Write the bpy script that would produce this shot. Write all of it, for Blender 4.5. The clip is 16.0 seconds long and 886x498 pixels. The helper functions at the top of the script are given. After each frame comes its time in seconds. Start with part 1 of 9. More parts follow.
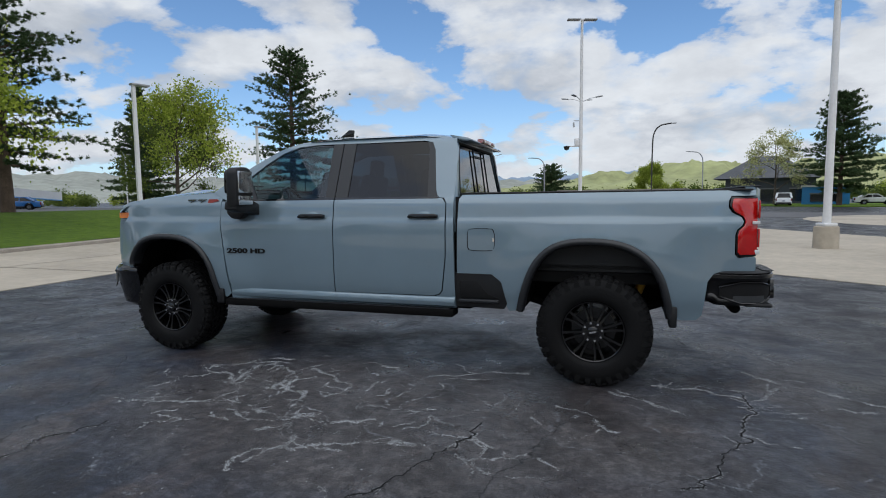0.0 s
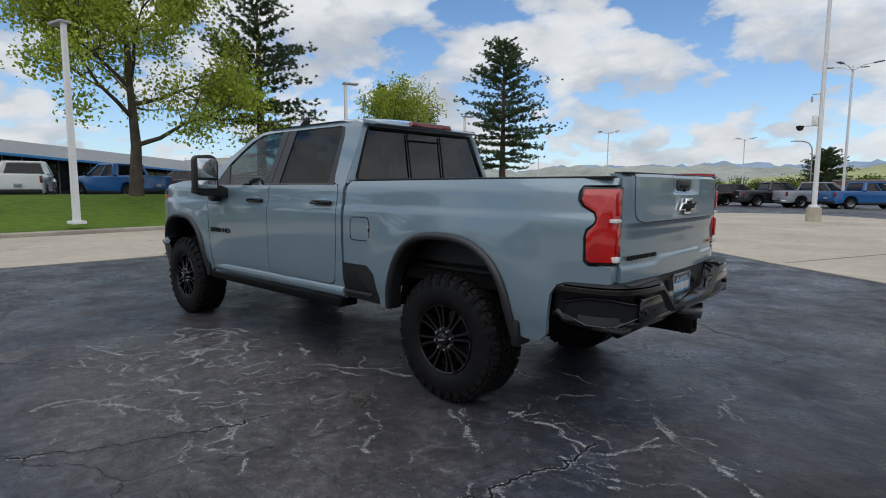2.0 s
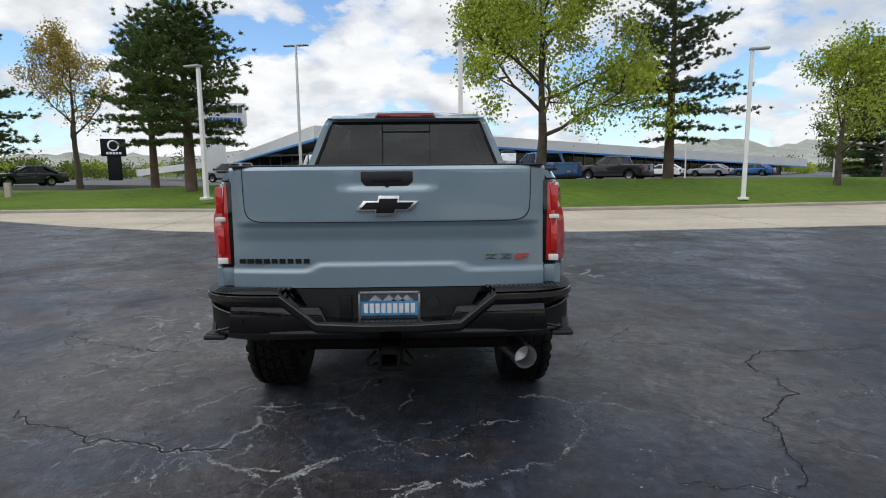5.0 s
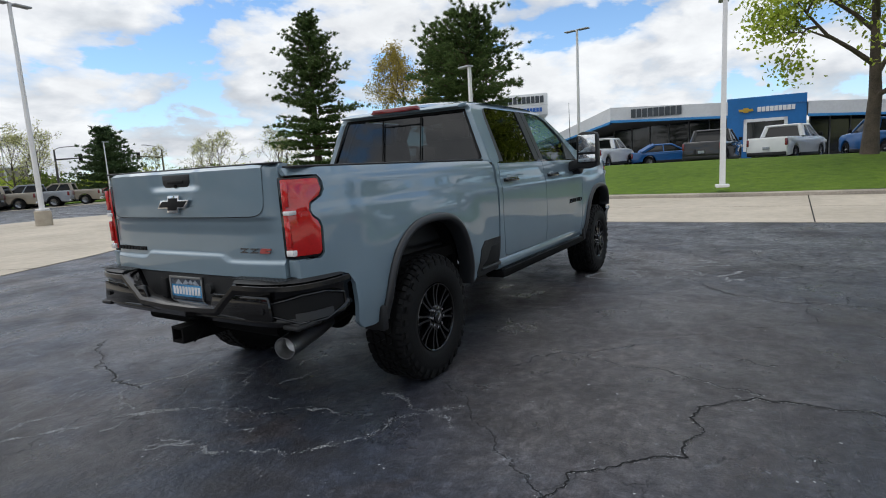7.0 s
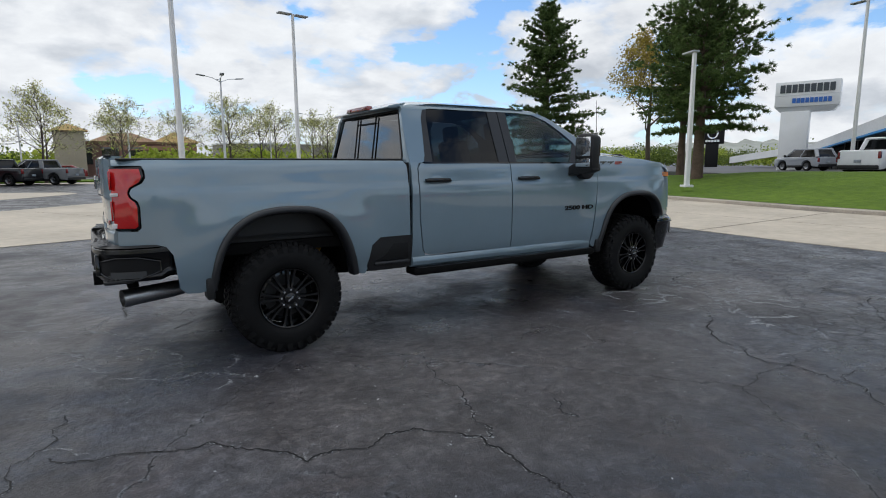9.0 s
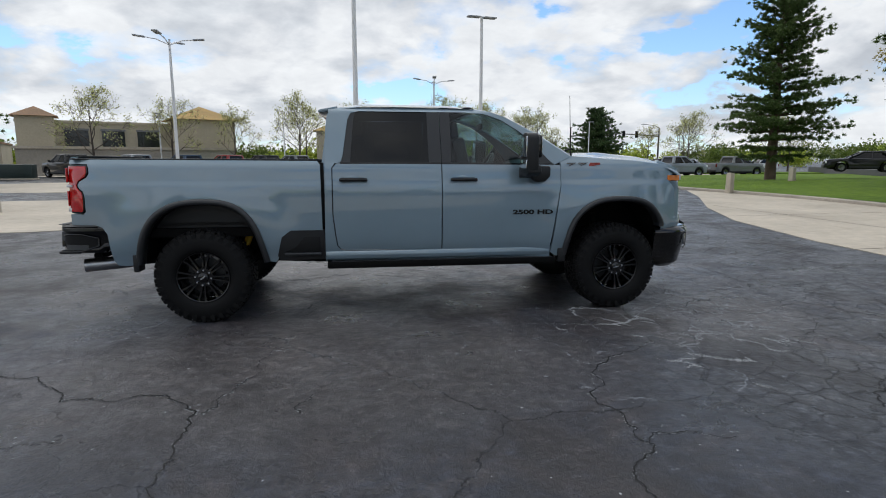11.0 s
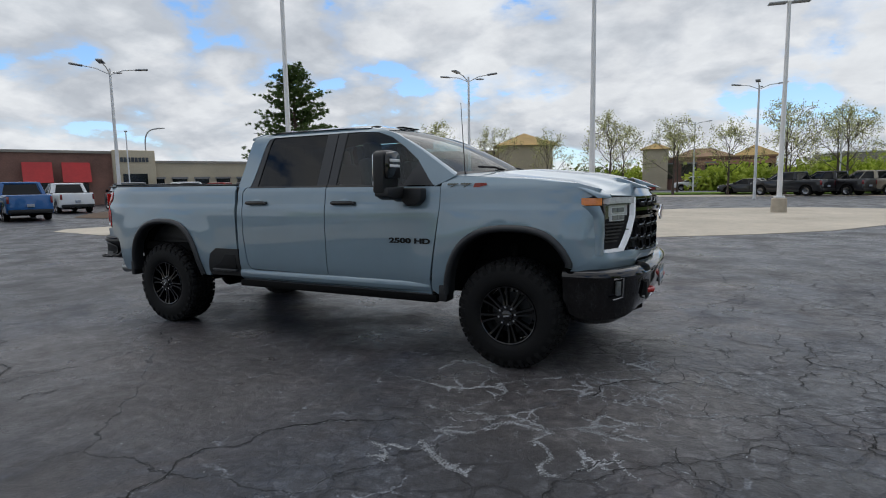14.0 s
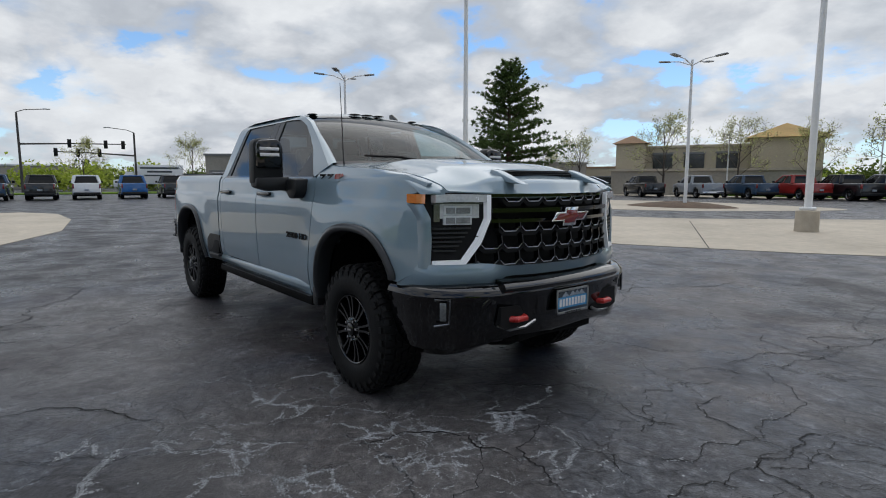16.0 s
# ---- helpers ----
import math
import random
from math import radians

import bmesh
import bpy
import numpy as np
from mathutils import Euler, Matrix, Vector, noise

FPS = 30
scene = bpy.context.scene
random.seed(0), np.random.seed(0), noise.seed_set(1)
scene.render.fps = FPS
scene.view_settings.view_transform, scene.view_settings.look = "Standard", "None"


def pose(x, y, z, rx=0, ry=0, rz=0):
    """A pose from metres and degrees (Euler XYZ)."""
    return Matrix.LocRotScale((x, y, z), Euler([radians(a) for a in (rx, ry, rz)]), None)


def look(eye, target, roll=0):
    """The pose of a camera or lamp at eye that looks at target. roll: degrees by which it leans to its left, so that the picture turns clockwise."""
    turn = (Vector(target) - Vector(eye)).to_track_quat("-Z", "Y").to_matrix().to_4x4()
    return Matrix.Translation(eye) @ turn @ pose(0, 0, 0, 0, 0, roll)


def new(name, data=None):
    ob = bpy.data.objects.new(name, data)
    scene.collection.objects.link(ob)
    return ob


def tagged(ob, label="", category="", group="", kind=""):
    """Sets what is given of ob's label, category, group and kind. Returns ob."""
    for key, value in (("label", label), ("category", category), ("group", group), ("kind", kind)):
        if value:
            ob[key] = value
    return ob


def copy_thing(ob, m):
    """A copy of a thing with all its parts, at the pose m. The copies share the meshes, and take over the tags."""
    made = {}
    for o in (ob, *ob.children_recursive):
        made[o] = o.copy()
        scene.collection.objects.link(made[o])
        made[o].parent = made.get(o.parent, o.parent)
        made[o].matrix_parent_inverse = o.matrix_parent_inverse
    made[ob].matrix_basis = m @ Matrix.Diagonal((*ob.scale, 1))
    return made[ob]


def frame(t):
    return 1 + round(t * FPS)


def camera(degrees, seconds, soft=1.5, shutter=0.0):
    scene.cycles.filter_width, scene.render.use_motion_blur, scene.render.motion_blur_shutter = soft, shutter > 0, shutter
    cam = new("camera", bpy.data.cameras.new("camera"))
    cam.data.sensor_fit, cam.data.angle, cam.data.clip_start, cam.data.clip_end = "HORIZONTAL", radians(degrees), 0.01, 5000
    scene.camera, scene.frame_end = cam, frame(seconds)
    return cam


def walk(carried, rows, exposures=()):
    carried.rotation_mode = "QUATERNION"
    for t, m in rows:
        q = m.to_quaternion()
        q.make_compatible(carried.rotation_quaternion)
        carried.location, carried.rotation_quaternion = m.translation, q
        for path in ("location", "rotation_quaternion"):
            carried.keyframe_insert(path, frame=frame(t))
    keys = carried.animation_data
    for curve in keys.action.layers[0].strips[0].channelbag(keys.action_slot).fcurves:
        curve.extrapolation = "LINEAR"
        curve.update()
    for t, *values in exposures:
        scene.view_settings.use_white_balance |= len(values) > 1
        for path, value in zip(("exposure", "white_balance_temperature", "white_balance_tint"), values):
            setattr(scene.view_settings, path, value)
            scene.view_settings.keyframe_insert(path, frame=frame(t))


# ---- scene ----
cam = camera(77.1, 16.0, soft=1.0)
PATH = [
    (0, (0.179, -5.381, 1.475), (-0.423, -3.483, 1.295), -0.6),
    (0.5, (0.767, -5.054, 1.468), (-0.028, -3.229, 1.276), -0.2),
    (1, (1.366, -4.681, 1.467), (0.394, -2.947, 1.254), -0.2),
    (1.5, (1.934, -4.251, 1.458), (0.781, -2.631, 1.239), -0.1),
    (2, (2.459, -3.744, 1.461), (1.129, -2.267, 1.24), 0.2),
    (2.5, (2.94, -3.191, 1.461), (1.423, -1.91, 1.224), 0.7),
    (3, (3.284, -2.551, 1.479), (1.637, -1.446, 1.221), 0.3),
    (3.5, (3.596, -1.89, 1.483), (1.833, -0.984, 1.221), 0.1),
    (4, (3.774, -1.194, 1.499), (1.904, -0.542, 1.218), -0.3),
    (4.5, (3.963, -0.504, 1.513), (2.018, -0.14, 1.226), 0.0),
    (5, (3.984, 0.219, 1.508), (2.003, 0.26, 1.234), -0.5),
    (5.2, (4.017, 0.515, 1.48), (2.038, 0.438, 1.2), -0.8),
    (7.3, (2.982, 3.474, 1.473), (1.373, 2.322, 1.183), -0.7),
    (7.5, (2.838, 3.745, 1.491), (1.277, 2.53, 1.198), 1.4),
    (8, (2.361, 4.312, 1.492), (0.93, 2.949, 1.186), 0.6),
    (8.5, (1.83, 4.831, 1.488), (0.608, 3.278, 1.18), -0.3),
    (9, (1.24, 5.262, 1.479), (0.192, 3.586, 1.175), -0.3),
    (9.2, (0.984, 5.413, 1.528), (0.014, 3.689, 1.229), -0.2),
    (11.3, (-1.893, 6.364, 1.506), (-2.046, 4.394, 1.197), 0.1),
    (11.5, (-2.187, 6.373, 1.487), (-2.243, 4.396, 1.188), 0.1),
    (12, (-2.904, 6.333, 1.496), (-2.743, 4.36, 1.21), -0.0),
    (12.5, (-3.588, 6.124, 1.505), (-3.246, 4.173, 1.225), 0.2),
    (13, (-4.293, 5.894, 1.5), (-3.756, 3.986, 1.233), -0.4),
    (13.5, (-4.905, 5.512, 1.502), (-4.21, 3.655, 1.245), -0.7),
    (14, (-5.534, 5.115, 1.493), (-4.644, 3.34, 1.259), -1.0),
    (14.5, (-6.048, 4.618, 1.483), (-4.998, 2.932, 1.247), -0.4),
    (15, (-6.559, 4.064, 1.475), (-5.328, 2.506, 1.235), -0.3),
    (15.5, (-6.953, 3.467, 1.452), (-5.543, 2.068, 1.213), 0.1),
    (16, (-7.332, 2.821, 1.441), (-5.776, 1.588, 1.199), -0.0),
]
walk(cam, [(t, look(eye, target, roll)) for t, eye, target, roll in PATH],
     [(0.0, -0.21, 6000, 10), (2.5, -0.19, 6200, 10), (4.0, 0.02, 6300, 10), (5.0, 0.15, 6300, 10), (7.5, 0.09, 6200, 10), (9.0, 0.06, 6170, 10), (11.5, 0.02, 6200, 10), (13.0, -0.11, 6150, 10), (16.0, -0.14, 6150, 10)])

# ---- sky, sun, exposure ----
SUN_EL, SUN_AZ = radians(64), radians(200)      # azimuth counter-clockwise from +y
sun_dir = Vector((-math.sin(SUN_AZ) * math.cos(SUN_EL), math.cos(SUN_AZ) * math.cos(SUN_EL), math.sin(SUN_EL)))

world = bpy.data.worlds.new("sky")
scene.world = world
world.use_nodes = True
wt = world.node_tree
wt.nodes.clear()


def wmath(op, a, b=None, clamp=False):
    n = wt.nodes.new("ShaderNodeMath")
    n.operation, n.use_clamp = op, clamp
    for i, v in enumerate((a, b)):
        if v is None:
            continue
        if isinstance(v, (int, float)):
            n.inputs[i].default_value = v
        else:
            wt.links.new(v, n.inputs[i])
    return n.outputs[0]


sky = wt.nodes.new("ShaderNodeTexSky")
sky.sky_type = "NISHITA"
sky.sun_disc = False
sky.sun_elevation, sky.sun_rotation = SUN_EL, -SUN_AZ
sky.altitude, sky.air_density, sky.dust_density, sky.ozone_density = 1700, 1.0, 0.6, 1.5
coord = wt.nodes.new("ShaderNodeTexCoord")
xyz = wt.nodes.new("ShaderNodeSeparateXYZ")
wt.links.new(coord.outputs["Generated"], xyz.inputs[0])
def wramp(value, stops):
    r = wt.nodes.new("ShaderNodeValToRGB")
    r.color_ramp.elements[0].position, r.color_ramp.elements[0].color = stops[0][0], (*stops[0][1], 1)
    r.color_ramp.elements[1].position, r.color_ramp.elements[1].color = stops[-1][0], (*stops[-1][1], 1)
    for p, c in stops[1:-1]:
        r.color_ramp.elements.new(p).color = (*c, 1)
    wt.links.new(value, r.inputs[0])
    return r.outputs[0]


# puffy clouds: noise on the sky's dome, squeezed towards the horizon
dome = wt.nodes.new("ShaderNodeCombineXYZ")
lift = wmath("ADD", wmath("MAXIMUM", xyz.outputs[2], 0.0), 0.40)
wt.links.new(wmath("DIVIDE", xyz.outputs[0], lift), dome.inputs[0])
wt.links.new(wmath("DIVIDE", xyz.outputs[1], lift), dome.inputs[1])
wt.links.new(wmath("MULTIPLY", xyz.outputs[2], 1.5), dome.inputs[2])


def puff(scale, detail, rough, shift):
    mp = wt.nodes.new("ShaderNodeMapping")
    mp.inputs["Location"].default_value = shift
    wt.links.new(dome.outputs[0], mp.inputs[0])
    n = wt.nodes.new("ShaderNodeTexNoise")
    n.inputs["Scale"].default_value, n.inputs["Detail"].default_value = scale, detail
    n.inputs["Roughness"].default_value, n.inputs["Distortion"].default_value = rough, 0.15
    wt.links.new(mp.outputs[0], n.inputs["Vector"])
    return n.outputs["Fac"]


def billow(scale, shift):
    """Rounded heads: how near a point is to the middle of a cell, on a wavering grid."""
    mp = wt.nodes.new("ShaderNodeMapping")
    mp.inputs["Location"].default_value = shift
    wt.links.new(dome.outputs[0], mp.inputs[0])
    v = wt.nodes.new("ShaderNodeTexVoronoi")
    v.feature = "SMOOTH_F1"
    v.inputs["Scale"].default_value, v.inputs["Smoothness"].default_value = scale, 0.35
    wt.links.new(mp.outputs[0], v.inputs["Vector"])
    return wmath("SUBTRACT", 0.45, v.outputs["Distance"])


AT = (1.7, 4.2, 0.0)
heads = wmath("ADD", wmath("MULTIPLY", billow(5.0, (0.3, 0.9, 0.2)), 0.16), wmath("MULTIPLY", billow(12.0, (2.3, 1.9, 0.7)), 0.085))
here, above = puff(2.9, 10.0, 0.56, AT), puff(2.9, 5.0, 0.5, (AT[0], AT[1], AT[2] + 0.18))
# the cover is thicker to the south-east, with wider gaps to the north-west
veil = wmath("ADD", wmath("ADD", here, heads), wmath("MULTIPLY", wmath("SUBTRACT", xyz.outputs[0], xyz.outputs[1]), 0.030))
cover = wramp(veil, [(0.385, (0, 0, 0)), (0.425, (0.75, 0.75, 0.75)), (0.50, (1, 1, 1))])
# tops are sunlit, undersides with more cloud above them are grey
lit = wmath("ADD", wmath("MULTIPLY", wmath("ADD", wmath("SUBTRACT", here, above), wmath("MULTIPLY", heads, 0.9)), 3.4), 0.60)
tone = wramp(lit, [(0.08, (0.58, 0.60, 0.625)), (0.38, (0.69, 0.705, 0.72)), (0.58, (0.775, 0.78, 0.785)), (0.80, (0.865, 0.865, 0.855))])
small = wramp(puff(5.5, 6.0, 0.6, (7.7, 1.2, 0.4)), [(0.32, (0.88, 0.885, 0.895)), (0.68, (1.09, 1.09, 1.08))])
shade = wt.nodes.new("ShaderNodeMix")
shade.data_type, shade.blend_type = "RGBA", "MULTIPLY"
shade.inputs["Factor"].default_value = 1.0
wt.links.new(tone, shade.inputs["A"])
wt.links.new(small, shade.inputs["B"])
blue = wt.nodes.new("ShaderNodeMix")
blue.data_type, blue.blend_type = "RGBA", "MULTIPLY"
blue.inputs["Factor"].default_value = 1.0
blue.inputs["B"].default_value = (0.140, 0.160, 0.166, 1)
wt.links.new(sky.outputs[0], blue.inputs["A"])
haze = wt.nodes.new("ShaderNodeMix")          # the low sky is pale
haze.data_type = "RGBA"
haze.inputs["B"].default_value = (0.66, 0.71, 0.75, 1)
wt.links.new(wmath("MULTIPLY", wmath("POWER", wmath("SUBTRACT", 1.0, wmath("MAXIMUM", xyz.outputs[2], 0.0)), 12.0), 0.75), haze.inputs["Factor"])
wt.links.new(blue.outputs["Result"], haze.inputs["A"])
mixed = wt.nodes.new("ShaderNodeMix")
mixed.data_type = "RGBA"
wt.links.new(cover, mixed.inputs["Factor"])
wt.links.new(haze.outputs["Result"], mixed.inputs["A"])
wt.links.new(shade.outputs["Result"], mixed.inputs["B"])
bg = wt.nodes.new("ShaderNodeBackground")
bg.inputs["Strength"].default_value = 1.0
wt.links.new(mixed.outputs["Result"], bg.inputs["Color"])
wout = wt.nodes.new("ShaderNodeOutputWorld")
wt.links.new(bg.outputs[0], wout.inputs["Surface"])

sun = new("sun", bpy.data.lights.new("sun", "SUN"))
sun.data.energy, sun.data.angle, sun.data.color = 1.5, radians(85), (1.0, 0.965, 0.91)
sun.matrix_world = look(sun_dir * 50, (0, 0, 0))

# ---- materials ----
def ramp_node(nt, value, stops):
    r = nt.nodes.new("ShaderNodeValToRGB")
    e = r.color_ramp.elements
    e[0].position, e[0].color = stops[0][0], (*stops[0][1], 1)
    e[1].position, e[1].color = stops[-1][0], (*stops[-1][1], 1)
    for p, c in stops[1:-1]:
        e.new(p).color = (*c, 1)
    nt.links.new(value, r.inputs[0])
    return r.outputs[0]


def noise_node(nt, vec, scale, detail=4.0, rough=0.55, distort=0.0):
    n = nt.nodes.new("ShaderNodeTexNoise")
    n.inputs["Scale"].default_value, n.inputs["Detail"].default_value = scale, detail
    n.inputs["Roughness"].default_value, n.inputs["Distortion"].default_value = rough, distort
    nt.links.new(vec, n.inputs["Vector"])
    return n.outputs["Fac"]


def mix_node(nt, fac, a, b, blend="MIX"):
    m = nt.nodes.new("ShaderNodeMix")
    m.data_type, m.blend_type = "RGBA", blend
    for key, v in (("Factor", fac), ("A", a), ("B", b)):
        if isinstance(v, (int, float)):
            m.inputs[key].default_value = v
        elif isinstance(v, tuple):
            m.inputs[key].default_value = (*v, 1)
        else:
            nt.links.new(v, m.inputs[key])
    return m.outputs["Result"]


def math_node(nt, op, a, b=None, c=None):
    n = nt.nodes.new("ShaderNodeMath")
    n.operation = op
    for i, v in enumerate((a, b, c)):
        if v is None:
            continue
        if isinstance(v, (int, float)):
            n.inputs[i].default_value = v
        else:
            nt.links.new(v, n.inputs[i])
    return n.outputs[0]


def base_mat(name):
    m = bpy.data.materials.new(name)
    m.use_nodes = True
    nt = m.node_tree
    bsdf = nt.nodes["Principled BSDF"]
    tc = nt.nodes.new("ShaderNodeTexCoord")
    return m, nt, bsdf, tc.outputs["Object"]


def add_bump(nt, bsdf, height, strength, dist):
    b = nt.nodes.new("ShaderNodeBump")
    b.inputs["Strength"].default_value, b.inputs["Distance"].default_value = strength, dist
    nt.links.new(height, b.inputs["Height"])
    nt.links.new(b.outputs[0], bsdf.inputs["Normal"])


def surface(name, color, rough=0.6, metal=0.0, vary=0.15, big=0.7, fine=18.0, bump=0.0, coat=0.0, rough_vary=0.1, island=0.0, spec=0.5):
    """Plain stuff with variation at two scales and fine relief."""
    m, nt, bsdf, vec = base_mat(name)
    lo = tuple(c * (1 - vary) for c in color)
    hi = tuple(min(1, c * (1 + vary)) for c in color)
    n1 = noise_node(nt, vec, big, 4)
    n2 = noise_node(nt, vec, fine, 3)
    mixed_n = math_node(nt, "MULTIPLY_ADD", n2, 0.4, math_node(nt, "MULTIPLY", n1, 0.6))
    col = ramp_node(nt, mixed_n, [(0.36, lo), (0.64, hi)])
    if island:
        g = nt.nodes.new("ShaderNodeNewGeometry")
        col = mix_node(nt, 1.0, col, ramp_node(nt, g.outputs["Random Per Island"], [(0, (1 - island,) * 3), (1, (1 + island,) * 3)]), "MULTIPLY")
    nt.links.new(col, bsdf.inputs["Base Color"])
    r = nt.nodes.new("ShaderNodeMapRange")
    r.inputs["To Min"].default_value, r.inputs["To Max"].default_value = max(0.02, rough - rough_vary), min(1, rough + rough_vary)
    nt.links.new(n1, r.inputs["Value"])
    nt.links.new(r.outputs[0], bsdf.inputs["Roughness"])
    bsdf.inputs["Metallic"].default_value = metal
    bsdf.inputs["Specular IOR Level"].default_value = spec
    bsdf.inputs["Coat Weight"].default_value, bsdf.inputs["Coat Roughness"].default_value = coat, 0.03
    if bump:
        add_bump(nt, bsdf, n2, bump, 0.01)
    return m


def paint(name, color, rough=0.34, coat_ior=1.5, flake=0.0):
    """Car paint with fine metal flake under a clear coat, with faint dust and orange peel."""
    m, nt, bsdf, vec = base_mat(name)
    n1 = noise_node(nt, vec, 2.5, 5)
    col = ramp_node(nt, n1, [(0.3, tuple(c * 0.96 for c in color)), (0.7, tuple(min(1, c * 1.04) for c in color))])
    nt.links.new(col, bsdf.inputs["Base Color"])
    bsdf.inputs["Roughness"].default_value = rough
    bsdf.inputs["Metallic"].default_value = flake
    bsdf.inputs["Specular IOR Level"].default_value = 0.2
    bsdf.inputs["Coat Weight"].default_value = 1.0
    bsdf.inputs["Coat Roughness"].default_value = 0.015
    bsdf.inputs["Coat IOR"].default_value = coat_ior
    peel = nt.nodes.new("ShaderNodeBump")
    peel.inputs["Strength"].default_value, peel.inputs["Distance"].default_value = 0.05, 0.002
    nt.links.new(noise_node(nt, vec, 9.0, 2), peel.inputs["Height"])
    nt.links.new(peel.outputs[0], bsdf.inputs["Coat Normal"])
    return m


def glass(name, tint, rough=0.0, mirror=2.6, slant=3.3):
    """A tinted pane: lets light through and mirrors at a slant."""
    m = bpy.data.materials.new(name)
    m.use_nodes = True
    nt = m.node_tree
    nt.nodes.clear()
    tr = nt.nodes.new("ShaderNodeBsdfTransparent")
    tr.inputs[0].default_value = (*tint, 1)
    gl = nt.nodes.new("ShaderNodeBsdfGlossy")
    gl.inputs["Roughness"].default_value = rough
    lw = nt.nodes.new("ShaderNodeLayerWeight")
    lw.inputs["Blend"].default_value = 0.5
    boost = math_node(nt, "MULTIPLY_ADD", math_node(nt, "POWER", lw.outputs["Facing"], slant), 0.95, 0.045 * mirror)
    boost.node.use_clamp = True
    mx = nt.nodes.new("ShaderNodeMixShader")
    nt.links.new(boost, mx.inputs[0])
    nt.links.new(tr.outputs[0], mx.inputs[1])
    nt.links.new(gl.outputs[0], mx.inputs[2])
    out = nt.nodes.new("ShaderNodeOutputMaterial")
    nt.links.new(mx.outputs[0], out.inputs[0])
    return m


def asphalt_mat():
    """Dark sealed asphalt: worn and netted with cracks toward the front of the truck, smoother and darker behind it, pale crust along the cracks."""
    m, nt, bsdf, vec = base_mat("sealed_asphalt")

    def warped(amount, scale, detail=6, rough=0.6):
        warp = nt.nodes.new("ShaderNodeTexNoise")
        warp.inputs["Scale"].default_value, warp.inputs["Detail"].default_value, warp.inputs["Roughness"].default_value = scale, detail, rough
        nt.links.new(vec, warp.inputs["Vector"])
        off = nt.nodes.new("ShaderNodeVectorMath")
        off.operation = "MULTIPLY_ADD"
        off.inputs[1].default_value = (amount, amount, 0.0)
        nt.links.new(warp.outputs["Color"], off.inputs[0])
        nt.links.new(vec, off.inputs[2])
        return off.outputs[0]

    def edges(scale, where):
        v = nt.nodes.new("ShaderNodeTexVoronoi")
        v.voronoi_dimensions = "2D"
        v.feature = "DISTANCE_TO_EDGE"
        v.inputs["Scale"].default_value = scale
        nt.links.new(where, v.inputs["Vector"])
        return math_node(nt, "DIVIDE", v.outputs["Distance"], scale)

    def mask(value, lo, hi):
        r = nt.nodes.new("ShaderNodeMapRange")
        r.inputs["From Min"].default_value, r.inputs["From Max"].default_value = lo, hi
        nt.links.new(value, r.inputs["Value"])
        return r.outputs[0]

    def times(*vs):
        out = vs[0]
        for v in vs[1:]:
            out = math_node(nt, "MULTIPLY", out, v)
        return out

    def most(a, b):
        return math_node(nt, "MAXIMUM", a, b)

    long_net = edges(0.30, warped(1.1, 0.8, 8, 0.62))
    mid_net = edges(1.5, warped(0.5, 2.2, 7, 0.66))
    plate_net = edges(4.2, warped(0.22, 4.0, 6, 0.66))
    big = noise_node(nt, vec, 0.13, 4, 0.55)
    patchy = noise_node(nt, vec, 0.45, 5, 0.6)
    mid = noise_node(nt, vec, 1.6, 8, 0.68)
    chips = noise_node(nt, vec, 11.0, 8, 0.78)
    grain = noise_node(nt, vec, 70.0, 3, 0.8)
    smear = noise_node(nt, warped(0.8, 0.5), 0.8, 7, 0.7, 0.8)
    px = nt.nodes.new("ShaderNodeSeparateXYZ")
    nt.links.new(vec, px.inputs[0])
    # 1 toward the front and far around, 0 by the truck's side and tail
    lean = math_node(nt, "ADD", math_node(nt, "MULTIPLY_ADD", px.outputs[0], -0.25, -1.10), math_node(nt, "MULTIPLY", px.outputs[1], 0.02))
    zone = mask(math_node(nt, "ADD", lean, math_node(nt, "MULTIPLY_ADD", big, 3.6, -1.75)), -0.15, 0.6)
    sealed = ramp_node(nt, mid, [(0.28, (0.016, 0.0180, 0.025)), (0.5, (0.035, 0.0385, 0.050)), (0.66, (0.054, 0.057, 0.070)), (0.8, (0.092, 0.092, 0.100))])
    brown = ramp_node(nt, mid, [(0.3, (0.034, 0.026, 0.024)), (0.7, (0.100, 0.078, 0.070))])
    base = mix_node(nt, times(mask(smear, 0.47, 0.60), 0.85), sealed, brown)
    worn = ramp_node(nt, math_node(nt, "MULTIPLY_ADD", chips, 0.55, math_node(nt, "MULTIPLY", mid, 0.45)), [(0.34, (0.018, 0.018, 0.022)), (0.46, (0.045, 0.045, 0.048)), (0.55, (0.078, 0.077, 0.079)), (0.68, (0.17, 0.168, 0.165))])
    open_net = mask(noise_node(nt, vec, 0.55, 5, 0.65), 0.41, 0.56)
    worn = mix_node(nt, times(mask(plate_net, 0.019, 0.004), open_net, 0.9), worn, (0.014, 0.014, 0.016))
    base = mix_node(nt, times(zone, mask(patchy, 0.30, 0.50)), base, worn)
    
    def spot(cx, cy, rx, ry):
        """A soft patch of changed tone with a ragged edge."""
        dx = times(math_node(nt, "ADD", px.outputs[0], -cx), 1.0 / rx)
        dy = times(math_node(nt, "ADD", px.outputs[1], -cy), 1.0 / ry)
        d = math_node(nt, "ADD", times(dx, dx), times(dy, dy))
        return mask(math_node(nt, "ADD", d, math_node(nt, "MULTIPLY_ADD", smear, 2.6, -1.3)), 1.15, 0.35)

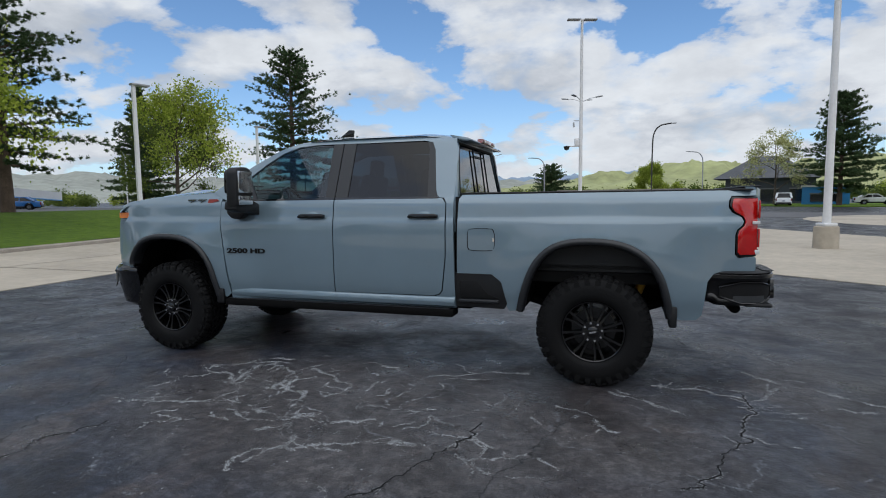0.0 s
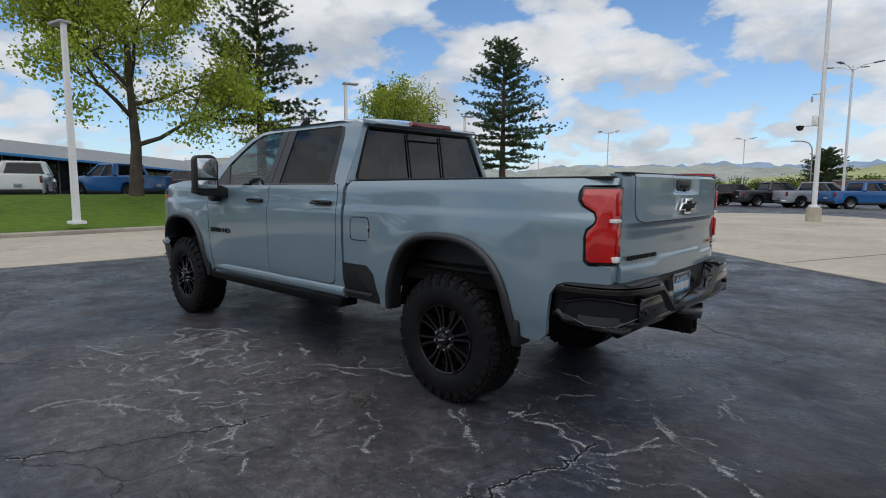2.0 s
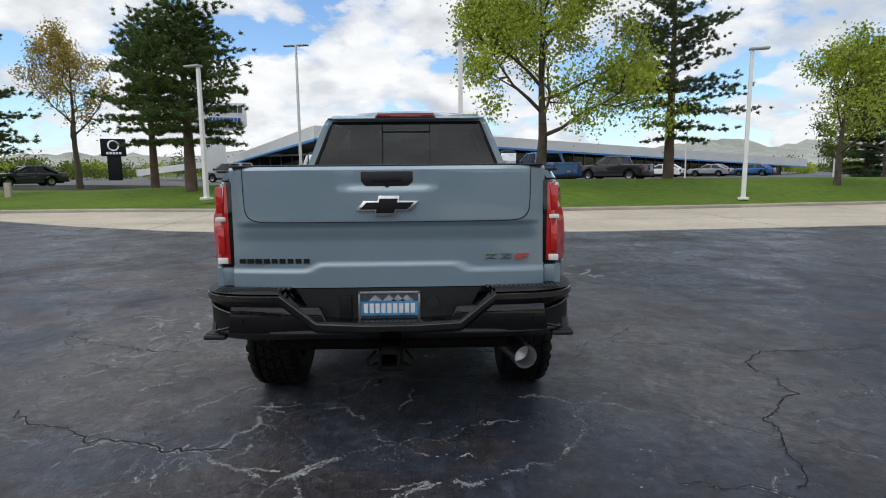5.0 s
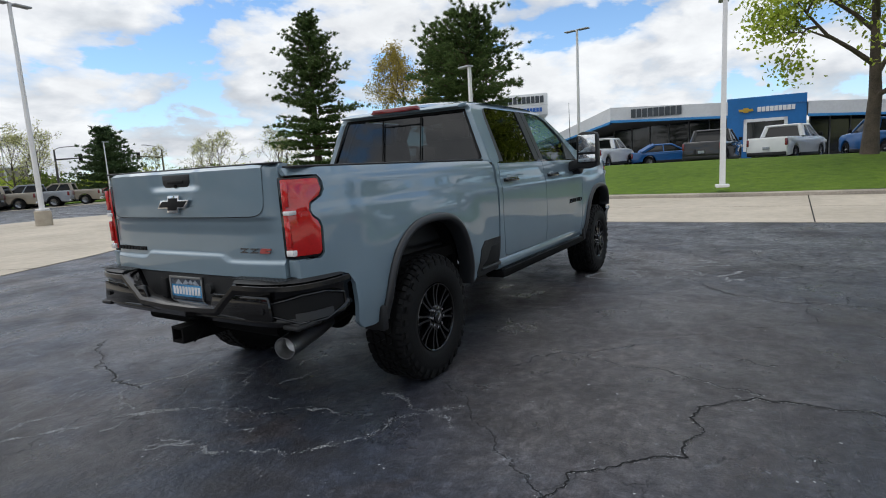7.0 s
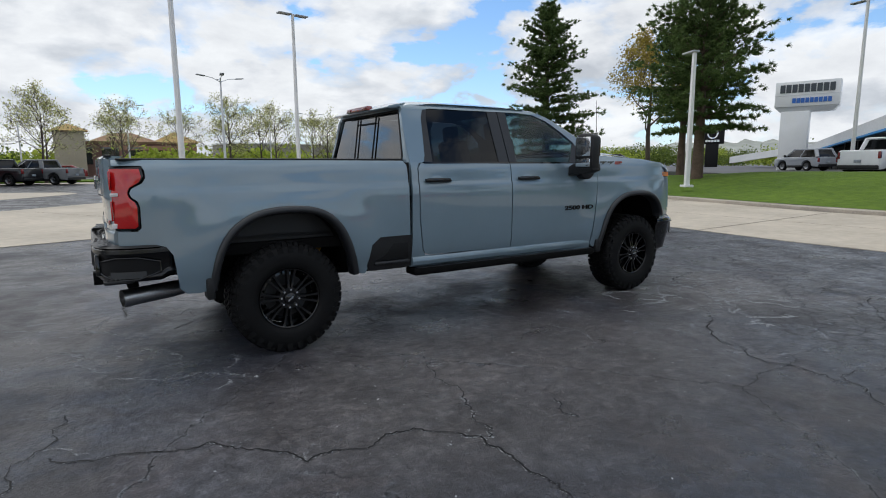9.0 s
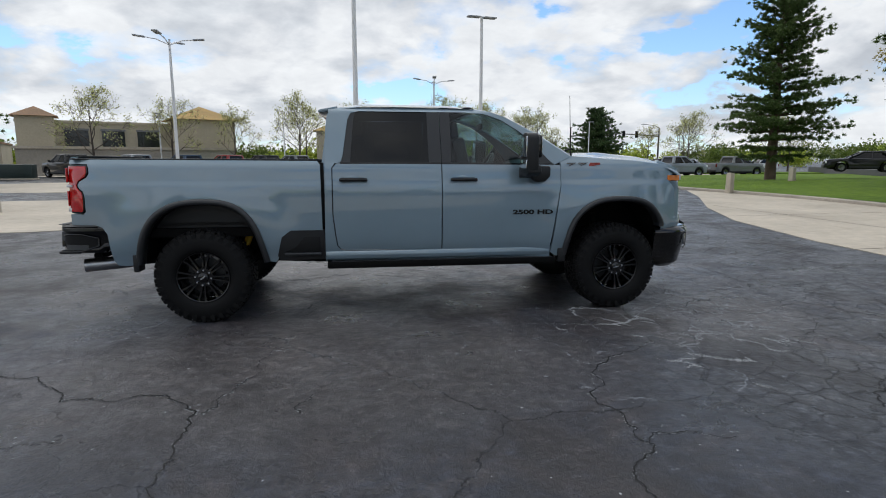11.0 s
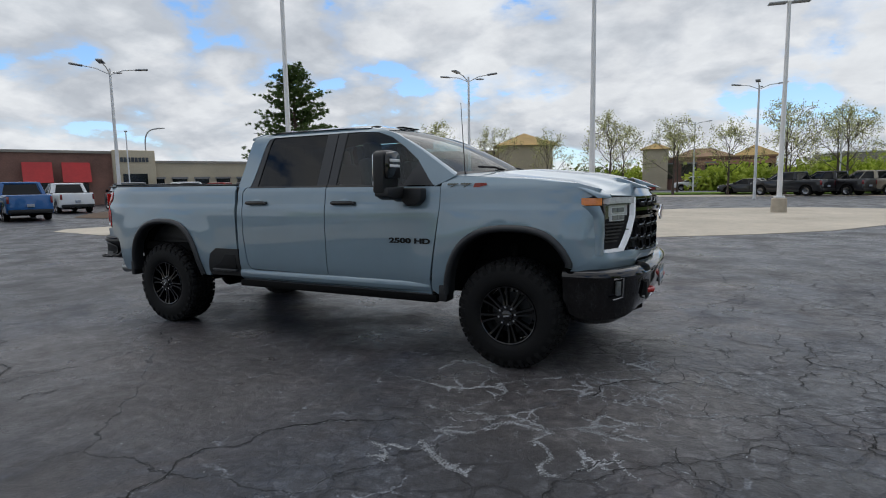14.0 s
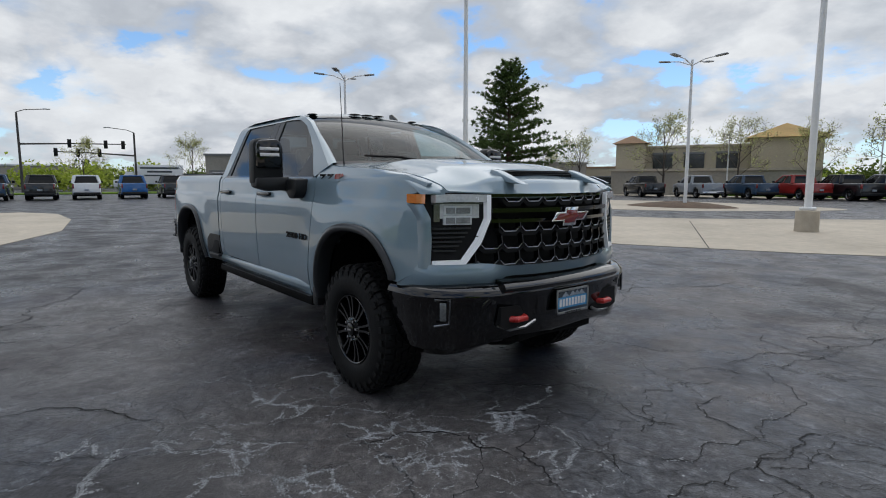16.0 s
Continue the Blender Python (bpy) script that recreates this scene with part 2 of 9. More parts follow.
    # worn brown spots that also lighten ground too deep in the truck's shade
    scuff_lift = most(most(spot(-1.3, -1.9, 2.3, 1.3), spot(-1.2, 2.2, 2.4, 1.5)), spot(-4.6, 1.3, 1.4, 1.2))
    base = mix_node(nt, times(scuff_lift, 0.8), base, ramp_node(nt, mid, [(0.3, (0.054, 0.044, 0.038)), (0.55, (0.094, 0.080, 0.071)), (0.75, (0.14, 0.124, 0.112))]))
    # darker tone behind the tail, with a ragged border
    tail_dark = mask(math_node(nt, "ADD", px.outputs[0], math_node(nt, "MULTIPLY_ADD", smear, 3.0, -1.5)), 1.2, 2.4)
    base = mix_node(nt, times(tail_dark, 0.85), base, (0.011, 0.011, 0.014))
    outer = times(mask(math_node(nt, "ADD", px.outputs[1], math_node(nt, "MULTIPLY_ADD", smear, 3.0, -1.5)), 2.3, 3.5), mask(px.outputs[0], -5.5, -3.0))
    base = mix_node(nt, times(outer, 0.42), base, (0.016, 0.016, 0.019))
    # four soft spots where the tone is multiplied darker
    dark_spots = most(most(spot(-2.2, 3.6, 3.4, 1.5), spot(2.6, -2.2, 1.9, 2.4)), most(spot(-3.2, 2.2, 1.6, 0.9), spot(2.4, 1.6, 1.5, 2.6)))
    base = mix_node(nt, times(dark_spots, 0.22), base, (0.42, 0.43, 0.46), "MULTIPLY")
    base = mix_node(nt, 0.75, base, ramp_node(nt, chips, [(0.34, (0.28, 0.28, 0.29)), (0.5, (0.80, 0.80, 0.80)), (0.66, (2.0, 1.97, 1.92))]), "MULTIPLY")
    base = mix_node(nt, 0.7, base, ramp_node(nt, grain, [(0.3, (0.25, 0.25, 0.26)), (0.7, (1.7, 1.68, 1.65))]), "MULTIPLY")
    # pale crust: broken lines along the mid network inside patches, and beside the long cracks
    broken = mask(noise_node(nt, vec, 5.0, 8, 0.78), 0.49, 0.60)
    fray = math_node(nt, "MULTIPLY_ADD", noise_node(nt, vec, 24.0, 5, 0.8), 0.05, -0.018)
    near = mask(math_node(nt, "ADD", mid_net, fray), 0.022, 0.004)
    beside = mask(math_node(nt, "ADD", long_net, fray), 0.030, 0.006)
    patch = mask(noise_node(nt, vec, 0.26, 4, 0.6), 0.50, 0.58)
    spots = times(mask(noise_node(nt, vec, 8.0, 7, 0.8), 0.615, 0.67), math_node(nt, "ADD", times(patch, 0.6), 0.32))
    crust = most(times(near, patch), times(beside, mask(patchy, 0.40, 0.55)))
    crust = most(times(crust, broken), spots)
    base = mix_node(nt, times(crust, 0.85), base, ramp_node(nt, grain, [(0.3, (0.20, 0.20, 0.205)), (0.7, (0.42, 0.415, 0.41))]))
    crack = most(mask(long_net, 0.007, 0.002), times(mask(mid_net, 0.004, 0.001), mask(patchy, 0.52, 0.58), 0.8))
    base = mix_node(nt, times(crack, 0.9), base, (0.008, 0.008, 0.009))
    # dark oily stains, and the bluish cast of the sealer
    stain = times(mask(noise_node(nt, warped(0.9, 0.7), 0.55, 6, 0.62), 0.535, 0.60), mask(crust, 0.6, 0.1))
    base = mix_node(nt, times(stain, 0.55), base, (0.020, 0.0165, 0.0155))
    base = mix_node(nt, 1.0, base, (1.03, 1.12, 1.25), "MULTIPLY")
    nt.links.new(base, bsdf.inputs["Base Color"])
    gloss = math_node(nt, "ADD", math_node(nt, "MULTIPLY_ADD", mask(noise_node(nt, warped(0.6, 1.1), 1.1, 9, 0.72), 0.38, 0.62), 0.40, 0.22), times(crust, 0.3))
    nt.links.new(math_node(nt, "ADD", gloss, times(zone, 0.04)), bsdf.inputs["Roughness"])
    bsdf.inputs["Specular IOR Level"].default_value = 0.36
    height = math_node(nt, "ADD", math_node(nt, "MULTIPLY", grain, 0.16), math_node(nt, "MULTIPLY", chips, 0.85))
    height = math_node(nt, "ADD", height, math_node(nt, "MULTIPLY", noise_node(nt, vec, 3.6, 7, 0.72), 2.6))
    height = math_node(nt, "SUBTRACT", height, times(mask(plate_net, 0.019, 0.004), zone, open_net, 0.9))
    height = math_node(nt, "SUBTRACT", height, math_node(nt, "MULTIPLY", crack, 1.6))
    height = math_node(nt, "ADD", height, times(crust, 0.35))
    add_bump(nt, bsdf, height, 0.85, 0.012)
    return m


def concrete_mat():
    m, nt, bsdf, vec = base_mat("pale_concrete")
    n1, n2, n3 = noise_node(nt, vec, 0.35, 5, 0.6), noise_node(nt, vec, 4.0, 5, 0.65), noise_node(nt, vec, 70.0, 2, 0.6)
    col = ramp_node(nt, n1, [(0.3, (0.36, 0.315, 0.25)), (0.7, (0.51, 0.45, 0.36))])
    col = mix_node(nt, 0.5, col, ramp_node(nt, n2, [(0.3, (0.72, 0.72, 0.72)), (0.7, (1.2, 1.2, 1.2))]), "MULTIPLY")
    spots = ramp_node(nt, noise_node(nt, vec, 1.3, 6, 0.8), [(0.68, (0, 0, 0)), (0.75, (1, 1, 1))])
    col = mix_node(nt, math_node(nt, "MULTIPLY", spots, 0.45), col, (0.13, 0.12, 0.11))
    nt.links.new(col, bsdf.inputs["Base Color"])
    bsdf.inputs["Roughness"].default_value = 0.85
    add_bump(nt, bsdf, n3, 0.25, 0.004)
    return m


def grass_mat(name, lo, hi):
    m, nt, bsdf, vec = base_mat(name)
    n1, n2, n3 = noise_node(nt, vec, 0.25, 5, 0.6), noise_node(nt, vec, 3.0, 5, 0.7), noise_node(nt, vec, 45.0, 3, 0.8)
    col = ramp_node(nt, math_node(nt, "MULTIPLY_ADD", n2, 0.6, math_node(nt, "MULTIPLY", n1, 0.4)), [(0.35, lo), (0.65, hi)])
    col = mix_node(nt, 0.8, col, ramp_node(nt, n3, [(0.3, (0.45, 0.5, 0.4)), (0.7, (1.5, 1.45, 1.3))]), "MULTIPLY")
    nt.links.new(col, bsdf.inputs["Base Color"])
    bsdf.inputs["Roughness"].default_value = 0.9
    bsdf.inputs["Specular IOR Level"].default_value = 0.2
    add_bump(nt, bsdf, n3, 0.9, 0.04)
    return m


def leaf_mat(name, lo, hi):
    m, nt, bsdf, vec = base_mat(name)
    g = nt.nodes.new("ShaderNodeNewGeometry")
    col = ramp_node(nt, g.outputs["Random Per Island"], [(0.0, lo), (1.0, hi)])
    col = mix_node(nt, 0.6, col, ramp_node(nt, noise_node(nt, vec, 0.6, 3), [(0.3, (0.6, 0.62, 0.6)), (0.7, (1.3, 1.25, 1.2))]), "MULTIPLY")
    nt.links.new(col, bsdf.inputs["Base Color"])
    bsdf.inputs["Roughness"].default_value = 0.6
    bsdf.inputs["Specular IOR Level"].default_value = 0.25
    tl = nt.nodes.new("ShaderNodeBsdfTranslucent")
    nt.links.new(col, tl.inputs[0])
    mx = nt.nodes.new("ShaderNodeMixShader")
    mx.inputs[0].default_value = 0.45
    nt.links.new(bsdf.outputs[0], mx.inputs[1])
    nt.links.new(tl.outputs[0], mx.inputs[2])
    nt.links.new(mx.outputs[0], nt.nodes["Material Output"].inputs[0])
    return m


def lamp_mat(name, color, strength):
    m, nt, bsdf, vec = base_mat(name)
    bsdf.inputs["Base Color"].default_value = (*color, 1)
    bsdf.inputs["Emission Color"].default_value = (*color, 1)
    bsdf.inputs["Emission Strength"].default_value = strength
    bsdf.inputs["Roughness"].default_value = 0.2
    return m


ASPHALT, CONCRETE = asphalt_mat(), concrete_mat()
LOT = surface("lot_asphalt", (0.085, 0.085, 0.088), 0.8, vary=0.3, big=0.15, fine=8, bump=0.2)
ROAD = surface("grey_asphalt_lane", (0.10, 0.10, 0.105), 0.75, vary=0.25, big=0.2, fine=12, bump=0.2)
GRASS = grass_mat("mown_grass", (0.058, 0.112, 0.010), (0.150, 0.232, 0.024))
KERB = surface("kerb_concrete", (0.36, 0.32, 0.27), 0.85, vary=0.25, big=0.8, fine=20, bump=0.2)
MULCH = surface("brown_mulch", (0.10, 0.065, 0.04), 0.95, vary=0.4, big=1.5, fine=30, bump=0.6)
BODY = paint("grey_blue_paint", (0.186, 0.256, 0.306), rough=0.40, coat_ior=1.68, flake=0.25)
BLACK_GLOSS = surface("gloss_black", (0.003, 0.003, 0.0035), 0.05, vary=0.1, rough_vary=0.02, coat=0.35, spec=0.42)
PLASTIC = surface("grained_black_plastic", (0.011, 0.0115, 0.0125), 0.48, vary=0.2, big=3, fine=140, bump=0.15, spec=0.4)
TRIM = surface("satin_dark_trim", (0.017, 0.0185, 0.021), 0.36, vary=0.12, big=2, fine=90)
UNDER = surface("underbody_black", (0.005, 0.005, 0.005), 0.8, vary=0.3, big=4, fine=40, spec=0.1)
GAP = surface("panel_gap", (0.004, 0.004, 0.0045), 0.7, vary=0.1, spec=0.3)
RUBBER = surface("tyre_rubber", (0.006, 0.006, 0.0063), 0.62, vary=0.25, big=5, fine=60, bump=0.2, spec=0.18)
RIMBLACK = surface("black_alloy", (0.004, 0.004, 0.0045), 0.16, metal=0.0, vary=0.2, big=6, fine=60, coat=0.1)
CHROME = surface("bright_chrome", (0.75, 0.76, 0.77), 0.12, metal=1.0, vary=0.05, rough_vary=0.05)
STEEL = surface("brushed_steel", (0.42, 0.42, 0.42), 0.35, metal=1.0, vary=0.15, fine=60)
DARKCHROME = surface("dark_chrome", (0.20, 0.205, 0.215), 0.22, metal=1.0, vary=0.1)
REDLENS = surface("red_lamp_lens", (0.48, 0.006, 0.005), 0.10, vary=0.12, big=9, fine=70, coat=1.0)
DARKRED = surface("dark_red_lens", (0.16, 0.008, 0.010), 0.12, vary=0.2, big=8, fine=60, coat=1.0)
WHITELENS = surface("clear_lamp_lens", (0.72, 0.70, 0.69), 0.15, vary=0.12, big=8, fine=80, coat=1.0)
SATINBLACK = surface("satin_black", (0.003, 0.003, 0.0035), 0.17, vary=0.15, big=3, fine=80, rough_vary=0.06)
DAYLIGHT = surface("white_light_guide", (0.62, 0.64, 0.66), 0.10, vary=0.03, big=8, fine=60, coat=1.0)
SHADELENS = surface("smoked_lamp_lens", (0.10, 0.105, 0.11), 0.1, vary=0.3, big=20, fine=80, coat=1.0)
CRUST = surface("pale_crack_crust", (0.26, 0.27, 0.28), 0.9, vary=0.3, big=3, fine=60, island=0.55)
# white blade with a faint glow added to raise its brightness
RUNLIGHT = lamp_mat("brightened_running_light", (0.86, 0.88, 0.91), 0.10)
AMBER = surface("amber_lens", (0.75, 0.22, 0.04), 0.15, vary=0.15, big=10, fine=90, coat=1.0)
REDPAINT = surface("red_painted_steel", (0.50, 0.02, 0.015), 0.3, vary=0.12, big=6, fine=60, coat=0.5)
GOLD = surface("gold_shock_body", (0.55, 0.33, 0.02), 0.35, vary=0.15, big=6, fine=50)
CLEAR = glass("clear_car_glass", (0.42, 0.56, 0.58), mirror=1.3, slant=4.6)
SCREEN = glass("windscreen_glass", (0.22, 0.34, 0.36), mirror=1.2, slant=6.5)
TINT = glass("privacy_glass", (0.030, 0.038, 0.052), mirror=1.0, slant=5.0)
REARTINT = glass("rear_window_glass", (0.10, 0.11, 0.12), mirror=1.5)
SEAT = surface("dark_leather", (0.018, 0.018, 0.02), 0.5, vary=0.2, big=4, fine=70, bump=0.1)
HEADLINER = surface("dark_headliner", (0.045, 0.045, 0.047), 0.9, vary=0.08)
WHITEPOLE = surface("white_painted_steel", (0.72, 0.72, 0.72), 0.4, vary=0.08, big=0.8, fine=14)
DARKPOLE = surface("dark_bronze_steel", (0.05, 0.045, 0.04), 0.5, vary=0.2)
GREYPOLE = surface("galvanised_steel", (0.36, 0.37, 0.38), 0.5, metal=0.3, vary=0.15)
BARK = surface("rough_bark", (0.085, 0.066, 0.052), 0.95, vary=0.45, big=2.5, fine=22, bump=0.9)
PINEBARK = surface("pine_bark", (0.11, 0.075, 0.055), 0.95, vary=0.4, big=2.5, fine=18, bump=0.9)
LEAF = leaf_mat("spring_leaves", (0.22, 0.30, 0.028), (0.47, 0.54, 0.09))
LEAFDARK = leaf_mat("deep_green_leaves", (0.06, 0.10, 0.018), (0.17, 0.22, 0.04))
LEAFPALE = leaf_mat("sparse_pale_leaves", (0.36, 0.38, 0.12), (0.64, 0.64, 0.32))
LEAFYELLOW = leaf_mat("yellow_bud_leaves", (0.28, 0.22, 0.04), (0.46, 0.36, 0.08))
NEEDLE = leaf_mat("pine_needles", (0.040, 0.078, 0.034), (0.140, 0.205, 0.090))
NEEDLELIGHT = leaf_mat("light_pine_needles", (0.050, 0.092, 0.030), (0.165, 0.232, 0.075))


# ---- building helpers ----
def finish(me, mat, angle=38):
    me.materials.append(mat)
    if angle:
        me.shade_smooth()
        me.set_sharp_from_angle(angle=radians(angle))
    return me


def to_mesh(name, bm, mat, angle=38):
    me = bpy.data.meshes.new(name)
    bm.to_mesh(me)
    bm.free()
    return finish(me, mat, angle)


def part(name, bm, mat, parent=None, label="", angle=38):
    """Links a bmesh as one mesh object under a thing or a part."""
    ob = new(name, to_mesh(name, bm, mat, angle))
    ob.parent = parent
    return tagged(ob, label)


def raw(name, verts, faces, mat, parent=None, label="", angle=0):
    me = bpy.data.meshes.new(name)
    me.from_pydata(verts, [], faces)
    ob = new(name, finish(me, mat, angle))
    ob.parent = parent
    return tagged(ob, label)


def thing(name, label, category, group="", kind="", at=None):
    ob = new(name)
    ob.empty_display_size = 0.1
    if at is not None:
        ob.matrix_world = at
    return tagged(ob, label, category, group, kind)


def add_box(bm, lo, hi, bevel=0.0, m=None, seg=2):
    """An axis-aligned box from corner to corner, with rounded edges, turned by m."""
    lo, hi = Vector(lo), Vector(hi)
    mat = Matrix.Translation((lo + hi) / 2) @ Matrix.Diagonal((*(hi - lo), 1))
    geo = bmesh.ops.create_cube(bm, size=1.0, matrix=mat)
    vs = geo["verts"]
    if bevel:
        es = list({e for v in vs for e in v.link_edges})
        r = bmesh.ops.bevel(bm, geom=es, offset=bevel, segments=seg, affect="EDGES", profile=0.5)
        vs = list({v for f in r["faces"] for v in f.verts} | {v for v in vs if v.is_valid})
    if m is not None:
        bmesh.ops.transform(bm, matrix=m, verts=vs)
    return bm


def box(lo, hi, bevel=0.0, m=None, seg=2):
    return add_box(bmesh.new(), lo, hi, bevel, m, seg)


def add_rings(bm, rings, closed=True, caps=True):
    """Skins a row of rings of points."""
    rows = [[bm.verts.new(p) for p in ring] for ring in rings]
    n = len(rows[0])
    for a, b in zip(rows, rows[1:]):
        for i in range(n if closed else n - 1):
            j = (i + 1) % n
            bm.faces.new((a[i], a[j], b[j], b[i]))
    if caps and closed:
        bm.faces.new(rows[0][::-1])
        bm.faces.new(rows[-1])
    return rows


def add_tube(bm, pts, radii, n=10, caps=True):
    """A tapered tube along a line of points."""
    pts = [Vector(p) for p in pts]
    if isinstance(radii, (int, float)):
        radii = [radii] * len(pts)
    rings, side = [], None
    for i, p in enumerate(pts):
        d = (pts[min(i + 1, len(pts) - 1)] - pts[max(i - 1, 0)]).normalized()
        if side is None:
            side = d.orthogonal().normalized()
        side = (side - d * side.dot(d)).normalized()
        other = d.cross(side)
        rings.append([p + radii[i] * (math.cos(a) * side + math.sin(a) * other) for a in (2 * math.pi * k / n for k in range(n))])
    add_rings(bm, rings, caps=caps)
    return bm


def tube(pts, radii, n=10):
    return add_tube(bmesh.new(), pts, radii, n)


def add_lathe(bm, profile, n=32, m=None):
    """Turns a profile of (radius, height) round the z axis."""
    rows = []
    for k in range(n):
        a = 2 * math.pi * k / n
        rows.append([bm.verts.new((r * math.cos(a), r * math.sin(a), h)) for r, h in profile])
    fs = []
    for k in range(n):
        a, b = rows[k], rows[(k + 1) % n]
        for i in range(len(profile) - 1):
            fs.append(bm.faces.new((a[i], b[i], b[i + 1], a[i + 1])))
    if m is not None:
        bmesh.ops.transform(bm, matrix=m, verts=[v for r in rows for v in r])
    return bm


def add_prism(bm, outline, lo, hi, axis="y", bevel=0.0):
    """A flat outline of (a, b) pushed through from lo to hi along an axis. For y the outline is (x, z), for x (y, z), for z (x, y)."""
    def at(a, b, c):
        return {"y": (a, c, b), "x": (c, a, b), "z": (a, b, c)}[axis]
    va = [bm.verts.new(at(a, b, lo)) for a, b in outline]
    vb = [bm.verts.new(at(a, b, hi)) for a, b in outline]
    fs = [bm.faces.new(va), bm.faces.new(vb[::-1])]
    n = len(outline)
    for i in range(n):
        j = (i + 1) % n
        fs.append(bm.faces.new((va[j], va[i], vb[i], vb[j])))
    bmesh.ops.recalc_face_normals(bm, faces=fs)
    if bevel:
        es = list({e for f in fs for e in f.edges})
        bmesh.ops.bevel(bm, geom=es, offset=bevel, segments=2, affect="EDGES", profile=0.5)
    return bm


def prism(outline, lo, hi, axis="y", bevel=0.0):
    return add_prism(bmesh.new(), outline, lo, hi, axis, bevel)


def turned(bm, m):
    bmesh.ops.transform(bm, matrix=m, verts=bm.verts)
    return bm


def flipped(bm):
    """The same piece on the other side of the truck."""
    bm = bm.copy()
    for v in bm.verts:
        v.co.y = -v.co.y
    bmesh.ops.reverse_faces(bm, faces=bm.faces)
    return bm


def grid_surface(fn, nu, nv):
    """A sheet over u, v in 0..1."""
    bm = bmesh.new()
    rows = [[bm.verts.new(fn(i / nu, j / nv)) for j in range(nv + 1)] for i in range(nu + 1)]
    for i in range(nu):
        for j in range(nv):
            bm.faces.new((rows[i][j], rows[i + 1][j], rows[i + 1][j + 1], rows[i][j + 1]))
    return bm


def thicken(bm, vec):
    """Turns the rim of a sheet inward by a vector, so that it shows its thickness."""
    es = [e for e in bm.edges if e.is_boundary]
    r = bmesh.ops.extrude_edge_only(bm, edges=es)
    bmesh.ops.translate(bm, vec=vec, verts=[g for g in r["geom"] if isinstance(g, bmesh.types.BMVert)])
    return bm


def ease(a, b, x):
    t = min(1.0, max(0.0, (x - a) / (b - a)))
    return t * t * (3 - 2 * t)


def lerp(table, x):
    return float(np.interp(x, [p[0] for p in table], [p[1] for p in table]))


def sheet(name, outline, z, mat, label, category, depth=0.05):
    """A flat slab of ground with an outline."""
    bm = prism(outline, z - depth, z, "z")
    return tagged(part(name, bm, mat, None, angle=0), label, category, kind="structure")


def smooth_line(pts, times=2):
    """Rounds the corners of a closed outline."""
    for _ in range(times):
        out = []
        for a, b in zip(pts, pts[1:] + pts[:1]):
            out += [(a[0] * 0.75 + b[0] * 0.25, a[1] * 0.75 + b[1] * 0.25), (a[0] * 0.25 + b[0] * 0.75, a[1] * 0.25 + b[1] * 0.75)]
        pts = out
    return pts

# ---- ground ----
def ground():
    bm = bmesh.new()
    bmesh.ops.create_grid(bm, x_segments=30, y_segments=30, size=3000)
    return tagged(part("ground", bm, ASPHALT, angle=0), "dark sealed asphalt lot with pale crusted cracks", "asphalt", kind="structure")


ground()
STRIP_NEAR = [(-16.5, 45), (-14, 30), (-12, 20), (-10.5, 12.3), (-9.75, 5), (-9.7, 0), (-10, -3), (-10.9, -6.6), (-12.6, -10.3), (-15.6, -15.4), (-17.7, -19.6)]
KERB_LINE = [(-18.2, -20.5), (-18.8, -17), (-18.9, -12), (-18.0, -7), (-16.95, -3), (-16.75, 1), (-16.9, 5), (-17.6, 11), (-19.0, 19.2), (-21, 30), (-24, 45)]
sheet("pavement_1", STRIP_NEAR + KERB_LINE, 0.012, CONCRETE, "pale concrete drive strip beside the lawn kerb", "concrete strip")
APRON_S = [(16.8, -7.4), (16.0, -6.5), (12.5, -6.05), (8.6, -6.0), (5.4, -6.4), (2.8, -7.5), (0, -8.3), (-3.1, -9.7), (-6.3, -11.7), (-8.3, -13.4), (-10, -15.9), (-11.5, -18.5),
           (-12.9, -21.8), (-13.2, -24.5), (-12.2, -26.6), (-9.8, -27.6), (-6.5, -27), (-3.6, -25.4), (1, -20.6), (3.5, -18), (6, -16.9), (11.2, -16), (13.7, -14.6), (16, -10)]
sheet("pavement_2", APRON_S, 0.012, CONCRETE, "pale concrete apron island of the lot", "concrete island")
APRON_N = [(-7.2, 18.8), (-5.5, 15.6), (-4.4, 13.7), (-1.8, 10.2), (0, 8.6), (2.7, 6.5), (4.3, 5.2), (8.7, 2.9), (12.2, 1.5), (17.8, 0.8), (22.5, 0.9), (25, 2.2), (24, 6), (14, 12),
           (9.0, 17.2), (6.1, 22.6), (2, 29), (-3.5, 33.5), (-7, 32), (-9.2, 28), (-9, 23.5)]
sheet("pavement_3", APRON_N, 0.012, CONCRETE, "pale concrete apron island of the lot", "concrete island")


def slab_joints(name, lines, parent):
    bm = bmesh.new()
    for a, b in lines:
        a, b = Vector((*a, 0)), Vector((*b, 0))
        side = (b - a).normalized().cross(Vector((0, 0, 1))) * 0.012
        va = [bm.verts.new(p + Vector((0, 0, 0.0165))) for p in (a - side, a + side, b + side, b - side)]
        bm.faces.new(va)
    tagged(part(name, bm, GAP, None, angle=0), "dark joints sawn into the concrete", "joint", kind="structure")


slab_joints("trim_1", [((-9.8, -2), (-16.8, -2.4)), ((-9.75, 3.6), (-16.85, 3.7)), ((-10.2, 9.5), (-17.3, 9.6)), ((-11.5, 15.5), (-18.3, 16)), ((-11.3, -7.6), (-18.2, -8.2)),
                       ((-13.2, 18), (-13.3, -11))], None)
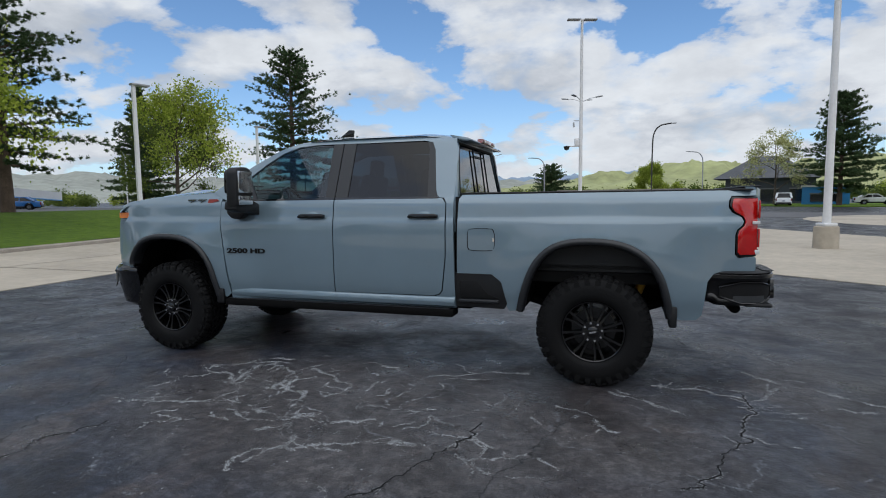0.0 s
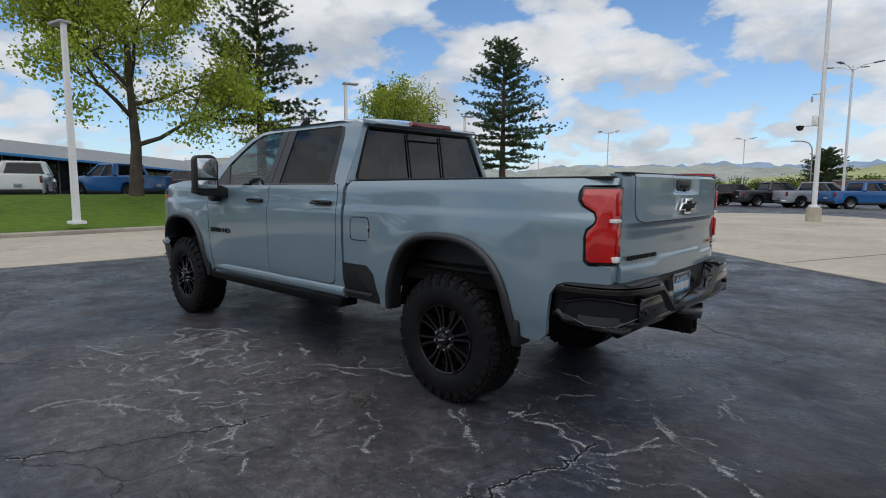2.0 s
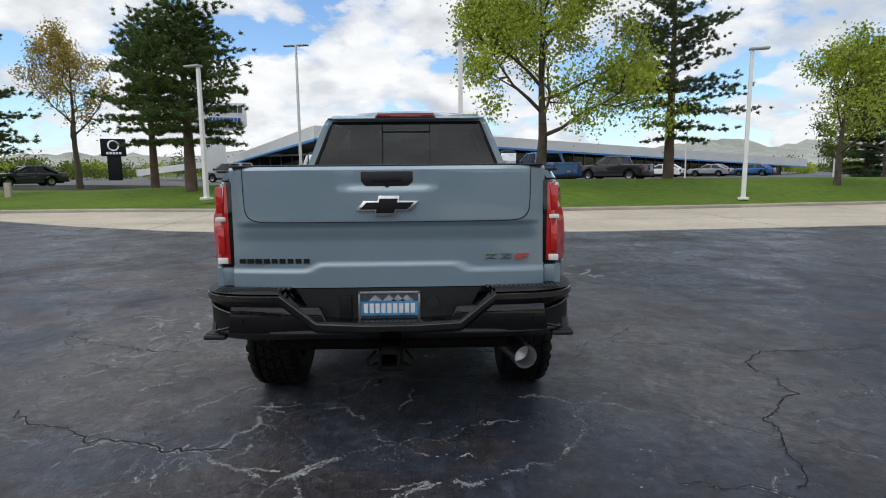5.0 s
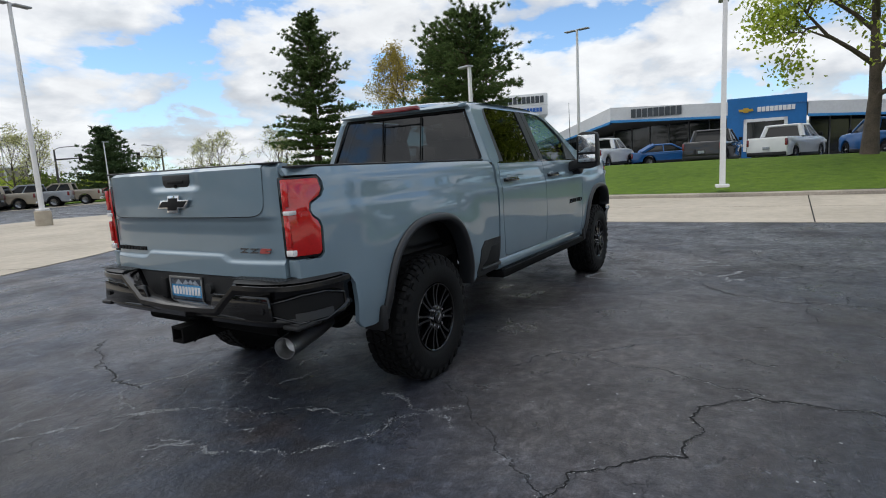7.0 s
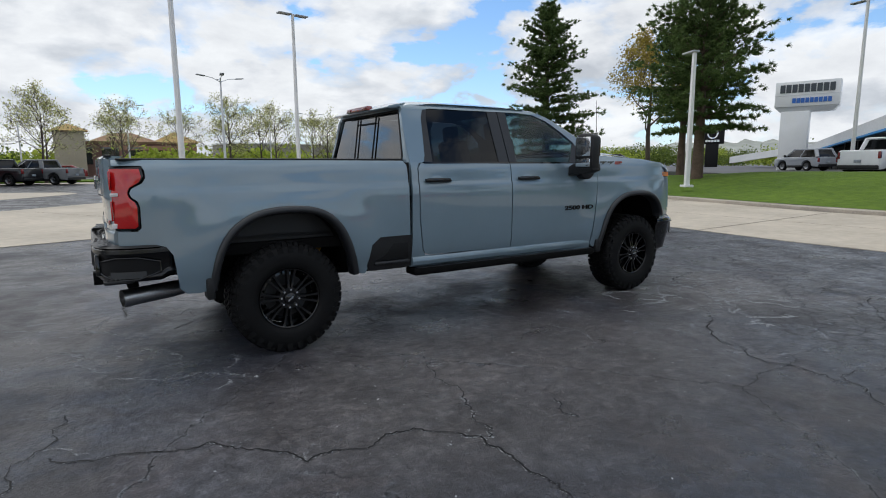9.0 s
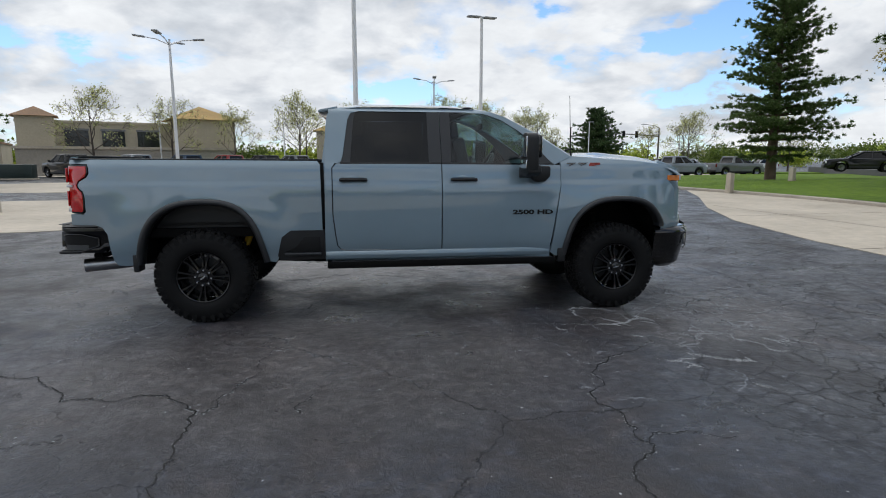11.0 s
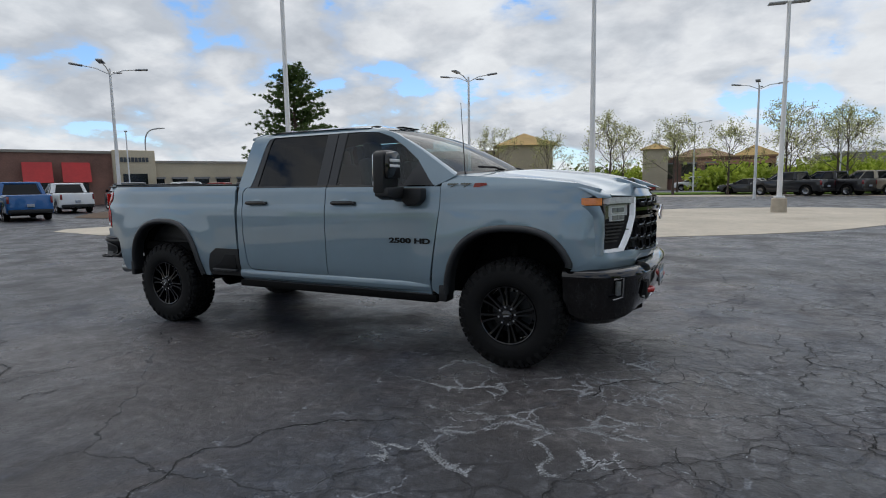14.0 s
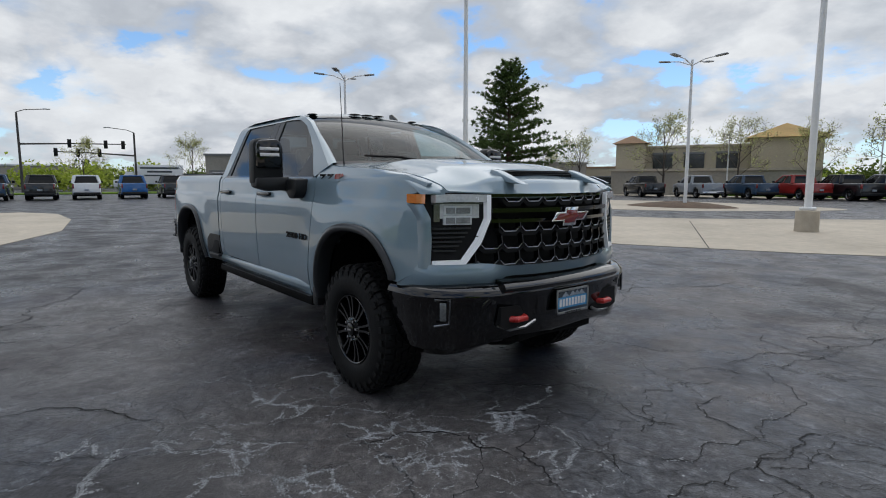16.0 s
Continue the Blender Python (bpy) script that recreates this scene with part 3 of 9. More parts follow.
slab_joints("trim_2", [((-1.6, -9.0), (2.9, -16.7)), ((11, -6.2), (11.3, -15.9)), ((0.2, 8.7), (6, 22.4)), ((5.5, 4.8), (10, 16)),
                       ((-4.6, 14.2), (2, 28.6))], None)


def kerb(name, line, z=0.14, width=0.16):
    rings = []
    for i, p in enumerate(line):
        a, b = Vector(line[max(i - 1, 0)]), Vector(line[min(i + 1, len(line) - 1)])
        d = (b - a).normalized()
        nrm = Vector((-d.y, d.x))
        c = Vector(p)
        prof = [(0.0, -0.05), (0.0, z - 0.03), (0.03, z), (width, z + 0.01), (width, -0.05)]
        rings.append([(*(c + nrm * o), h) for o, h in prof])
    bm = bmesh.new()
    add_rings(bm, rings)
    bmesh.ops.recalc_face_normals(bm, faces=bm.faces)
    tagged(part(name, bm, KERB, angle=30), "weathered concrete kerb along the lawn", "kerb", kind="structure")


def dense(line, step=1.0):
    out = []
    for a, b in zip(line, line[1:]):
        n = max(1, int(math.dist(a, b) / step))
        out += [(a[0] + (b[0] - a[0]) * k / n, a[1] + (b[1] - a[1]) * k / n) for k in range(n)]
    return out + [line[-1]]


def rounded(line, rounds=2):
    """Rounds the corners of an open line."""
    for _ in range(rounds):
        out = [line[0]]
        for a, b in zip(line, line[1:]):
            out += [(a[0] * 0.75 + b[0] * 0.25, a[1] * 0.75 + b[1] * 0.25), (a[0] * 0.25 + b[0] * 0.75, a[1] * 0.25 + b[1] * 0.75)]
        line = out + [line[-1]]
    return line


LAWN_EDGE = rounded([(-46, -47), (-35, -44), (-26, -38), (-20.5, -31.5), (-18.4, -26)] + KERB_LINE)
kerb("kerb_1", LAWN_EDGE)


def lawn_height(x, y):
    """The bank rises from the kerb to the dealer's lot."""
    edge = lerp([(p[1], p[0]) for p in KERB_LINE], y)
    top = lerp([(-40, 0.18), (-27, 0.30), (-18, 0.62), (-10, 1.0), (0, 1.07), (30, 1.0), (45, 0.9)], y)
    return 0.145 + (top - 0.145) * ease(edge + 0.5, edge - 9.5, x) if edge - 9.5 < x else top


def lawn():
    ys = np.linspace(-46.5, 45, 100)
    rows = []
    bm = bmesh.new()
    for y in ys:
        edge = lerp([(p[1], p[0]) for p in sorted(LAWN_EDGE, key=lambda q: q[1])], y) - 0.12
        back = lerp([(-47, -60), (-30, -60), (-18, -40), (-13, -27.8), (45, -29.8)], y)
        rows.append([bm.verts.new((edge + (back - edge) * s, y, lawn_height(edge + (back - edge) * s, y) + 0.02 * noise.noise((edge + (back - edge) * s * 0.7, y * 0.7, 0)))) for s in np.linspace(0, 1, 26)] + [bm.verts.new((back - 0.5, y, 0.0))])
    for a, b in zip(rows, rows[1:]):
        for i in range(26):
            bm.faces.new((a[i], b[i], b[i + 1], a[i + 1]))
    bmesh.ops.recalc_face_normals(bm, faces=bm.faces)
    return tagged(part("lawn", bm, GRASS), "mown green grass bank below the dealer's lot", "lawn", kind="structure")


lawn()
sheet("pavement_4", [(-27.3, -12.5), (-29.3, 45), (-110, 60), (-110, -60), (-60, -60), (-36, -17.5)], 0.72, LOT, "raised grey asphalt lot of the dealership", "asphalt lot", depth=1.4)

sheet("pavement_5", smooth_line([(14, -21.5), (8, -22), (5, -25), (1.8, -29.5), (2.3, -31.8), (6, -33.5), (12, -35.5), (19, -34), (23, -28), (20, -22.5)]), 0.012, CONCRETE, "pale concrete traffic island with a mulch bed", "concrete island")
sheet("pavement_6", smooth_line([(10.2, 34), (11.3, 25.5), (16, 25), (25, 33), (22, 42), (15, 41)]), 0.012, CONCRETE, "pale concrete traffic island", "concrete island")
sheet("pavement_7", [(-60, -46), (-16, -47), (40, -47), (90, -30), (90, -36), (40, -53), (-60, -52)], 0.012, CONCRETE, "pale concrete walk behind the parked cars", "concrete strip")
sheet("road_1", [(-80, -60), (0, -61), (60, -58), (160, -30), (160, -44), (60, -72), (-80, -72)], 0.016, ROAD, "grey asphalt street beyond the lot", "road")
sheet("road_2", [(-4, 38), (10, 37), (60, 20), (120, 30), (120, 44), (60, 34), (12, 50), (-4, 47)], 0.010, ROAD, "grey asphalt lane", "road")


def lawn_patch(name, outline, label, z=0.12):
    return sheet(name, smooth_line(outline), z, GRASS, label, "lawn", depth=0.16)


lawn_patch("lawn_2", [(-18, 44), (-21, 37.5), (-30, 45), (-40, 72), (-34, 76), (-24, 60)], "mown grass corner beside the drive")
lawn_patch("lawn_3", [(12, 76), (70, 58), (110, 70), (100, 96), (22, 104)], "mown grass strip below pines")
lawn_patch("lawn_4", [(-70, -53), (-16, -53.5), (40, -54), (42, -58.5), (-16, -60), (-70, -59.5)], "mown grass verge by the street")
lawn_patch("lawn_5", [(63, -36), (66, 8), (74, 8), (72, -36)], "mown grass verge by the street")


def mulch_bed(x, y, rx, ry, h):
    bm = grid_surface(lambda u, v: (x + rx * u * math.cos(2 * math.pi * v), y + ry * u * math.sin(2 * math.pi * v), 0.02 + h * (1 - u * u) + 0.02 * noise.noise((u * 6, v * 20, 0))), 8, 28)
    tagged(part("mulch_bed", bm, MULCH), "low brown mulch mound in a concrete island", "mulch bed", kind="structure")


mulch_bed(9.2, -27.5, 3.2, 2.0, 0.28)
mulch_bed(24, -14.5, 3.0, 2.0, 0.28)


# ---- pale crust along cracks of the lot ----
def crack(rng, flakes, cores, way, spread=0.016, dense_at=70, open_w=0.0, branch=0.0):
    """Lays ragged flakes of crust along a wandering crack, with side cracks."""
    line = [Vector((*p, 0)) for p in way]
    for level in range(6):
        out = [line[0]]
        for a, b in zip(line, line[1:]):
            d = b - a
            out += [(a + b) / 2 + Vector((-d.y, d.x, 0)) * rng.normal() * 0.125, b]
        line = out
    for a, b in zip(line, line[1:]):
        d = b - a
        if d.length < 1e-5:
            continue
        thick = 0.62 + 0.34 * noise.noise((a.x * 2.1, a.y * 2.1, 4.0)) + 0.25 * noise.noise((a.x * 9, a.y * 9, 1.0))
        thick *= 0.20 + 0.84 * ease(-0.14, 0.16, noise.noise((a.x * 3.7, a.y * 3.7, 11.0)) + 0.4 * noise.noise((a.x * 13, a.y * 13, 3.0)))      # the crust comes and goes
        for _ in range(rng.poisson(max(0.0, thick) * dense_at * 17.0 * d.length)):
            q = a.lerp(b, rng.uniform()) + Vector((-d.y, d.x, 0)).normalized() * rng.normal() * spread * (0.3 + thick) * (0.6 + 0.9 * abs(noise.noise((a.x * 14, a.y * 14, 8.0))))
            flakes.append((q.x, q.y, rng.uniform(0.0012, 0.0050) * (0.6 + thick * 0.7), math.atan2(d.y, d.x)))
        if open_w:
            cores.append((a, b, open_w * (0.4 + 0.8 * thick)))
        if branch and rng.uniform() < branch * 2.2 * d.length:
            ang = math.atan2(d.y, d.x) + rng.choice((-1, 1)) * rng.uniform(0.6, 1.5)
            L = rng.uniform(0.06, 0.34)
            crack(rng, flakes, cores, [(a.x, a.y), (a.x + L * math.cos(ang), a.y + L * math.sin(ang))], spread * 0.7, dense_at * 0.7, 0.0, 0.0)


def crust_field():
    rng = np.random.default_rng(77)
    flakes, cores = [], []
    # by the driver's side
    broken = [[(-2.65, -1.88), (-2.84, -1.49), (-2.95, -1.18), (-2.66, -1.18)], [(-2.84, -1.49), (-2.32, -1.77), (-1.92, -2.23), (-1.88, -2.41)], [(-2.46, -2.19), (-2.17, -2.31), (-1.91, -2.17)],
              [(-2.61, -1.25), (-2.11, -1.7), (-2.03, -2.05), (-1.73, -2.45), (-1.71, -2.61)], [(-2.42, -1.19), (-2.07, -1.33), (-1.84, -1.48), (-1.92, -1.78)], [(-3.6, -2.2), (-2.97, -2.17), (-2.57, -2.04)],
              [(-2.76, -1.73), (-3.38, -1.39), (-3.01, -1.15), (-2.43, -1.01)]]
    for way in broken:
        crack(rng, flakes, cores, way, 0.015, 72, 0.0, 1.3)
    strands = [[(-1.97, -0.87), (-1.66, -0.95), (-1.37, -1.18), (-1.17, -1.04), (-0.87, -0.87), (-0.44, -0.48)], [(-1.3, -1.93), (-1.21, -1.61), (-1.1, -1.1), (-0.81, -1.05)], [(-1.37, -2.06), (-1.57, -2.17), (-1.84, -2.15)],
               [(-1.84, -2.95), (-1.87, -2.67), (-1.71, -2.61), (-1.53, -2.52), (-1.29, -2.4), (-1.09, -2.34), (-0.84, -2.42)], [(-0.71, -2.41), (-0.47, -2.58), (-0.17, -2.55)], [(-1.39, -2.87), (-1.19, -3.05)],
               [(-0.23, -1.48), (0.05, -1.61), (0.19, -1.84)], [(0.19, -0.98), (0.42, -1.27), (0.67, -1.41)], [(0.61, -0.84), (0.82, -0.78), (1.08, -0.82)], [(1.13, -1.21), (1.43, -1.17), (1.61, -1.01), (1.9, -1.03)]]
    for way in strands:
        crack(rng, flakes, cores, way, 0.014, 62, 0.0, 0.7)
    crack(rng, flakes, cores, [(-1.18, -3.2), (-0.98, -2.9), (-0.82, -2.49), (-0.73, -2.34), (-0.66, -1.93)], 0.013, 55, 0.016, 0.8)
    crack(rng, flakes, cores, [(-3.1, -2.6), (-3.2, -3.1), (-3.6, -4.6), (-4.6, -6.2)], 0.012, 22, 0.013, 0.3)
    # behind the rear wheel and the tail
    crack(rng, flakes, cores, [(0.5, -2.46), (0.65, -2.32), (0.86, -1.88), (0.95, -1.61), (1.08, -1.28), (1.07, -0.89)], 0.012, 70, 0.015, 0.7)
    tail = [[(1.07, -1.1), (1.22, -0.9), (1.31, -0.72), (1.45, -0.6)], [(0.44, -0.86), (0.77, -0.85), (1.05, -0.96)], [(0.13, -1.08), (0.43, -1.26), (0.64, -1.44)], [(1.13, -1.35), (1.29, -1.32)],
            [(1.21, -0.33), (1.4, -0.54), (1.63, -0.64), (1.78, -0.77), (2.3, -0.95)], [(1.45, -0.59), (1.24, -0.39), (1.1, -0.11), (1.07, 0.02), (1.01, 0.27), (0.8, 0.58)], [(1.39, -1.25), (1.22, -1.3)],
            [(0.86, -0.13), (1.07, 0.02), (1.36, 0.03)], [(1.42, 0.32), (1.42, 0.51)]]
    for way in tail:
        crack(rng, flakes, cores, way, 0.014, 70, 0.0, 0.8)
    # on the passenger's side
    crack(rng, flakes, cores, [(1.55, 1.95), (1.29, 2.1), (0.82, 2.22), (0.62, 2.43), (0.13, 2.74), (-0.18, 2.67), (-0.41, 2.93), (-0.46, 3.2), (-0.6, 4.2)], 0.009, 24, 0.014, 0.5)
    crack(rng, flakes, cores, [(-0.48, 2.99), (-0.55, 2.72), (-0.70, 2.4), (-0.85, 1.85)], 0.012, 40, 0.010, 0.7)
    crack(rng, flakes, cores, [(1.8, 2.3), (1.61, 1.84), (1.5, 1.4)], 0.010, 30, 0.010, 0.5)
    crack(rng, flakes, cores, [(-1.07, 3.07), (-1.12, 2.8)], 0.010, 20, 0.010, 0.5)
    crack(rng, flakes, cores, [(0.43, 0.81), (0.56, 1.26), (0.66, 1.48)], 0.016, 52, 0.0, 2.0)
    crack(rng, flakes, cores, [(0.75, 1.1), (0.32, 1.45)], 0.012, 22, 0.0, 1.0)
    crack(rng, flakes, cores, [(1.37, 0.55), (1.27, 0.85), (0.96, 1.09), (0.66, 1.24)], 0.012, 26, 0.0, 0.8)
    crack(rng, flakes, cores, [(-2.74, 4.6), (-2.8, 3.9), (-2.96, 3.78), (-2.97, 3.45), (-2.92, 3.1), (-3.08, 2.7), (-3.48, 2.35), (-3.7, 2.2)], 0.010, 40, 0.015, 0.7)
    crack(rng, flakes, cores, [(-2.98, 3.7), (-3.19, 3.62), (-3.5, 3.7)], 0.010, 30, 0.010, 0.7)
    # round the front wheel and ahead of the bumper
    nose_side = [[(-3.12, 1.46), (-3.64, 1.56), (-3.9, 1.64), (-3.98, 1.48), (-4.34, 1.13), (-4.54, 1.0)], [(-4.0, 1.91), (-4.39, 1.86), (-4.67, 1.94), (-4.99, 1.9), (-5.2, 1.87)], [(-4.62, 2.05), (-4.76, 2.31), (-4.77, 2.49)],
                 [(-4.81, 1.94), (-4.91, 2.22), (-5.07, 2.3)], [(-4.02, 2.26), (-4.3, 2.09), (-4.4, 1.94)], [(-4.03, 2.42), (-4.22, 2.58), (-4.42, 2.65)], [(-4.57, 0.85), (-4.81, 1.19), (-4.92, 1.53), (-4.89, 1.81)],
                 [(-4.86, 0.93), (-5.22, 1.25), (-5.23, 1.67)], [(-3.61, 0.95), (-4.06, 1.3), (-4.23, 1.66)], [(-3.7, 2.48), (-3.98, 2.73)], [(-3.81, 1.92), (-4.07, 2.08), (-4.3, 1.96)], [(-4.11, 3.04), (-4.26, 3.23)]]
    nose_front = [[(-4.71, 1.47), (-4.74, 1.16), (-4.57, 0.92), (-4.77, 0.94), (-4.96, 0.88), (-5.12, 0.67), (-5.06, 0.37), (-5.32, 0.36)], [(-5.32, 1.5), (-5.23, 1.38), (-5.15, 1.03), (-5.19, 0.86), (-5.14, 0.59), (-5.32, 0.36)],
                  [(-5.21, 1.23), (-5.35, 0.97), (-5.59, 1.01), (-5.64, 0.86), (-5.64, 0.69), (-5.46, 0.42)], [(-5.21, 0.62), (-4.97, 0.27), (-4.96, -0.02)], [(-4.41, 1.95), (-4.73, 2.01), (-4.88, 2.05)], [(-4.89, 1.81), (-5.05, 1.68), (-5.3, 1.7)]]
    for way in nose_side + nose_front:
        crack(rng, flakes, cores, way, 0.015, 80, 0.0, 1.5)
    crack(rng, flakes, cores, [(-5.8, 0.3), (-6.05, -0.32), (-5.98, -1.3), (-5.93, -3.1), (-5.6, -5.5)], 0.02, 16, 0.009, 0.6)
    crack(rng, flakes, cores, [(-2.6, -5.5), (-4.5, -6.2), (-5.4, -5.4), (-7.0, -5.0)], 0.02, 10, 0.012, 0.5)
    # short loose strands where the surface has broken up
    for cx, cy, rx, ry, n in ((-2.3, -1.8, 1.2, 0.75, 70), (-4.6, 1.8, 0.9, 0.8, 22), (-1.1, -2.1, 1.2, 0.6, 30), (-5.3, 0.9, 0.6, 0.7, 40), (1.1, -0.3, 0.7, 1.1, 24)):
        for _ in range(n):
            r, a, h, L = math.sqrt(rng.uniform()), rng.uniform(0, 6.28), rng.uniform(0, 6.28), rng.uniform(0.08, 0.36)
            x, y = cx + rx * r * math.cos(a), cy + ry * r * math.sin(a)
            crack(rng, flakes, cores, [(x, y), (x + L * math.cos(h), y + L * math.sin(h))], 0.008, 34)
    # dark cracks that net the worn stretch ahead of the truck into plates
    for _ in range(170):
        x, y, h = rng.uniform(-9.4, -5.2), rng.uniform(-5.0, 5.5), rng.choice((0.2, 1.75)) + rng.normal() * 0.4
        L = rng.uniform(0.3, 1.5)
        crack(rng, flakes, cores, [(x, y), (x + L * 0.5 * math.cos(h), y + L * 0.5 * math.sin(h)), (x + L * math.cos(h + 0.5), y + L * math.sin(h + 0.5))], 0.012, 5, rng.uniform(0.006, 0.013), 0.4)
    for _ in range(5000):      # loose flecks all over
        x, y = rng.uniform(-9, 6), rng.uniform(-6, 6.5)
        if noise.noise((x * 0.7, y * 0.7, 2.0)) + 0.6 * noise.noise((x * 2.7, y * 2.7, 5.0)) > rng.uniform(-0.25, 0.5):
            flakes.append((x, y, rng.uniform(0.002, 0.008), rng.uniform(0, 3.1)))
    verts, faces = [], []
    for x, y, r, ang in flakes:
        n, base = 5, len(verts)
        ca, sa = math.cos(ang), math.sin(ang)
        for k in range(n):
            t = 2 * math.pi * k / n
            u, v = r * 1.5 * math.cos(t) * rng.uniform(0.5, 1.2), r * 0.9 * math.sin(t) * rng.uniform(0.5, 1.2)
            verts.append((x + u * ca - v * sa, y + u * sa + v * ca, 0.0008))
        verts.append((x, y, 0.0035))
        faces += [(base + k, base + (k + 1) % n, base + n) for k in range(n)]
    tagged(raw("crack_crust", verts, faces, CRUST), "pale flaking crust along cracks in the asphalt", "asphalt crust", kind="stuff")
    verts, faces = [], []
    for a, b, w in cores:
        d = (b - a).normalized()
        side = Vector((-d.y, d.x, 0)) * w * 0.5
        base = len(verts)
        verts += [tuple(p + Vector((0, 0, 0.0045))) for p in (a - side, b - side * 0.9, b + side * 0.9, a + side)]
        faces.append((base, base + 1, base + 2, base + 3))
    tagged(raw("open_crack", verts, faces, GAP), "dark open cracks in the asphalt", "crack", kind="stuff")


crust_field()

# ---- the pickup truck ----
FRONT, REAR, HUB_Z, HALF = -4.036, 0.0, 0.437, 0.985
FLANK = [(0.40, 0.925), (0.55, 0.944), (0.62, 0.955), (0.70, 0.975), (0.78, 0.983), (0.90, 0.988), (1.05, 0.9915), (1.20, 0.9905), (1.265, 0.987), (1.285, 0.984), (1.325, 0.971), (1.38, 0.9655), (1.43, 0.960), (1.465, 0.949), (1.50, 0.925), (1.55, 0.89)]
FLANK_Z = np.arange(0.38, 1.60, 0.004)
FLANK_Y = np.convolve(np.pad(np.interp(FLANK_Z, [p[0] for p in FLANK], [p[1] for p in FLANK]), 2, "edge"), np.ones(5) / 5, "valid")
UPPER = [(1.30, 0.98), (1.40, 0.964), (1.47, 0.940), (1.52, 0.918), (1.98, 0.722), (2.01, 0.695), (2.04, 0.66)]


def bulge(x, z):
    return 0.024 * sum(ease(1.06, 0.70, math.hypot(x - c, (z - HUB_Z) * 1.04)) for c in (FRONT, REAR))


def side_y(x, z):
    """Half width of fenders, doors and bed at a length and a height."""
    y = float(np.interp(z, FLANK_Z, FLANK_Y)) + bulge(x, z)
    if x < -4.15:
        y -= 0.056 * ((-4.15 - x) / 0.5) ** 3
    if x > 0.60:
        y -= 0.09 * ((x - 0.60) / 0.50) ** 2
    return y


def cab_y(x, z):
    return lerp(UPPER, z) if z > 1.40 else side_y(x, z)


def panel(outline, fn=side_y, step=0.026, rim=0.03, push=0.0):
    """A shaped sheet of the truck's side from its outline in length and height, on the +y side."""
    bm = bmesh.new()
    bm.faces.new([bm.verts.new((x, 0, z)) for x, z in outline])
    xs, zs = [p[0] for p in outline], [p[1] for p in outline]
    for k in range(1, int((max(xs) - min(xs)) / (step * 2.2)) + 1):
        bmesh.ops.bisect_plane(bm, geom=bm.verts[:] + bm.edges[:] + bm.faces[:], plane_co=(min(xs) + k * step * 2.2 - 0.013, 0, 0), plane_no=(1, 0, 0))
    for k in range(1, int((max(zs) - min(zs)) / step) + 1):
        bmesh.ops.bisect_plane(bm, geom=bm.verts[:] + bm.edges[:] + bm.faces[:], plane_co=(0, 0, min(zs) + k * step - 0.011), plane_no=(0, 0, 1))
    for z in (1.262, 1.272, 1.282, 1.292, 1.306, 1.320, 1.334, 1.348):      # the shoulder's crease
        if min(zs) + 0.01 < z < max(zs) - 0.01:
            bmesh.ops.bisect_plane(bm, geom=bm.verts[:] + bm.edges[:] + bm.faces[:], plane_co=(0, 0, z), plane_no=(0, 0, 1))
    for v in bm.verts:
        v.co.y = fn(v.co.x, v.co.z) + push
    bmesh.ops.recalc_face_normals(bm, faces=bm.faces)
    if sum(f.normal.y * f.calc_area() for f in bm.faces) < 0:
        bmesh.ops.reverse_faces(bm, faces=bm.faces)
    if rim:
        thicken(bm, (0, -rim, 0))
    return bm


def both(name, bm, mat, parent, label="", angle=38):
    """The piece on the +y side and its mirror image."""
    twin = flipped(bm)
    return part(name, bm, mat, parent, label, angle), part(name, twin, mat, parent, label, angle)


ARCH = [(0.575, 0.57), (0.55, 0.72), (0.51, 0.86), (0.45, 0.97), (0.36, 1.06), (0.24, 1.125), (0.1, 1.155), (-0.08, 1.16), (-0.22, 1.145), (-0.34, 1.10), (-0.44, 1.01), (-0.51, 0.89), (-0.56, 0.74), (-0.60, 0.57)]


def arch(cx, grow=0.0):
    out = []
    for dx, z in ARCH:
        d = Vector((dx, z - 0.62))
        d = d.normalized() * (d.length + grow)
        out.append((cx + d.x, max(0.555, d.y + 0.62)))
    return out


truck = thing("pickup_truck", "grey-blue crew cab pickup truck with black trim on dark asphalt", "pickup truck")

# fenders, doors, bed sides
fa = arch(FRONT, -0.02)
fender = [(-3.437, 1.545), (-3.437, 1.28), (-3.345, 0.60), (-3.40, 0.56)] + fa[:-3] + [(-4.52, 0.84), (-4.56, 0.835), (-4.68, 0.90), (-4.73, 0.96), (-4.725, 1.10), (-4.71, 1.23), (-4.66, 1.285), (-4.625, 1.308), (-4.605, 1.316), (-4.605, 1.362), (-4.66, 1.372), (-4.72, 1.405), (-4.735, 1.43),
          (-4.57, 1.478), (-4.11, 1.517), (-3.60, 1.547)]
both("front_fender", panel(fender), BODY, truck)
front_door = [(-3.432, 1.47), (-3.431, 1.28), (-3.340, 0.70), (-3.29, 0.625), (-3.24, 0.605), (-2.243, 0.655), (-2.243, 1.475)]
fd, fd2 = both("front_door", panel(front_door), BODY, truck)
rear_door = [(-2.233, 1.475), (-2.233, 0.655), (-1.31, 0.662), (-1.262, 0.675), (-1.235, 0.71), (-1.222, 0.80), (-1.20, 1.0), (-1.20, 1.44), (-1.235, 1.482)]
rd, rd2 = both("rear_door", panel(rear_door), BODY, truck)
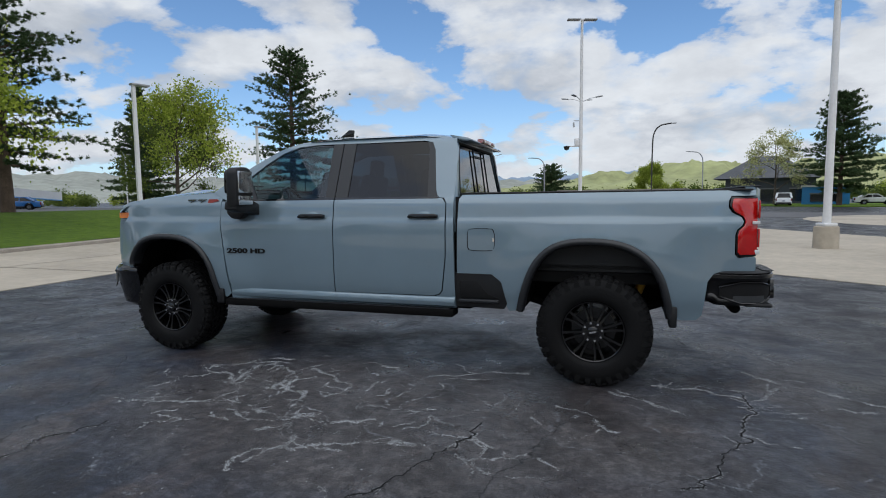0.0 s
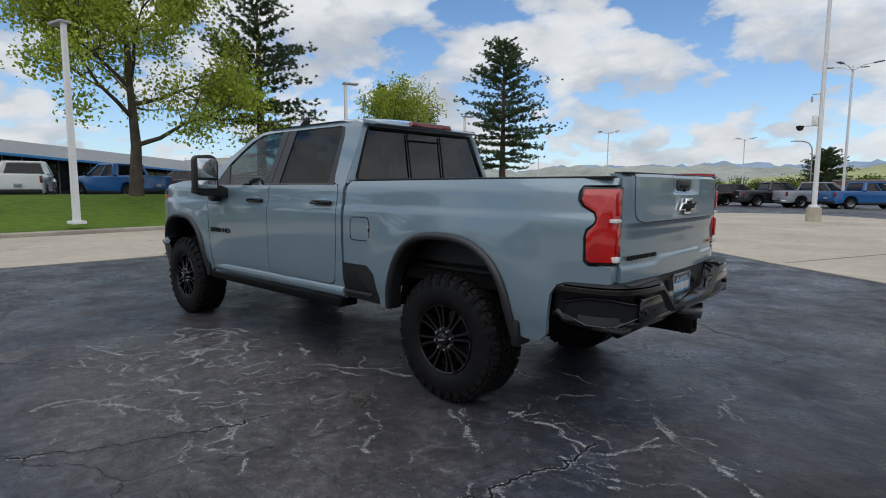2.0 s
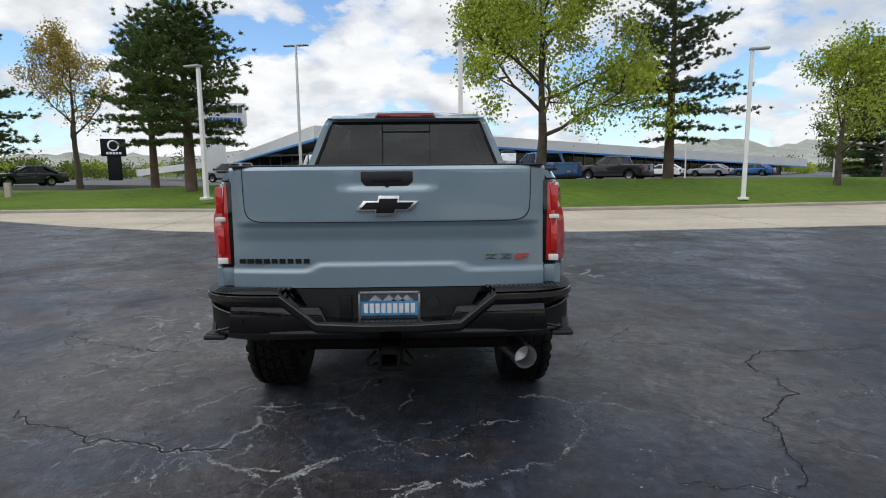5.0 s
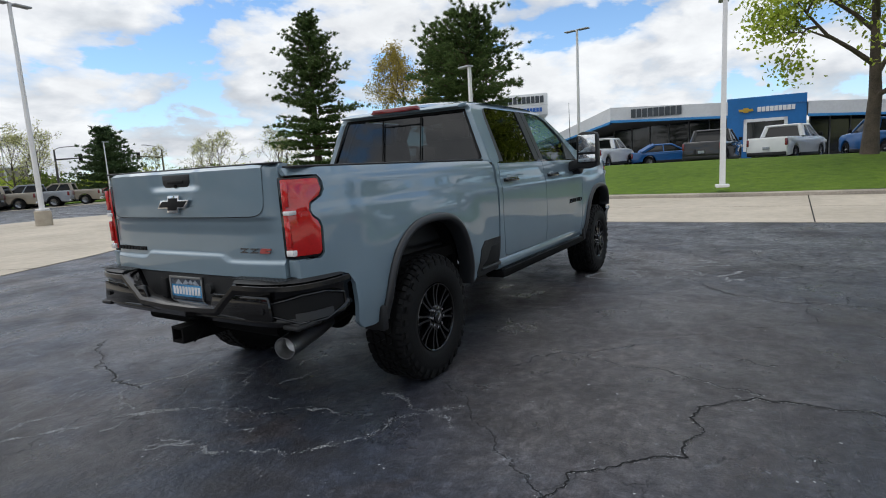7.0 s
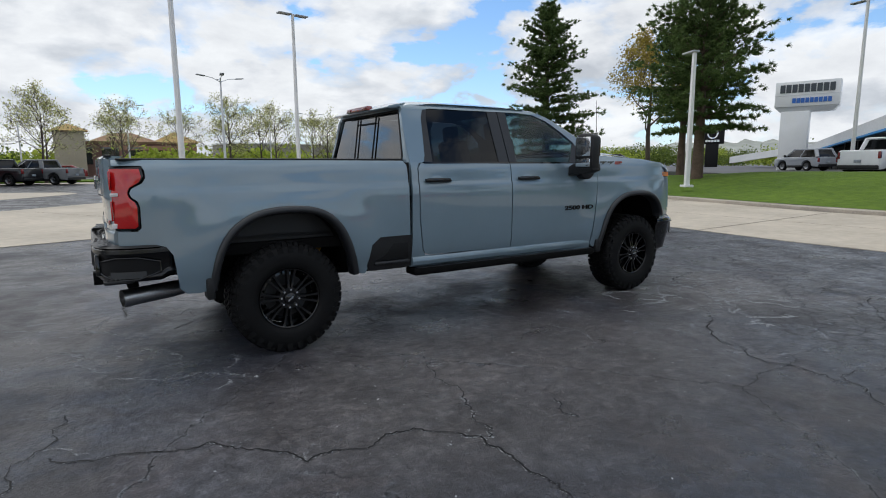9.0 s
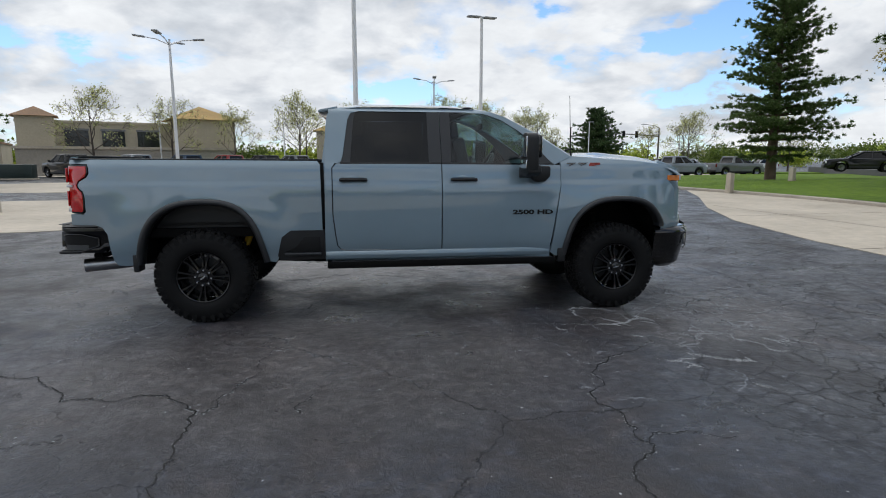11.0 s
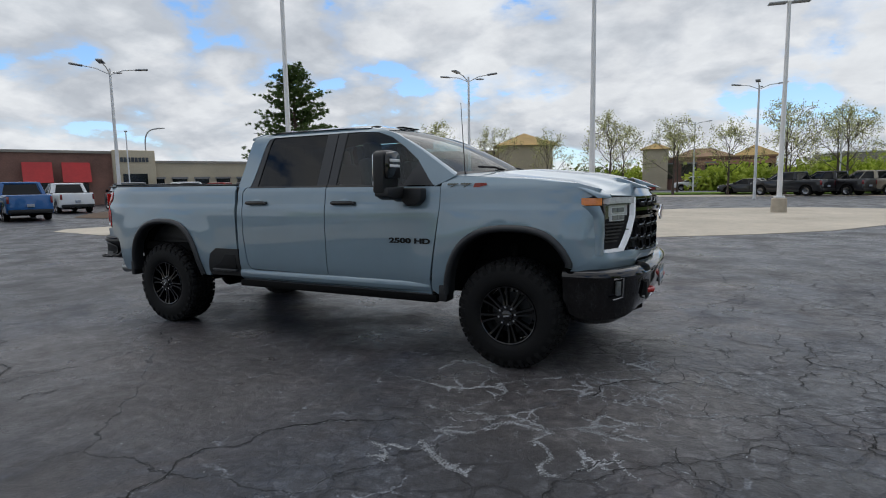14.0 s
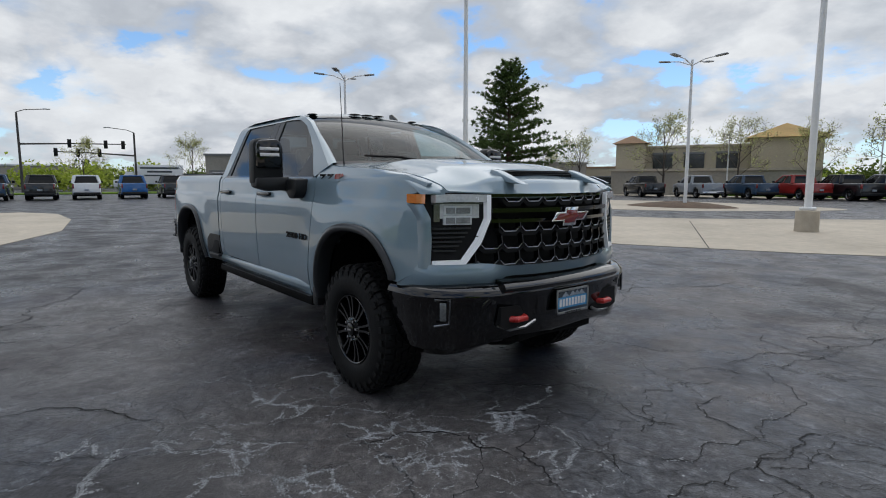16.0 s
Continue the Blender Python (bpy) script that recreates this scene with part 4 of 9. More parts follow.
both("sill_panel", panel([(-3.34, 0.555), (-3.335, 0.69), (-3.28, 0.615), (-3.24, 0.597), (-2.238, 0.647), (-1.305, 0.653), (-1.255, 0.667), (-1.226, 0.706), (-1.212, 0.80), (-1.190, 1.0), (-1.190, 1.44), (-1.222, 1.49), (-1.13, 1.49), (-1.115, 0.60), (-1.115, 0.56)], rim=0.03), BODY, truck)
ra = arch(REAR, -0.02)
bed_side = [(1.125, 1.476), (0.952, 1.474), (0.934, 1.44), (0.932, 1.39), (0.955, 1.355), (1.022, 1.318), (1.036, 1.288), (1.026, 1.262), (0.99, 1.232), (0.978, 1.19), (0.980, 1.05), (1.003, 1.026), (1.125, 1.026), (1.125, 0.93), (0.90, 0.93), (0.84, 0.91), (0.80, 0.85), (0.785, 0.72), (0.77, 0.60), (0.73, 0.56), (0.64, 0.555)] + ra + [(-0.66, 0.56), (-0.70, 0.63), (-0.74, 0.80), (-0.82, 0.855), (-1.095, 0.86), (-1.09, 1.30), (-1.085, 1.47), (-1.06, 1.505), (-0.2, 1.51), (1.125, 1.515)]
bs, bs2 = both("bed_side", panel(bed_side), BODY, truck)
for za, zb in ((0.932, 1.029), (1.473, 1.513)):
    both("bed_corner", prism([(0.806, za), (side_y(1.12, za) - 0.004, za), (side_y(1.12, zb) - 0.004, zb), (0.806, zb)], 1.04, 1.124, "x", 0.006), BODY, truck)
both("bed_rail_cap", prism([(1.10, 1.512), (-1.07, 1.508), (-1.07, 1.524), (1.10, 1.526)], 0.78, 0.875, "y", 0.006), PLASTIC, truck, "black plastic bed rail cap")
# dark gap between cab and bed
both("cab_gap", box((-1.118, 0.80, 0.62), (-1.088, 0.935, 1.49)), GAP, truck)


# wheel arch flares and liners
def flare(cx, line):
    prof = [(0.005, 0.004), (0.002, 0.020), (-0.020, 0.034), (-0.040, 0.030), (-0.052, 0.010), (-0.052, -0.09)]
    rings = []
    for i, (x, z) in enumerate(line):
        a, b = Vector(line[max(i - 1, 0)]), Vector(line[min(i + 1, len(line) - 1)])
        d = (b - a).normalized()
        out = Vector((-d.y, d.x))
        if out.dot(Vector((x - cx, z - 0.62))) < 0:
            out = -out
        rings.append([(x + out.x * o, side_y(x, z) + lift, z + out.y * o) for o, lift in prof])
    bm = bmesh.new()
    add_rings(bm, rings)
    bmesh.ops.recalc_face_normals(bm, faces=bm.faces)
    return bm


both("wheel_arch_flare", flare(FRONT, rounded(arch(FRONT)[:-2] + [(-4.545, 0.845)], 1)), TRIM, truck, "dark satin wheel arch flare", 50)
both("wheel_arch_flare", flare(REAR, rounded(arch(REAR), 1)), TRIM, truck, "dark satin wheel arch flare", 50)
for cx in (FRONT, REAR):
    line = rounded(arch(cx, -0.05), 1)
    bm = bmesh.new()
    outer = [bm.verts.new((x, 0.90, z)) for x, z in line]
    inner = [bm.verts.new((x, 0.44, z)) for x, z in line]
    for i in range(len(line) - 1):
        bm.faces.new((outer[i], outer[i + 1], inner[i + 1], inner[i]))
    bm.faces.new(inner)
    both("wheel_well_liner", bm, UNDER, truck, "matt black wheel well liner")
both("mud_flap", box((0.545, 0.86, 0.50), (0.60, 1.005, 0.66), 0.012), PLASTIC, truck)
both("mud_flap", box((-3.50, 0.86, 0.50), (-3.42, 1.0, 0.64), 0.012), PLASTIC, truck)

# black cladding with a foot step ahead of the rear wheel
clad = panel([(-1.11, 0.86), (-0.80, 0.86), (-0.72, 0.80), (-0.675, 0.62), (-0.70, 0.575), (-1.11, 0.575)], rim=0.05, push=0.006)
both("corner_cladding", clad, PLASTIC, truck, "black moulded cladding with a step pocket")
# a flush dark slab stands for the shade inside the pocket
both("pocket_shade", prism([(-1.07, 0.80), (-0.83, 0.80), (-0.77, 0.74), (-0.745, 0.655), (-1.07, 0.655)], 0.965, 0.992, "y", 0.006), GAP, truck)
both("pocket_tread", box((-1.08, 0.92, 0.62), (-0.74, 1.004, 0.65), 0.01), TRIM, truck)

# rocker moulding under the doors, and a fine pressed line along the doors' lower edge
both("rocker", prism([(0.945, 0.655), (0.966, 0.652), (0.979, 0.640), (0.983, 0.612), (0.972, 0.578), (0.945, 0.560)], -3.33, -1.12, "x", 0.004), BODY, truck)

# side steps with ribs
step_bm = box((-3.40, 0.82, 0.485), (-1.13, 1.0, 0.55), 0.015)
sa, sb = both("side_step", step_bm, UNDER, truck, "black running board under the doors")
for holder, s in ((sa, 1), (sb, -1)):
    bm = bmesh.new()
    for k in range(3):
        add_box(bm, (-3.36, s * 0.985 - s * k * 0.028 - 0.008, 0.55), (-1.17, s * 0.985 - s * k * 0.028 + 0.008, 0.5555))
    part("step_tread", bm, TRIM, holder)

# cab: frame round the windows, roof, pillars, glass
A_EDGE = [(-2.60, 2.015), (-2.74, 1.998), (-2.90, 1.945), (-3.18, 1.79), (-3.44, 1.625), (-3.55, 1.555)]
cab_frame = [(-1.13, 1.485), (-1.135, 1.80), (-1.15, 1.94), (-1.19, 1.995), (-1.28, 2.02), (-1.9, 2.03)] + A_EDGE + [(-3.44, 1.50), (-3.37, 1.472), (-3.305, 1.535), (-3.17, 1.70), (-3.02, 1.815),
             (-2.86, 1.915), (-2.70, 1.97), (-2.5, 1.985), (-1.45, 1.983), (-1.375, 1.965), (-1.345, 1.90), (-1.295, 1.55), (-1.275, 1.498), (-1.25, 1.485)]
both("cab_frame", panel(cab_frame, cab_y, rim=0.04), BODY, truck)
w_rear = [(-1.285, 1.488), (-1.31, 1.56), (-1.355, 1.90), (-1.385, 1.955), (-1.45, 1.975), (-2.20, 1.979), (-2.20, 1.488)]
w_front = [(-2.20, 1.488), (-2.20, 1.979), (-2.50, 1.977), (-2.70, 1.962), (-2.86, 1.907), (-3.02, 1.807), (-3.17, 1.692), (-3.36, 1.475)]
for holder, s in ((rd, 1), (rd2, -1)):
    g = panel(w_rear, cab_y, rim=0, push=-0.012)
    part("window_glass", g if s > 0 else flipped(g), TINT, holder, "dark tinted rear door glass")
    for piece in ([(-2.235, 1.484), (-2.235, 1.983), (-2.115, 1.983), (-2.115, 1.484)], [(-1.275, 1.484), (-1.30, 1.56), (-1.35, 1.91), (-1.37, 1.965), (-1.425, 1.98), (-1.40, 1.90), (-1.365, 1.484)]):
        p = panel(piece, cab_y, rim=0.02, push=-0.004)
        part("window_pillar", p if s > 0 else flipped(p), TRIM, holder, "satin black window pillar cover")
    p = panel([(-1.27, 1.478), (-1.27, 1.494), (-2.235, 1.494), (-2.235, 1.478)], cab_y, rim=0.02, push=0.004)
    part("belt_moulding", p if s > 0 else flipped(p), BLACK_GLOSS, holder)
for holder, s in ((fd, 1), (fd2, -1)):
    g = panel(w_front, cab_y, rim=0, push=-0.012)
    part("window_glass", g if s > 0 else flipped(g), CLEAR, holder, "clear front door glass")
    for piece in ([(-2.245, 1.484), (-2.245, 1.984), (-2.345, 1.984), (-2.335, 1.484)], [(-3.05, 1.484), (-3.18, 1.69), (-3.37, 1.484)]):
        p = panel(piece, cab_y, rim=0.02, push=-0.004)
        part("window_pillar", p if s > 0 else flipped(p), TRIM, holder, "satin black window pillar cover")
    p = panel([(-2.245, 1.478), (-2.245, 1.494), (-3.37, 1.482), (-3.37, 1.466)], cab_y, rim=0.02, push=0.004)
    part("belt_moulding", p if s > 0 else flipped(p), BLACK_GLOSS, holder)


def roof_z(x, y):
    crown = 0.065 * (1 - (abs(y) / 0.69) ** 2.4) * min(1, 0.35 + ease(-2.62, -2.3, x)) * min(1, 0.5 + ease(-1.12, -1.4, x))
    edge = lerp([(-2.62, 2.015), (-2.3, 2.03), (-1.5, 2.03), (-1.14, 1.985)], x)
    return edge + crown


roof_bm = grid_surface(lambda u, v: ((-2.60 + 1.47 * u), (v * 2 - 1) * 0.70, roof_z(-2.60 + 1.47 * u, (v * 2 - 1) * 0.69)), 16, 16)
roof = part("roof", roof_bm, BODY, truck)
bm = grid_surface(lambda u, v: ((-2.58 + 1.40 * u), (v * 2 - 1) * 0.68, roof_z(-2.60 + 1.47 * u, (v * 2 - 1) * 0.69) - 0.045), 8, 8)
part("headliner", bm, HEADLINER, truck, "dark headliner inside the cab")


def shield(u, v):
    """Windscreen: u from the cowl to the roof, v across."""
    y = (v * 2 - 1)
    bx, tx = -3.80 + 0.27 * y * y, -2.615 + 0.045 * y * y
    bz, tz = 1.585 - 0.01 * y * y, 2.047 - 0.032 * y * y
    w = 0.82 + (0.64 - 0.82) * u
    return (bx + (tx - bx) * u - 0.0, y * w, bz + (tz - bz) * u + 0.055 * math.sin(math.pi * u))


part("windscreen", grid_surface(lambda u, v: shield(u, v), 10, 14), SCREEN, truck, "clear curved windscreen")
# black band round the windscreen and the pillars outside it
bm = grid_surface(lambda u, v: tuple(Vector(shield(1.0 - 0.09 * u, v)) + Vector((-0.004, 0, 0.004))), 2, 14)
part("windscreen_band", bm, BLACK_GLOSS, truck)


def a_pillar(u, v):
    x, z = lerp([(0, -3.55), (0.15, -3.44), (0.40, -3.18), (0.68, -2.90), (0.84, -2.74), (1, -2.60)], u), lerp([(0, 1.555), (0.15, 1.625), (0.40, 1.79), (0.68, 1.945), (0.84, 1.998), (1, 2.015)], u)
    out = Vector((x, cab_y(x, z), z))
    inn = Vector(shield(u, 1.0))
    p = inn + (out - inn) * v
    return p + Vector((-0.01, 0, 0.012)) * math.sin(math.pi * v)


both("windscreen_pillar", grid_surface(a_pillar, 12, 4), BODY, truck)
# cab back with its window


def back_x(z):
    return lerp([(1.2, -1.10), (1.48, -1.10), (1.96, -1.165)], z)


def back_piece(outline, push=0.0):
    bm = bmesh.new()
    bm.faces.new([bm.verts.new((back_x(z) + push, y, z)) for y, z in outline])
    bmesh.ops.recalc_face_normals(bm, faces=bm.faces)
    if list(bm.faces)[0].normal.x < 0:
        bmesh.ops.reverse_faces(bm, faces=bm.faces)
    return thicken(bm, (-0.04, 0, 0))


for s in (1, -1):
    part("cab_back", back_piece([(s * 0.925, 1.20), (s * 0.93, 1.48), (s * 0.725, 1.965), (s * 0.70, 2.0), (s * 0.65, 2.0), (s * 0.655, 1.94), (s * 0.83, 1.545), (s * 0.81, 1.515), (s * 0.78, 1.505), (s * 0.78, 1.20)]), BODY, truck)
part("cab_back", back_piece([(-0.78, 1.20), (-0.78, 1.505), (0.78, 1.505), (0.78, 1.20)]), BODY, truck)
part("cab_back", back_piece([(-0.655, 1.95), (-0.655, 2.0), (0.655, 2.0), (0.655, 1.95)]), BODY, truck)
rw = part("rear_window", back_piece([(-0.805, 1.50), (-0.835, 1.545), (-0.665, 1.955), (0.665, 1.955), (0.835, 1.545), (0.805, 1.50)], -0.012), REARTINT, truck, "dark tinted rear window with a sliding pane")
bm = bmesh.new()
for y in (-0.215, 0.215):
    add_box(bm, (-0.008, y - 0.003, -0.21), (0.006, y + 0.003, 0.21), m=pose(-1.128, 0, 1.725, 0, -8, 0))
add_box(bm, (-0.008, -0.215, 0.148), (0.006, 0.215, 0.154), m=pose(-1.128, 0, 1.725, 0, -8, 0))
part("sliding_frame", bm, GAP, rw)
bm = bmesh.new()
for s in (1, -1):
    add_prism(bm, [(s * 0.825, 1.50), (s * 0.845, 1.545), (s * 0.672, 1.965), (s * 0.650, 1.965), (s * 0.818, 1.545), (s * 0.80, 1.50)], -0.004, 0.004, "x")
add_prism(bm, [(-0.67, 1.945), (-0.67, 1.965), (0.67, 1.965), (0.67, 1.945)], -0.004, 0.004, "x")
add_prism(bm, [(-0.82, 1.492), (-0.82, 1.510), (0.82, 1.510), (0.82, 1.492)], -0.004, 0.004, "x")
for v in bm.verts:
    v.co.x += back_x(v.co.z)
part("window_seal", bm, GAP, rw)
# third brake light in a rear roof lip
lip = prism([(-1.25, 2.035), (-1.08, 2.002), (-1.06, 1.985), (-1.075, 1.972), (-1.19, 1.975)], -0.66, 0.66, "y", 0.008)
part("roof_lip", lip, BODY, truck)
chm = part("brake_light", prism([(-0.27, 1.99), (-0.245, 2.03), (0.245, 2.03), (0.27, 1.99)], -1.10, -1.045, "x", 0.006), DARKRED, truck, "dark red third brake light")
for s in (1, -1):
    part("cargo_lamp", box((-1.05, s * 0.19 - 0.055, 1.998), (-1.041, s * 0.19 + 0.055, 2.022), 0.003), DARKRED, chm)
# roof lights and fin
for y, w in ((0.55, 0.045), (0.13, 0.062), (0.0, 0.062), (-0.13, 0.062), (-0.55, 0.045)):
    bm = bmesh.new()
    bmesh.ops.create_uvsphere(bm, u_segments=14, v_segments=8, radius=1.0)
    turned(bm, Matrix.Translation((-2.55 - 0.04 * (1 - (y / 0.6) ** 2), y, roof_z(-2.5, y) + 0.003)) @ Matrix.Diagonal((0.055, w, 0.011, 1)))
    part("clearance_light", bm, BLACK_GLOSS, roof, "smoked roof clearance light")
fin = prism([(-2.40, 2.07), (-2.26, 2.07), (-2.25, 2.135), (-2.30, 2.14)], -0.50, -0.47, "y", 0.008)
part("roof_fin", fin, BLACK_GLOSS, roof)
part("antenna", tube([(-3.60, 0.80, 1.55), (-3.59, 0.80, 1.60), (-3.56, 0.80, 2.16)], [0.012, 0.005, 0.0025], 8), PLASTIC, truck)


# bonnet with its scoop
def nose_x(y):
    """Front outline of the truck in plan."""
    a = abs(y)
    return lerp([(0, -5.05), (0.25, -5.03), (0.45, -4.975), (0.60, -4.915), (0.75, -4.845), (0.86, -4.785), (0.91, -4.735), (0.945, -4.67), (0.97, -4.57)], a)


def hood_edge(x):
    return lerp([(-5.05, 1.412), (-4.80, 1.455), (-4.57, 1.488), (-4.11, 1.527), (-3.60, 1.557), (-3.4, 1.565)], x)


FENDER_TOP = [(-4.86, 1.380), (-4.77, 1.394), (-4.70, 1.421), (-4.62, 1.449), (-4.50, 1.479), (-4.30, 1.502), (-4.11, 1.517), (-3.60, 1.547), (-3.40, 1.553)]


def hood(u, v):
    y = (v * 2 - 1) * (0.885 - 0.125 * ease(0.55, 1.0, u))
    x0, x1 = -3.83 + 0.30 * (y / 0.88) ** 2, nose_x(y) + 0.055
    x = x0 + (x1 - x0) * u
    crown = 0.055 * (1 - abs(y / 0.88) ** 2.2)
    dome = 0.028 * ease(0.62, 0.48, abs(y)) * ease(0.0, 0.25, u)
    dip = 0.034 * ease(0.812, 0.835, u) * ease(0.42, 0.33, abs(y))      # the hollow ahead of the scoop
    top = hood_edge(x) + crown + dome - 0.022 * ease(0.60, 0.97, u) - 0.010 * u - dip
    lip = 1.364 + 0.020 * (y / 0.75) ** 2          # the steep lip over the grille
    z = top + (lerp(FENDER_TOP, x) + 0.006 - top) * abs(v * 2 - 1) ** 3.2 * ease(0.15, 0.6, u)
    return (x, y, z + (lip - z) * ease(0.945, 1.0, u) ** 1.5)


hood_bm = grid_surface(hood, 64, 40)
thicken(hood_bm, (0, 0, -0.03))
bonnet = part("bonnet", hood_bm, BODY, truck)


def crown_edge(u, v):
    """The fender's upper face, from the bonnet's edge out to the side."""
    h = Vector(hood(u, 1.0)) + Vector((0, 0.004, -0.004))
    z = lerp(FENDER_TOP, h.x)
    y_nose = lerp([(-5.05, 0.0), (-4.975, 0.45), (-4.915, 0.60), (-4.845, 0.75), (-4.785, 0.86), (-4.735, 0.91), (-4.67, 0.945), (-4.57, 0.97)], h.x - 0.02)
    o = Vector((h.x, max(h.y + 0.004, min(side_y(h.x, z) - 0.004, y_nose)), z - 0.004))
    p = h + (o - h) * v
    p.z += 0.012 * math.sin(math.pi * v) * ease(0.0, 0.03, o.y - h.y)
    return p


cr = grid_surface(crown_edge, 64, 6)
bmesh.ops.recalc_face_normals(cr, faces=cr.faces)
if sum(f.normal.z for f in cr.faces) < 0:
    bmesh.ops.reverse_faces(cr, faces=cr.faces)
both("fender_crown", thicken(cr, (0, 0, -0.03)), BODY, truck)
hz = hood(0.84, 0.5)[2] + 0.018
sx = hood(0.83, 0.5)[0]
sc = bmesh.new()      # the scoop's roof rises out of the bonnet and ends in a slot
add_prism(sc, [(sx - 0.004, hz - 0.06), (sx + 0.006, hz + 0.030), (sx + 0.030, hz + 0.036), (sx + 0.40, hood(0.48, 0.5)[2] + 0.004), (sx + 0.40, hz - 0.06)], -0.40, 0.40, "y", 0.010)
for v in sc.verts:
    if v.co.z > hz + 0.01:
        v.co.y *= 0.93
        v.co.z -= 0.016 * (v.co.y / 0.36) ** 2
    v.co.x += 0.07 * (v.co.y / 0.36) ** 2
for k in (1, -1):      # its cheeks run forward beside the slot
    add_prism(sc, [(sx - 0.24, hz - 0.075), (sx - 0.03, hz + 0.006), (sx + 0.03, hz + 0.024), (sx + 0.06, hz - 0.05)], min(k * 0.335, k * 0.41), max(k * 0.335, k * 0.41), "y", 0.012)
part("bonnet_scoop", sc, BODY, bonnet, "raised scoop on the bonnet")
# no hollow here: a solid black block stands for the slot's dark inside
part("scoop_dark", prism([(-0.29, hz + 0.014), (0.29, hz + 0.014), (0.33, hz - 0.006), (0.33, hz - 0.05), (-0.33, hz - 0.05), (-0.33, hz - 0.006)], sx - 0.010, sx + 0.10, "x", 0.003), GAP, bonnet, "solid black block for the dark inside of the scoop")
part("scoop_louvre", box((sx - 0.018, -0.32, hz - 0.012), (sx - 0.008, 0.32, hz - 0.008), 0.0015), TRIM, bonnet)
part("scoop_louvre", box((sx - 0.018, -0.30, hz + 0.003), (sx - 0.008, 0.30, hz + 0.006), 0.0012), TRIM, bonnet)
# cowl under the windscreen with wipers
bm = grid_surface(lambda u, v: (lambda p, q: tuple(p + (q - p) * u))(Vector(shield(0.02, v)) + Vector((0, 0, 0.004)), Vector(hood(0.0, v)) + Vector((-0.02, 0, -0.012))), 2, 14)
part("cowl", bm, PLASTIC, truck)
for y0 in (-0.55, 0.08):
    part("wiper", tube([(-3.76, y0, 1.585), (-3.70, y0 + 0.3, 1.628), (-3.66, y0 + 0.58, 1.632)], 0.009, 6), GAP, truck)


# front end
def nose_band(z0, z1, y0, y1, off0, off1, ny=18, nz=3):
    """A strip that follows the nose between two heights; off pushes it back."""
    def at(u, v):
        y = y0 + (y1 - y0) * u
        z = z0 + (z1 - z0) * v
        return (nose_x(y) + off0 + (off1 - off0) * v, y, z)
    return grid_surface(at, ny, nz)


fascia = nose_band(0.795, 0.955, -0.965, 0.965, 0.03, 0.0, 48, 6)
for v in fascia.verts:      # the middle is a low lip under the grille
    k = ease(0.60, 0.42, abs(v.co.y))
    v.co.z = v.co.z + (0.868 + (v.co.z - 0.795) * 0.40 - v.co.z) * k
    v.co.x -= 0.035 * math.sin(math.pi * min(1, max(0, (v.co.z - 0.795) / 0.16))) * (1 - k)
bmesh.ops.recalc_face_normals(fascia, faces=fascia.faces)
if sum(f.normal.x for f in fascia.faces) > 0:
    bmesh.ops.reverse_faces(fascia, faces=fascia.faces)
thicken(fascia, (0.05, 0, 0))
part("front_fascia", fascia, BODY, truck)
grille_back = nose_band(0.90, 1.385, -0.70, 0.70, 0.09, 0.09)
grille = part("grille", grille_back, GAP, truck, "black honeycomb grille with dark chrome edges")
for z, h, d in ((1.357, 0.018, 0.02), (1.268, 0.026, -0.005), (1.205, 0.022, 0.005)):
    bm = bmesh.new()
    add_rings(bm, [[(nose_x(y) + d - 0.0, y, z - h / 2), (nose_x(y) + d, y, z + h / 2), (nose_x(y) + d + 0.06, y, z + h / 2), (nose_x(y) + d + 0.06, y, z - h / 2)] for y in np.linspace(-0.55, 0.55, 19)])
    bmesh.ops.recalc_face_normals(bm, faces=bm.faces)
    part("grille_bar", bm, BLACK_GLOSS, grille)


def chevron(y, z, w):
    """One bright upper edge of a honeycomb cell: a thin bent strip."""
    rings = []
    for a, b in ((-0.60 * w, 0.026), (-0.36 * w, 0.0), (0.36 * w, 0.0), (0.60 * w, 0.026)):
        x = nose_x(y + a) + 0.012
        rings.append([(x, y + a, z + b), (x + 0.002, y + a, z + b + 0.006), (x + 0.010, y + a, z + b + 0.006), (x + 0.010, y + a, z + b)])
    bm = bmesh.new()
    add_rings(bm, rings)
    bmesh.ops.recalc_face_normals(bm, faces=bm.faces)
    return bm


def cell_lip(y, z, w):
    """The black shelf of a cell under its bright edge."""
    rings = []
    for a, b in ((-0.60 * w, 0.022), (-0.36 * w, -0.004), (0.36 * w, -0.004), (0.60 * w, 0.022)):
        x = nose_x(y + a) + 0.018
        rings.append([(x, y + a, z + b - 0.022), (x, y + a, z + b), (x + 0.05, y + a, z + b), (x + 0.05, y + a, z + b - 0.022)])
    bm = bmesh.new()
    add_rings(bm, rings)
    bmesh.ops.recalc_face_normals(bm, faces=bm.faces)
    return bm


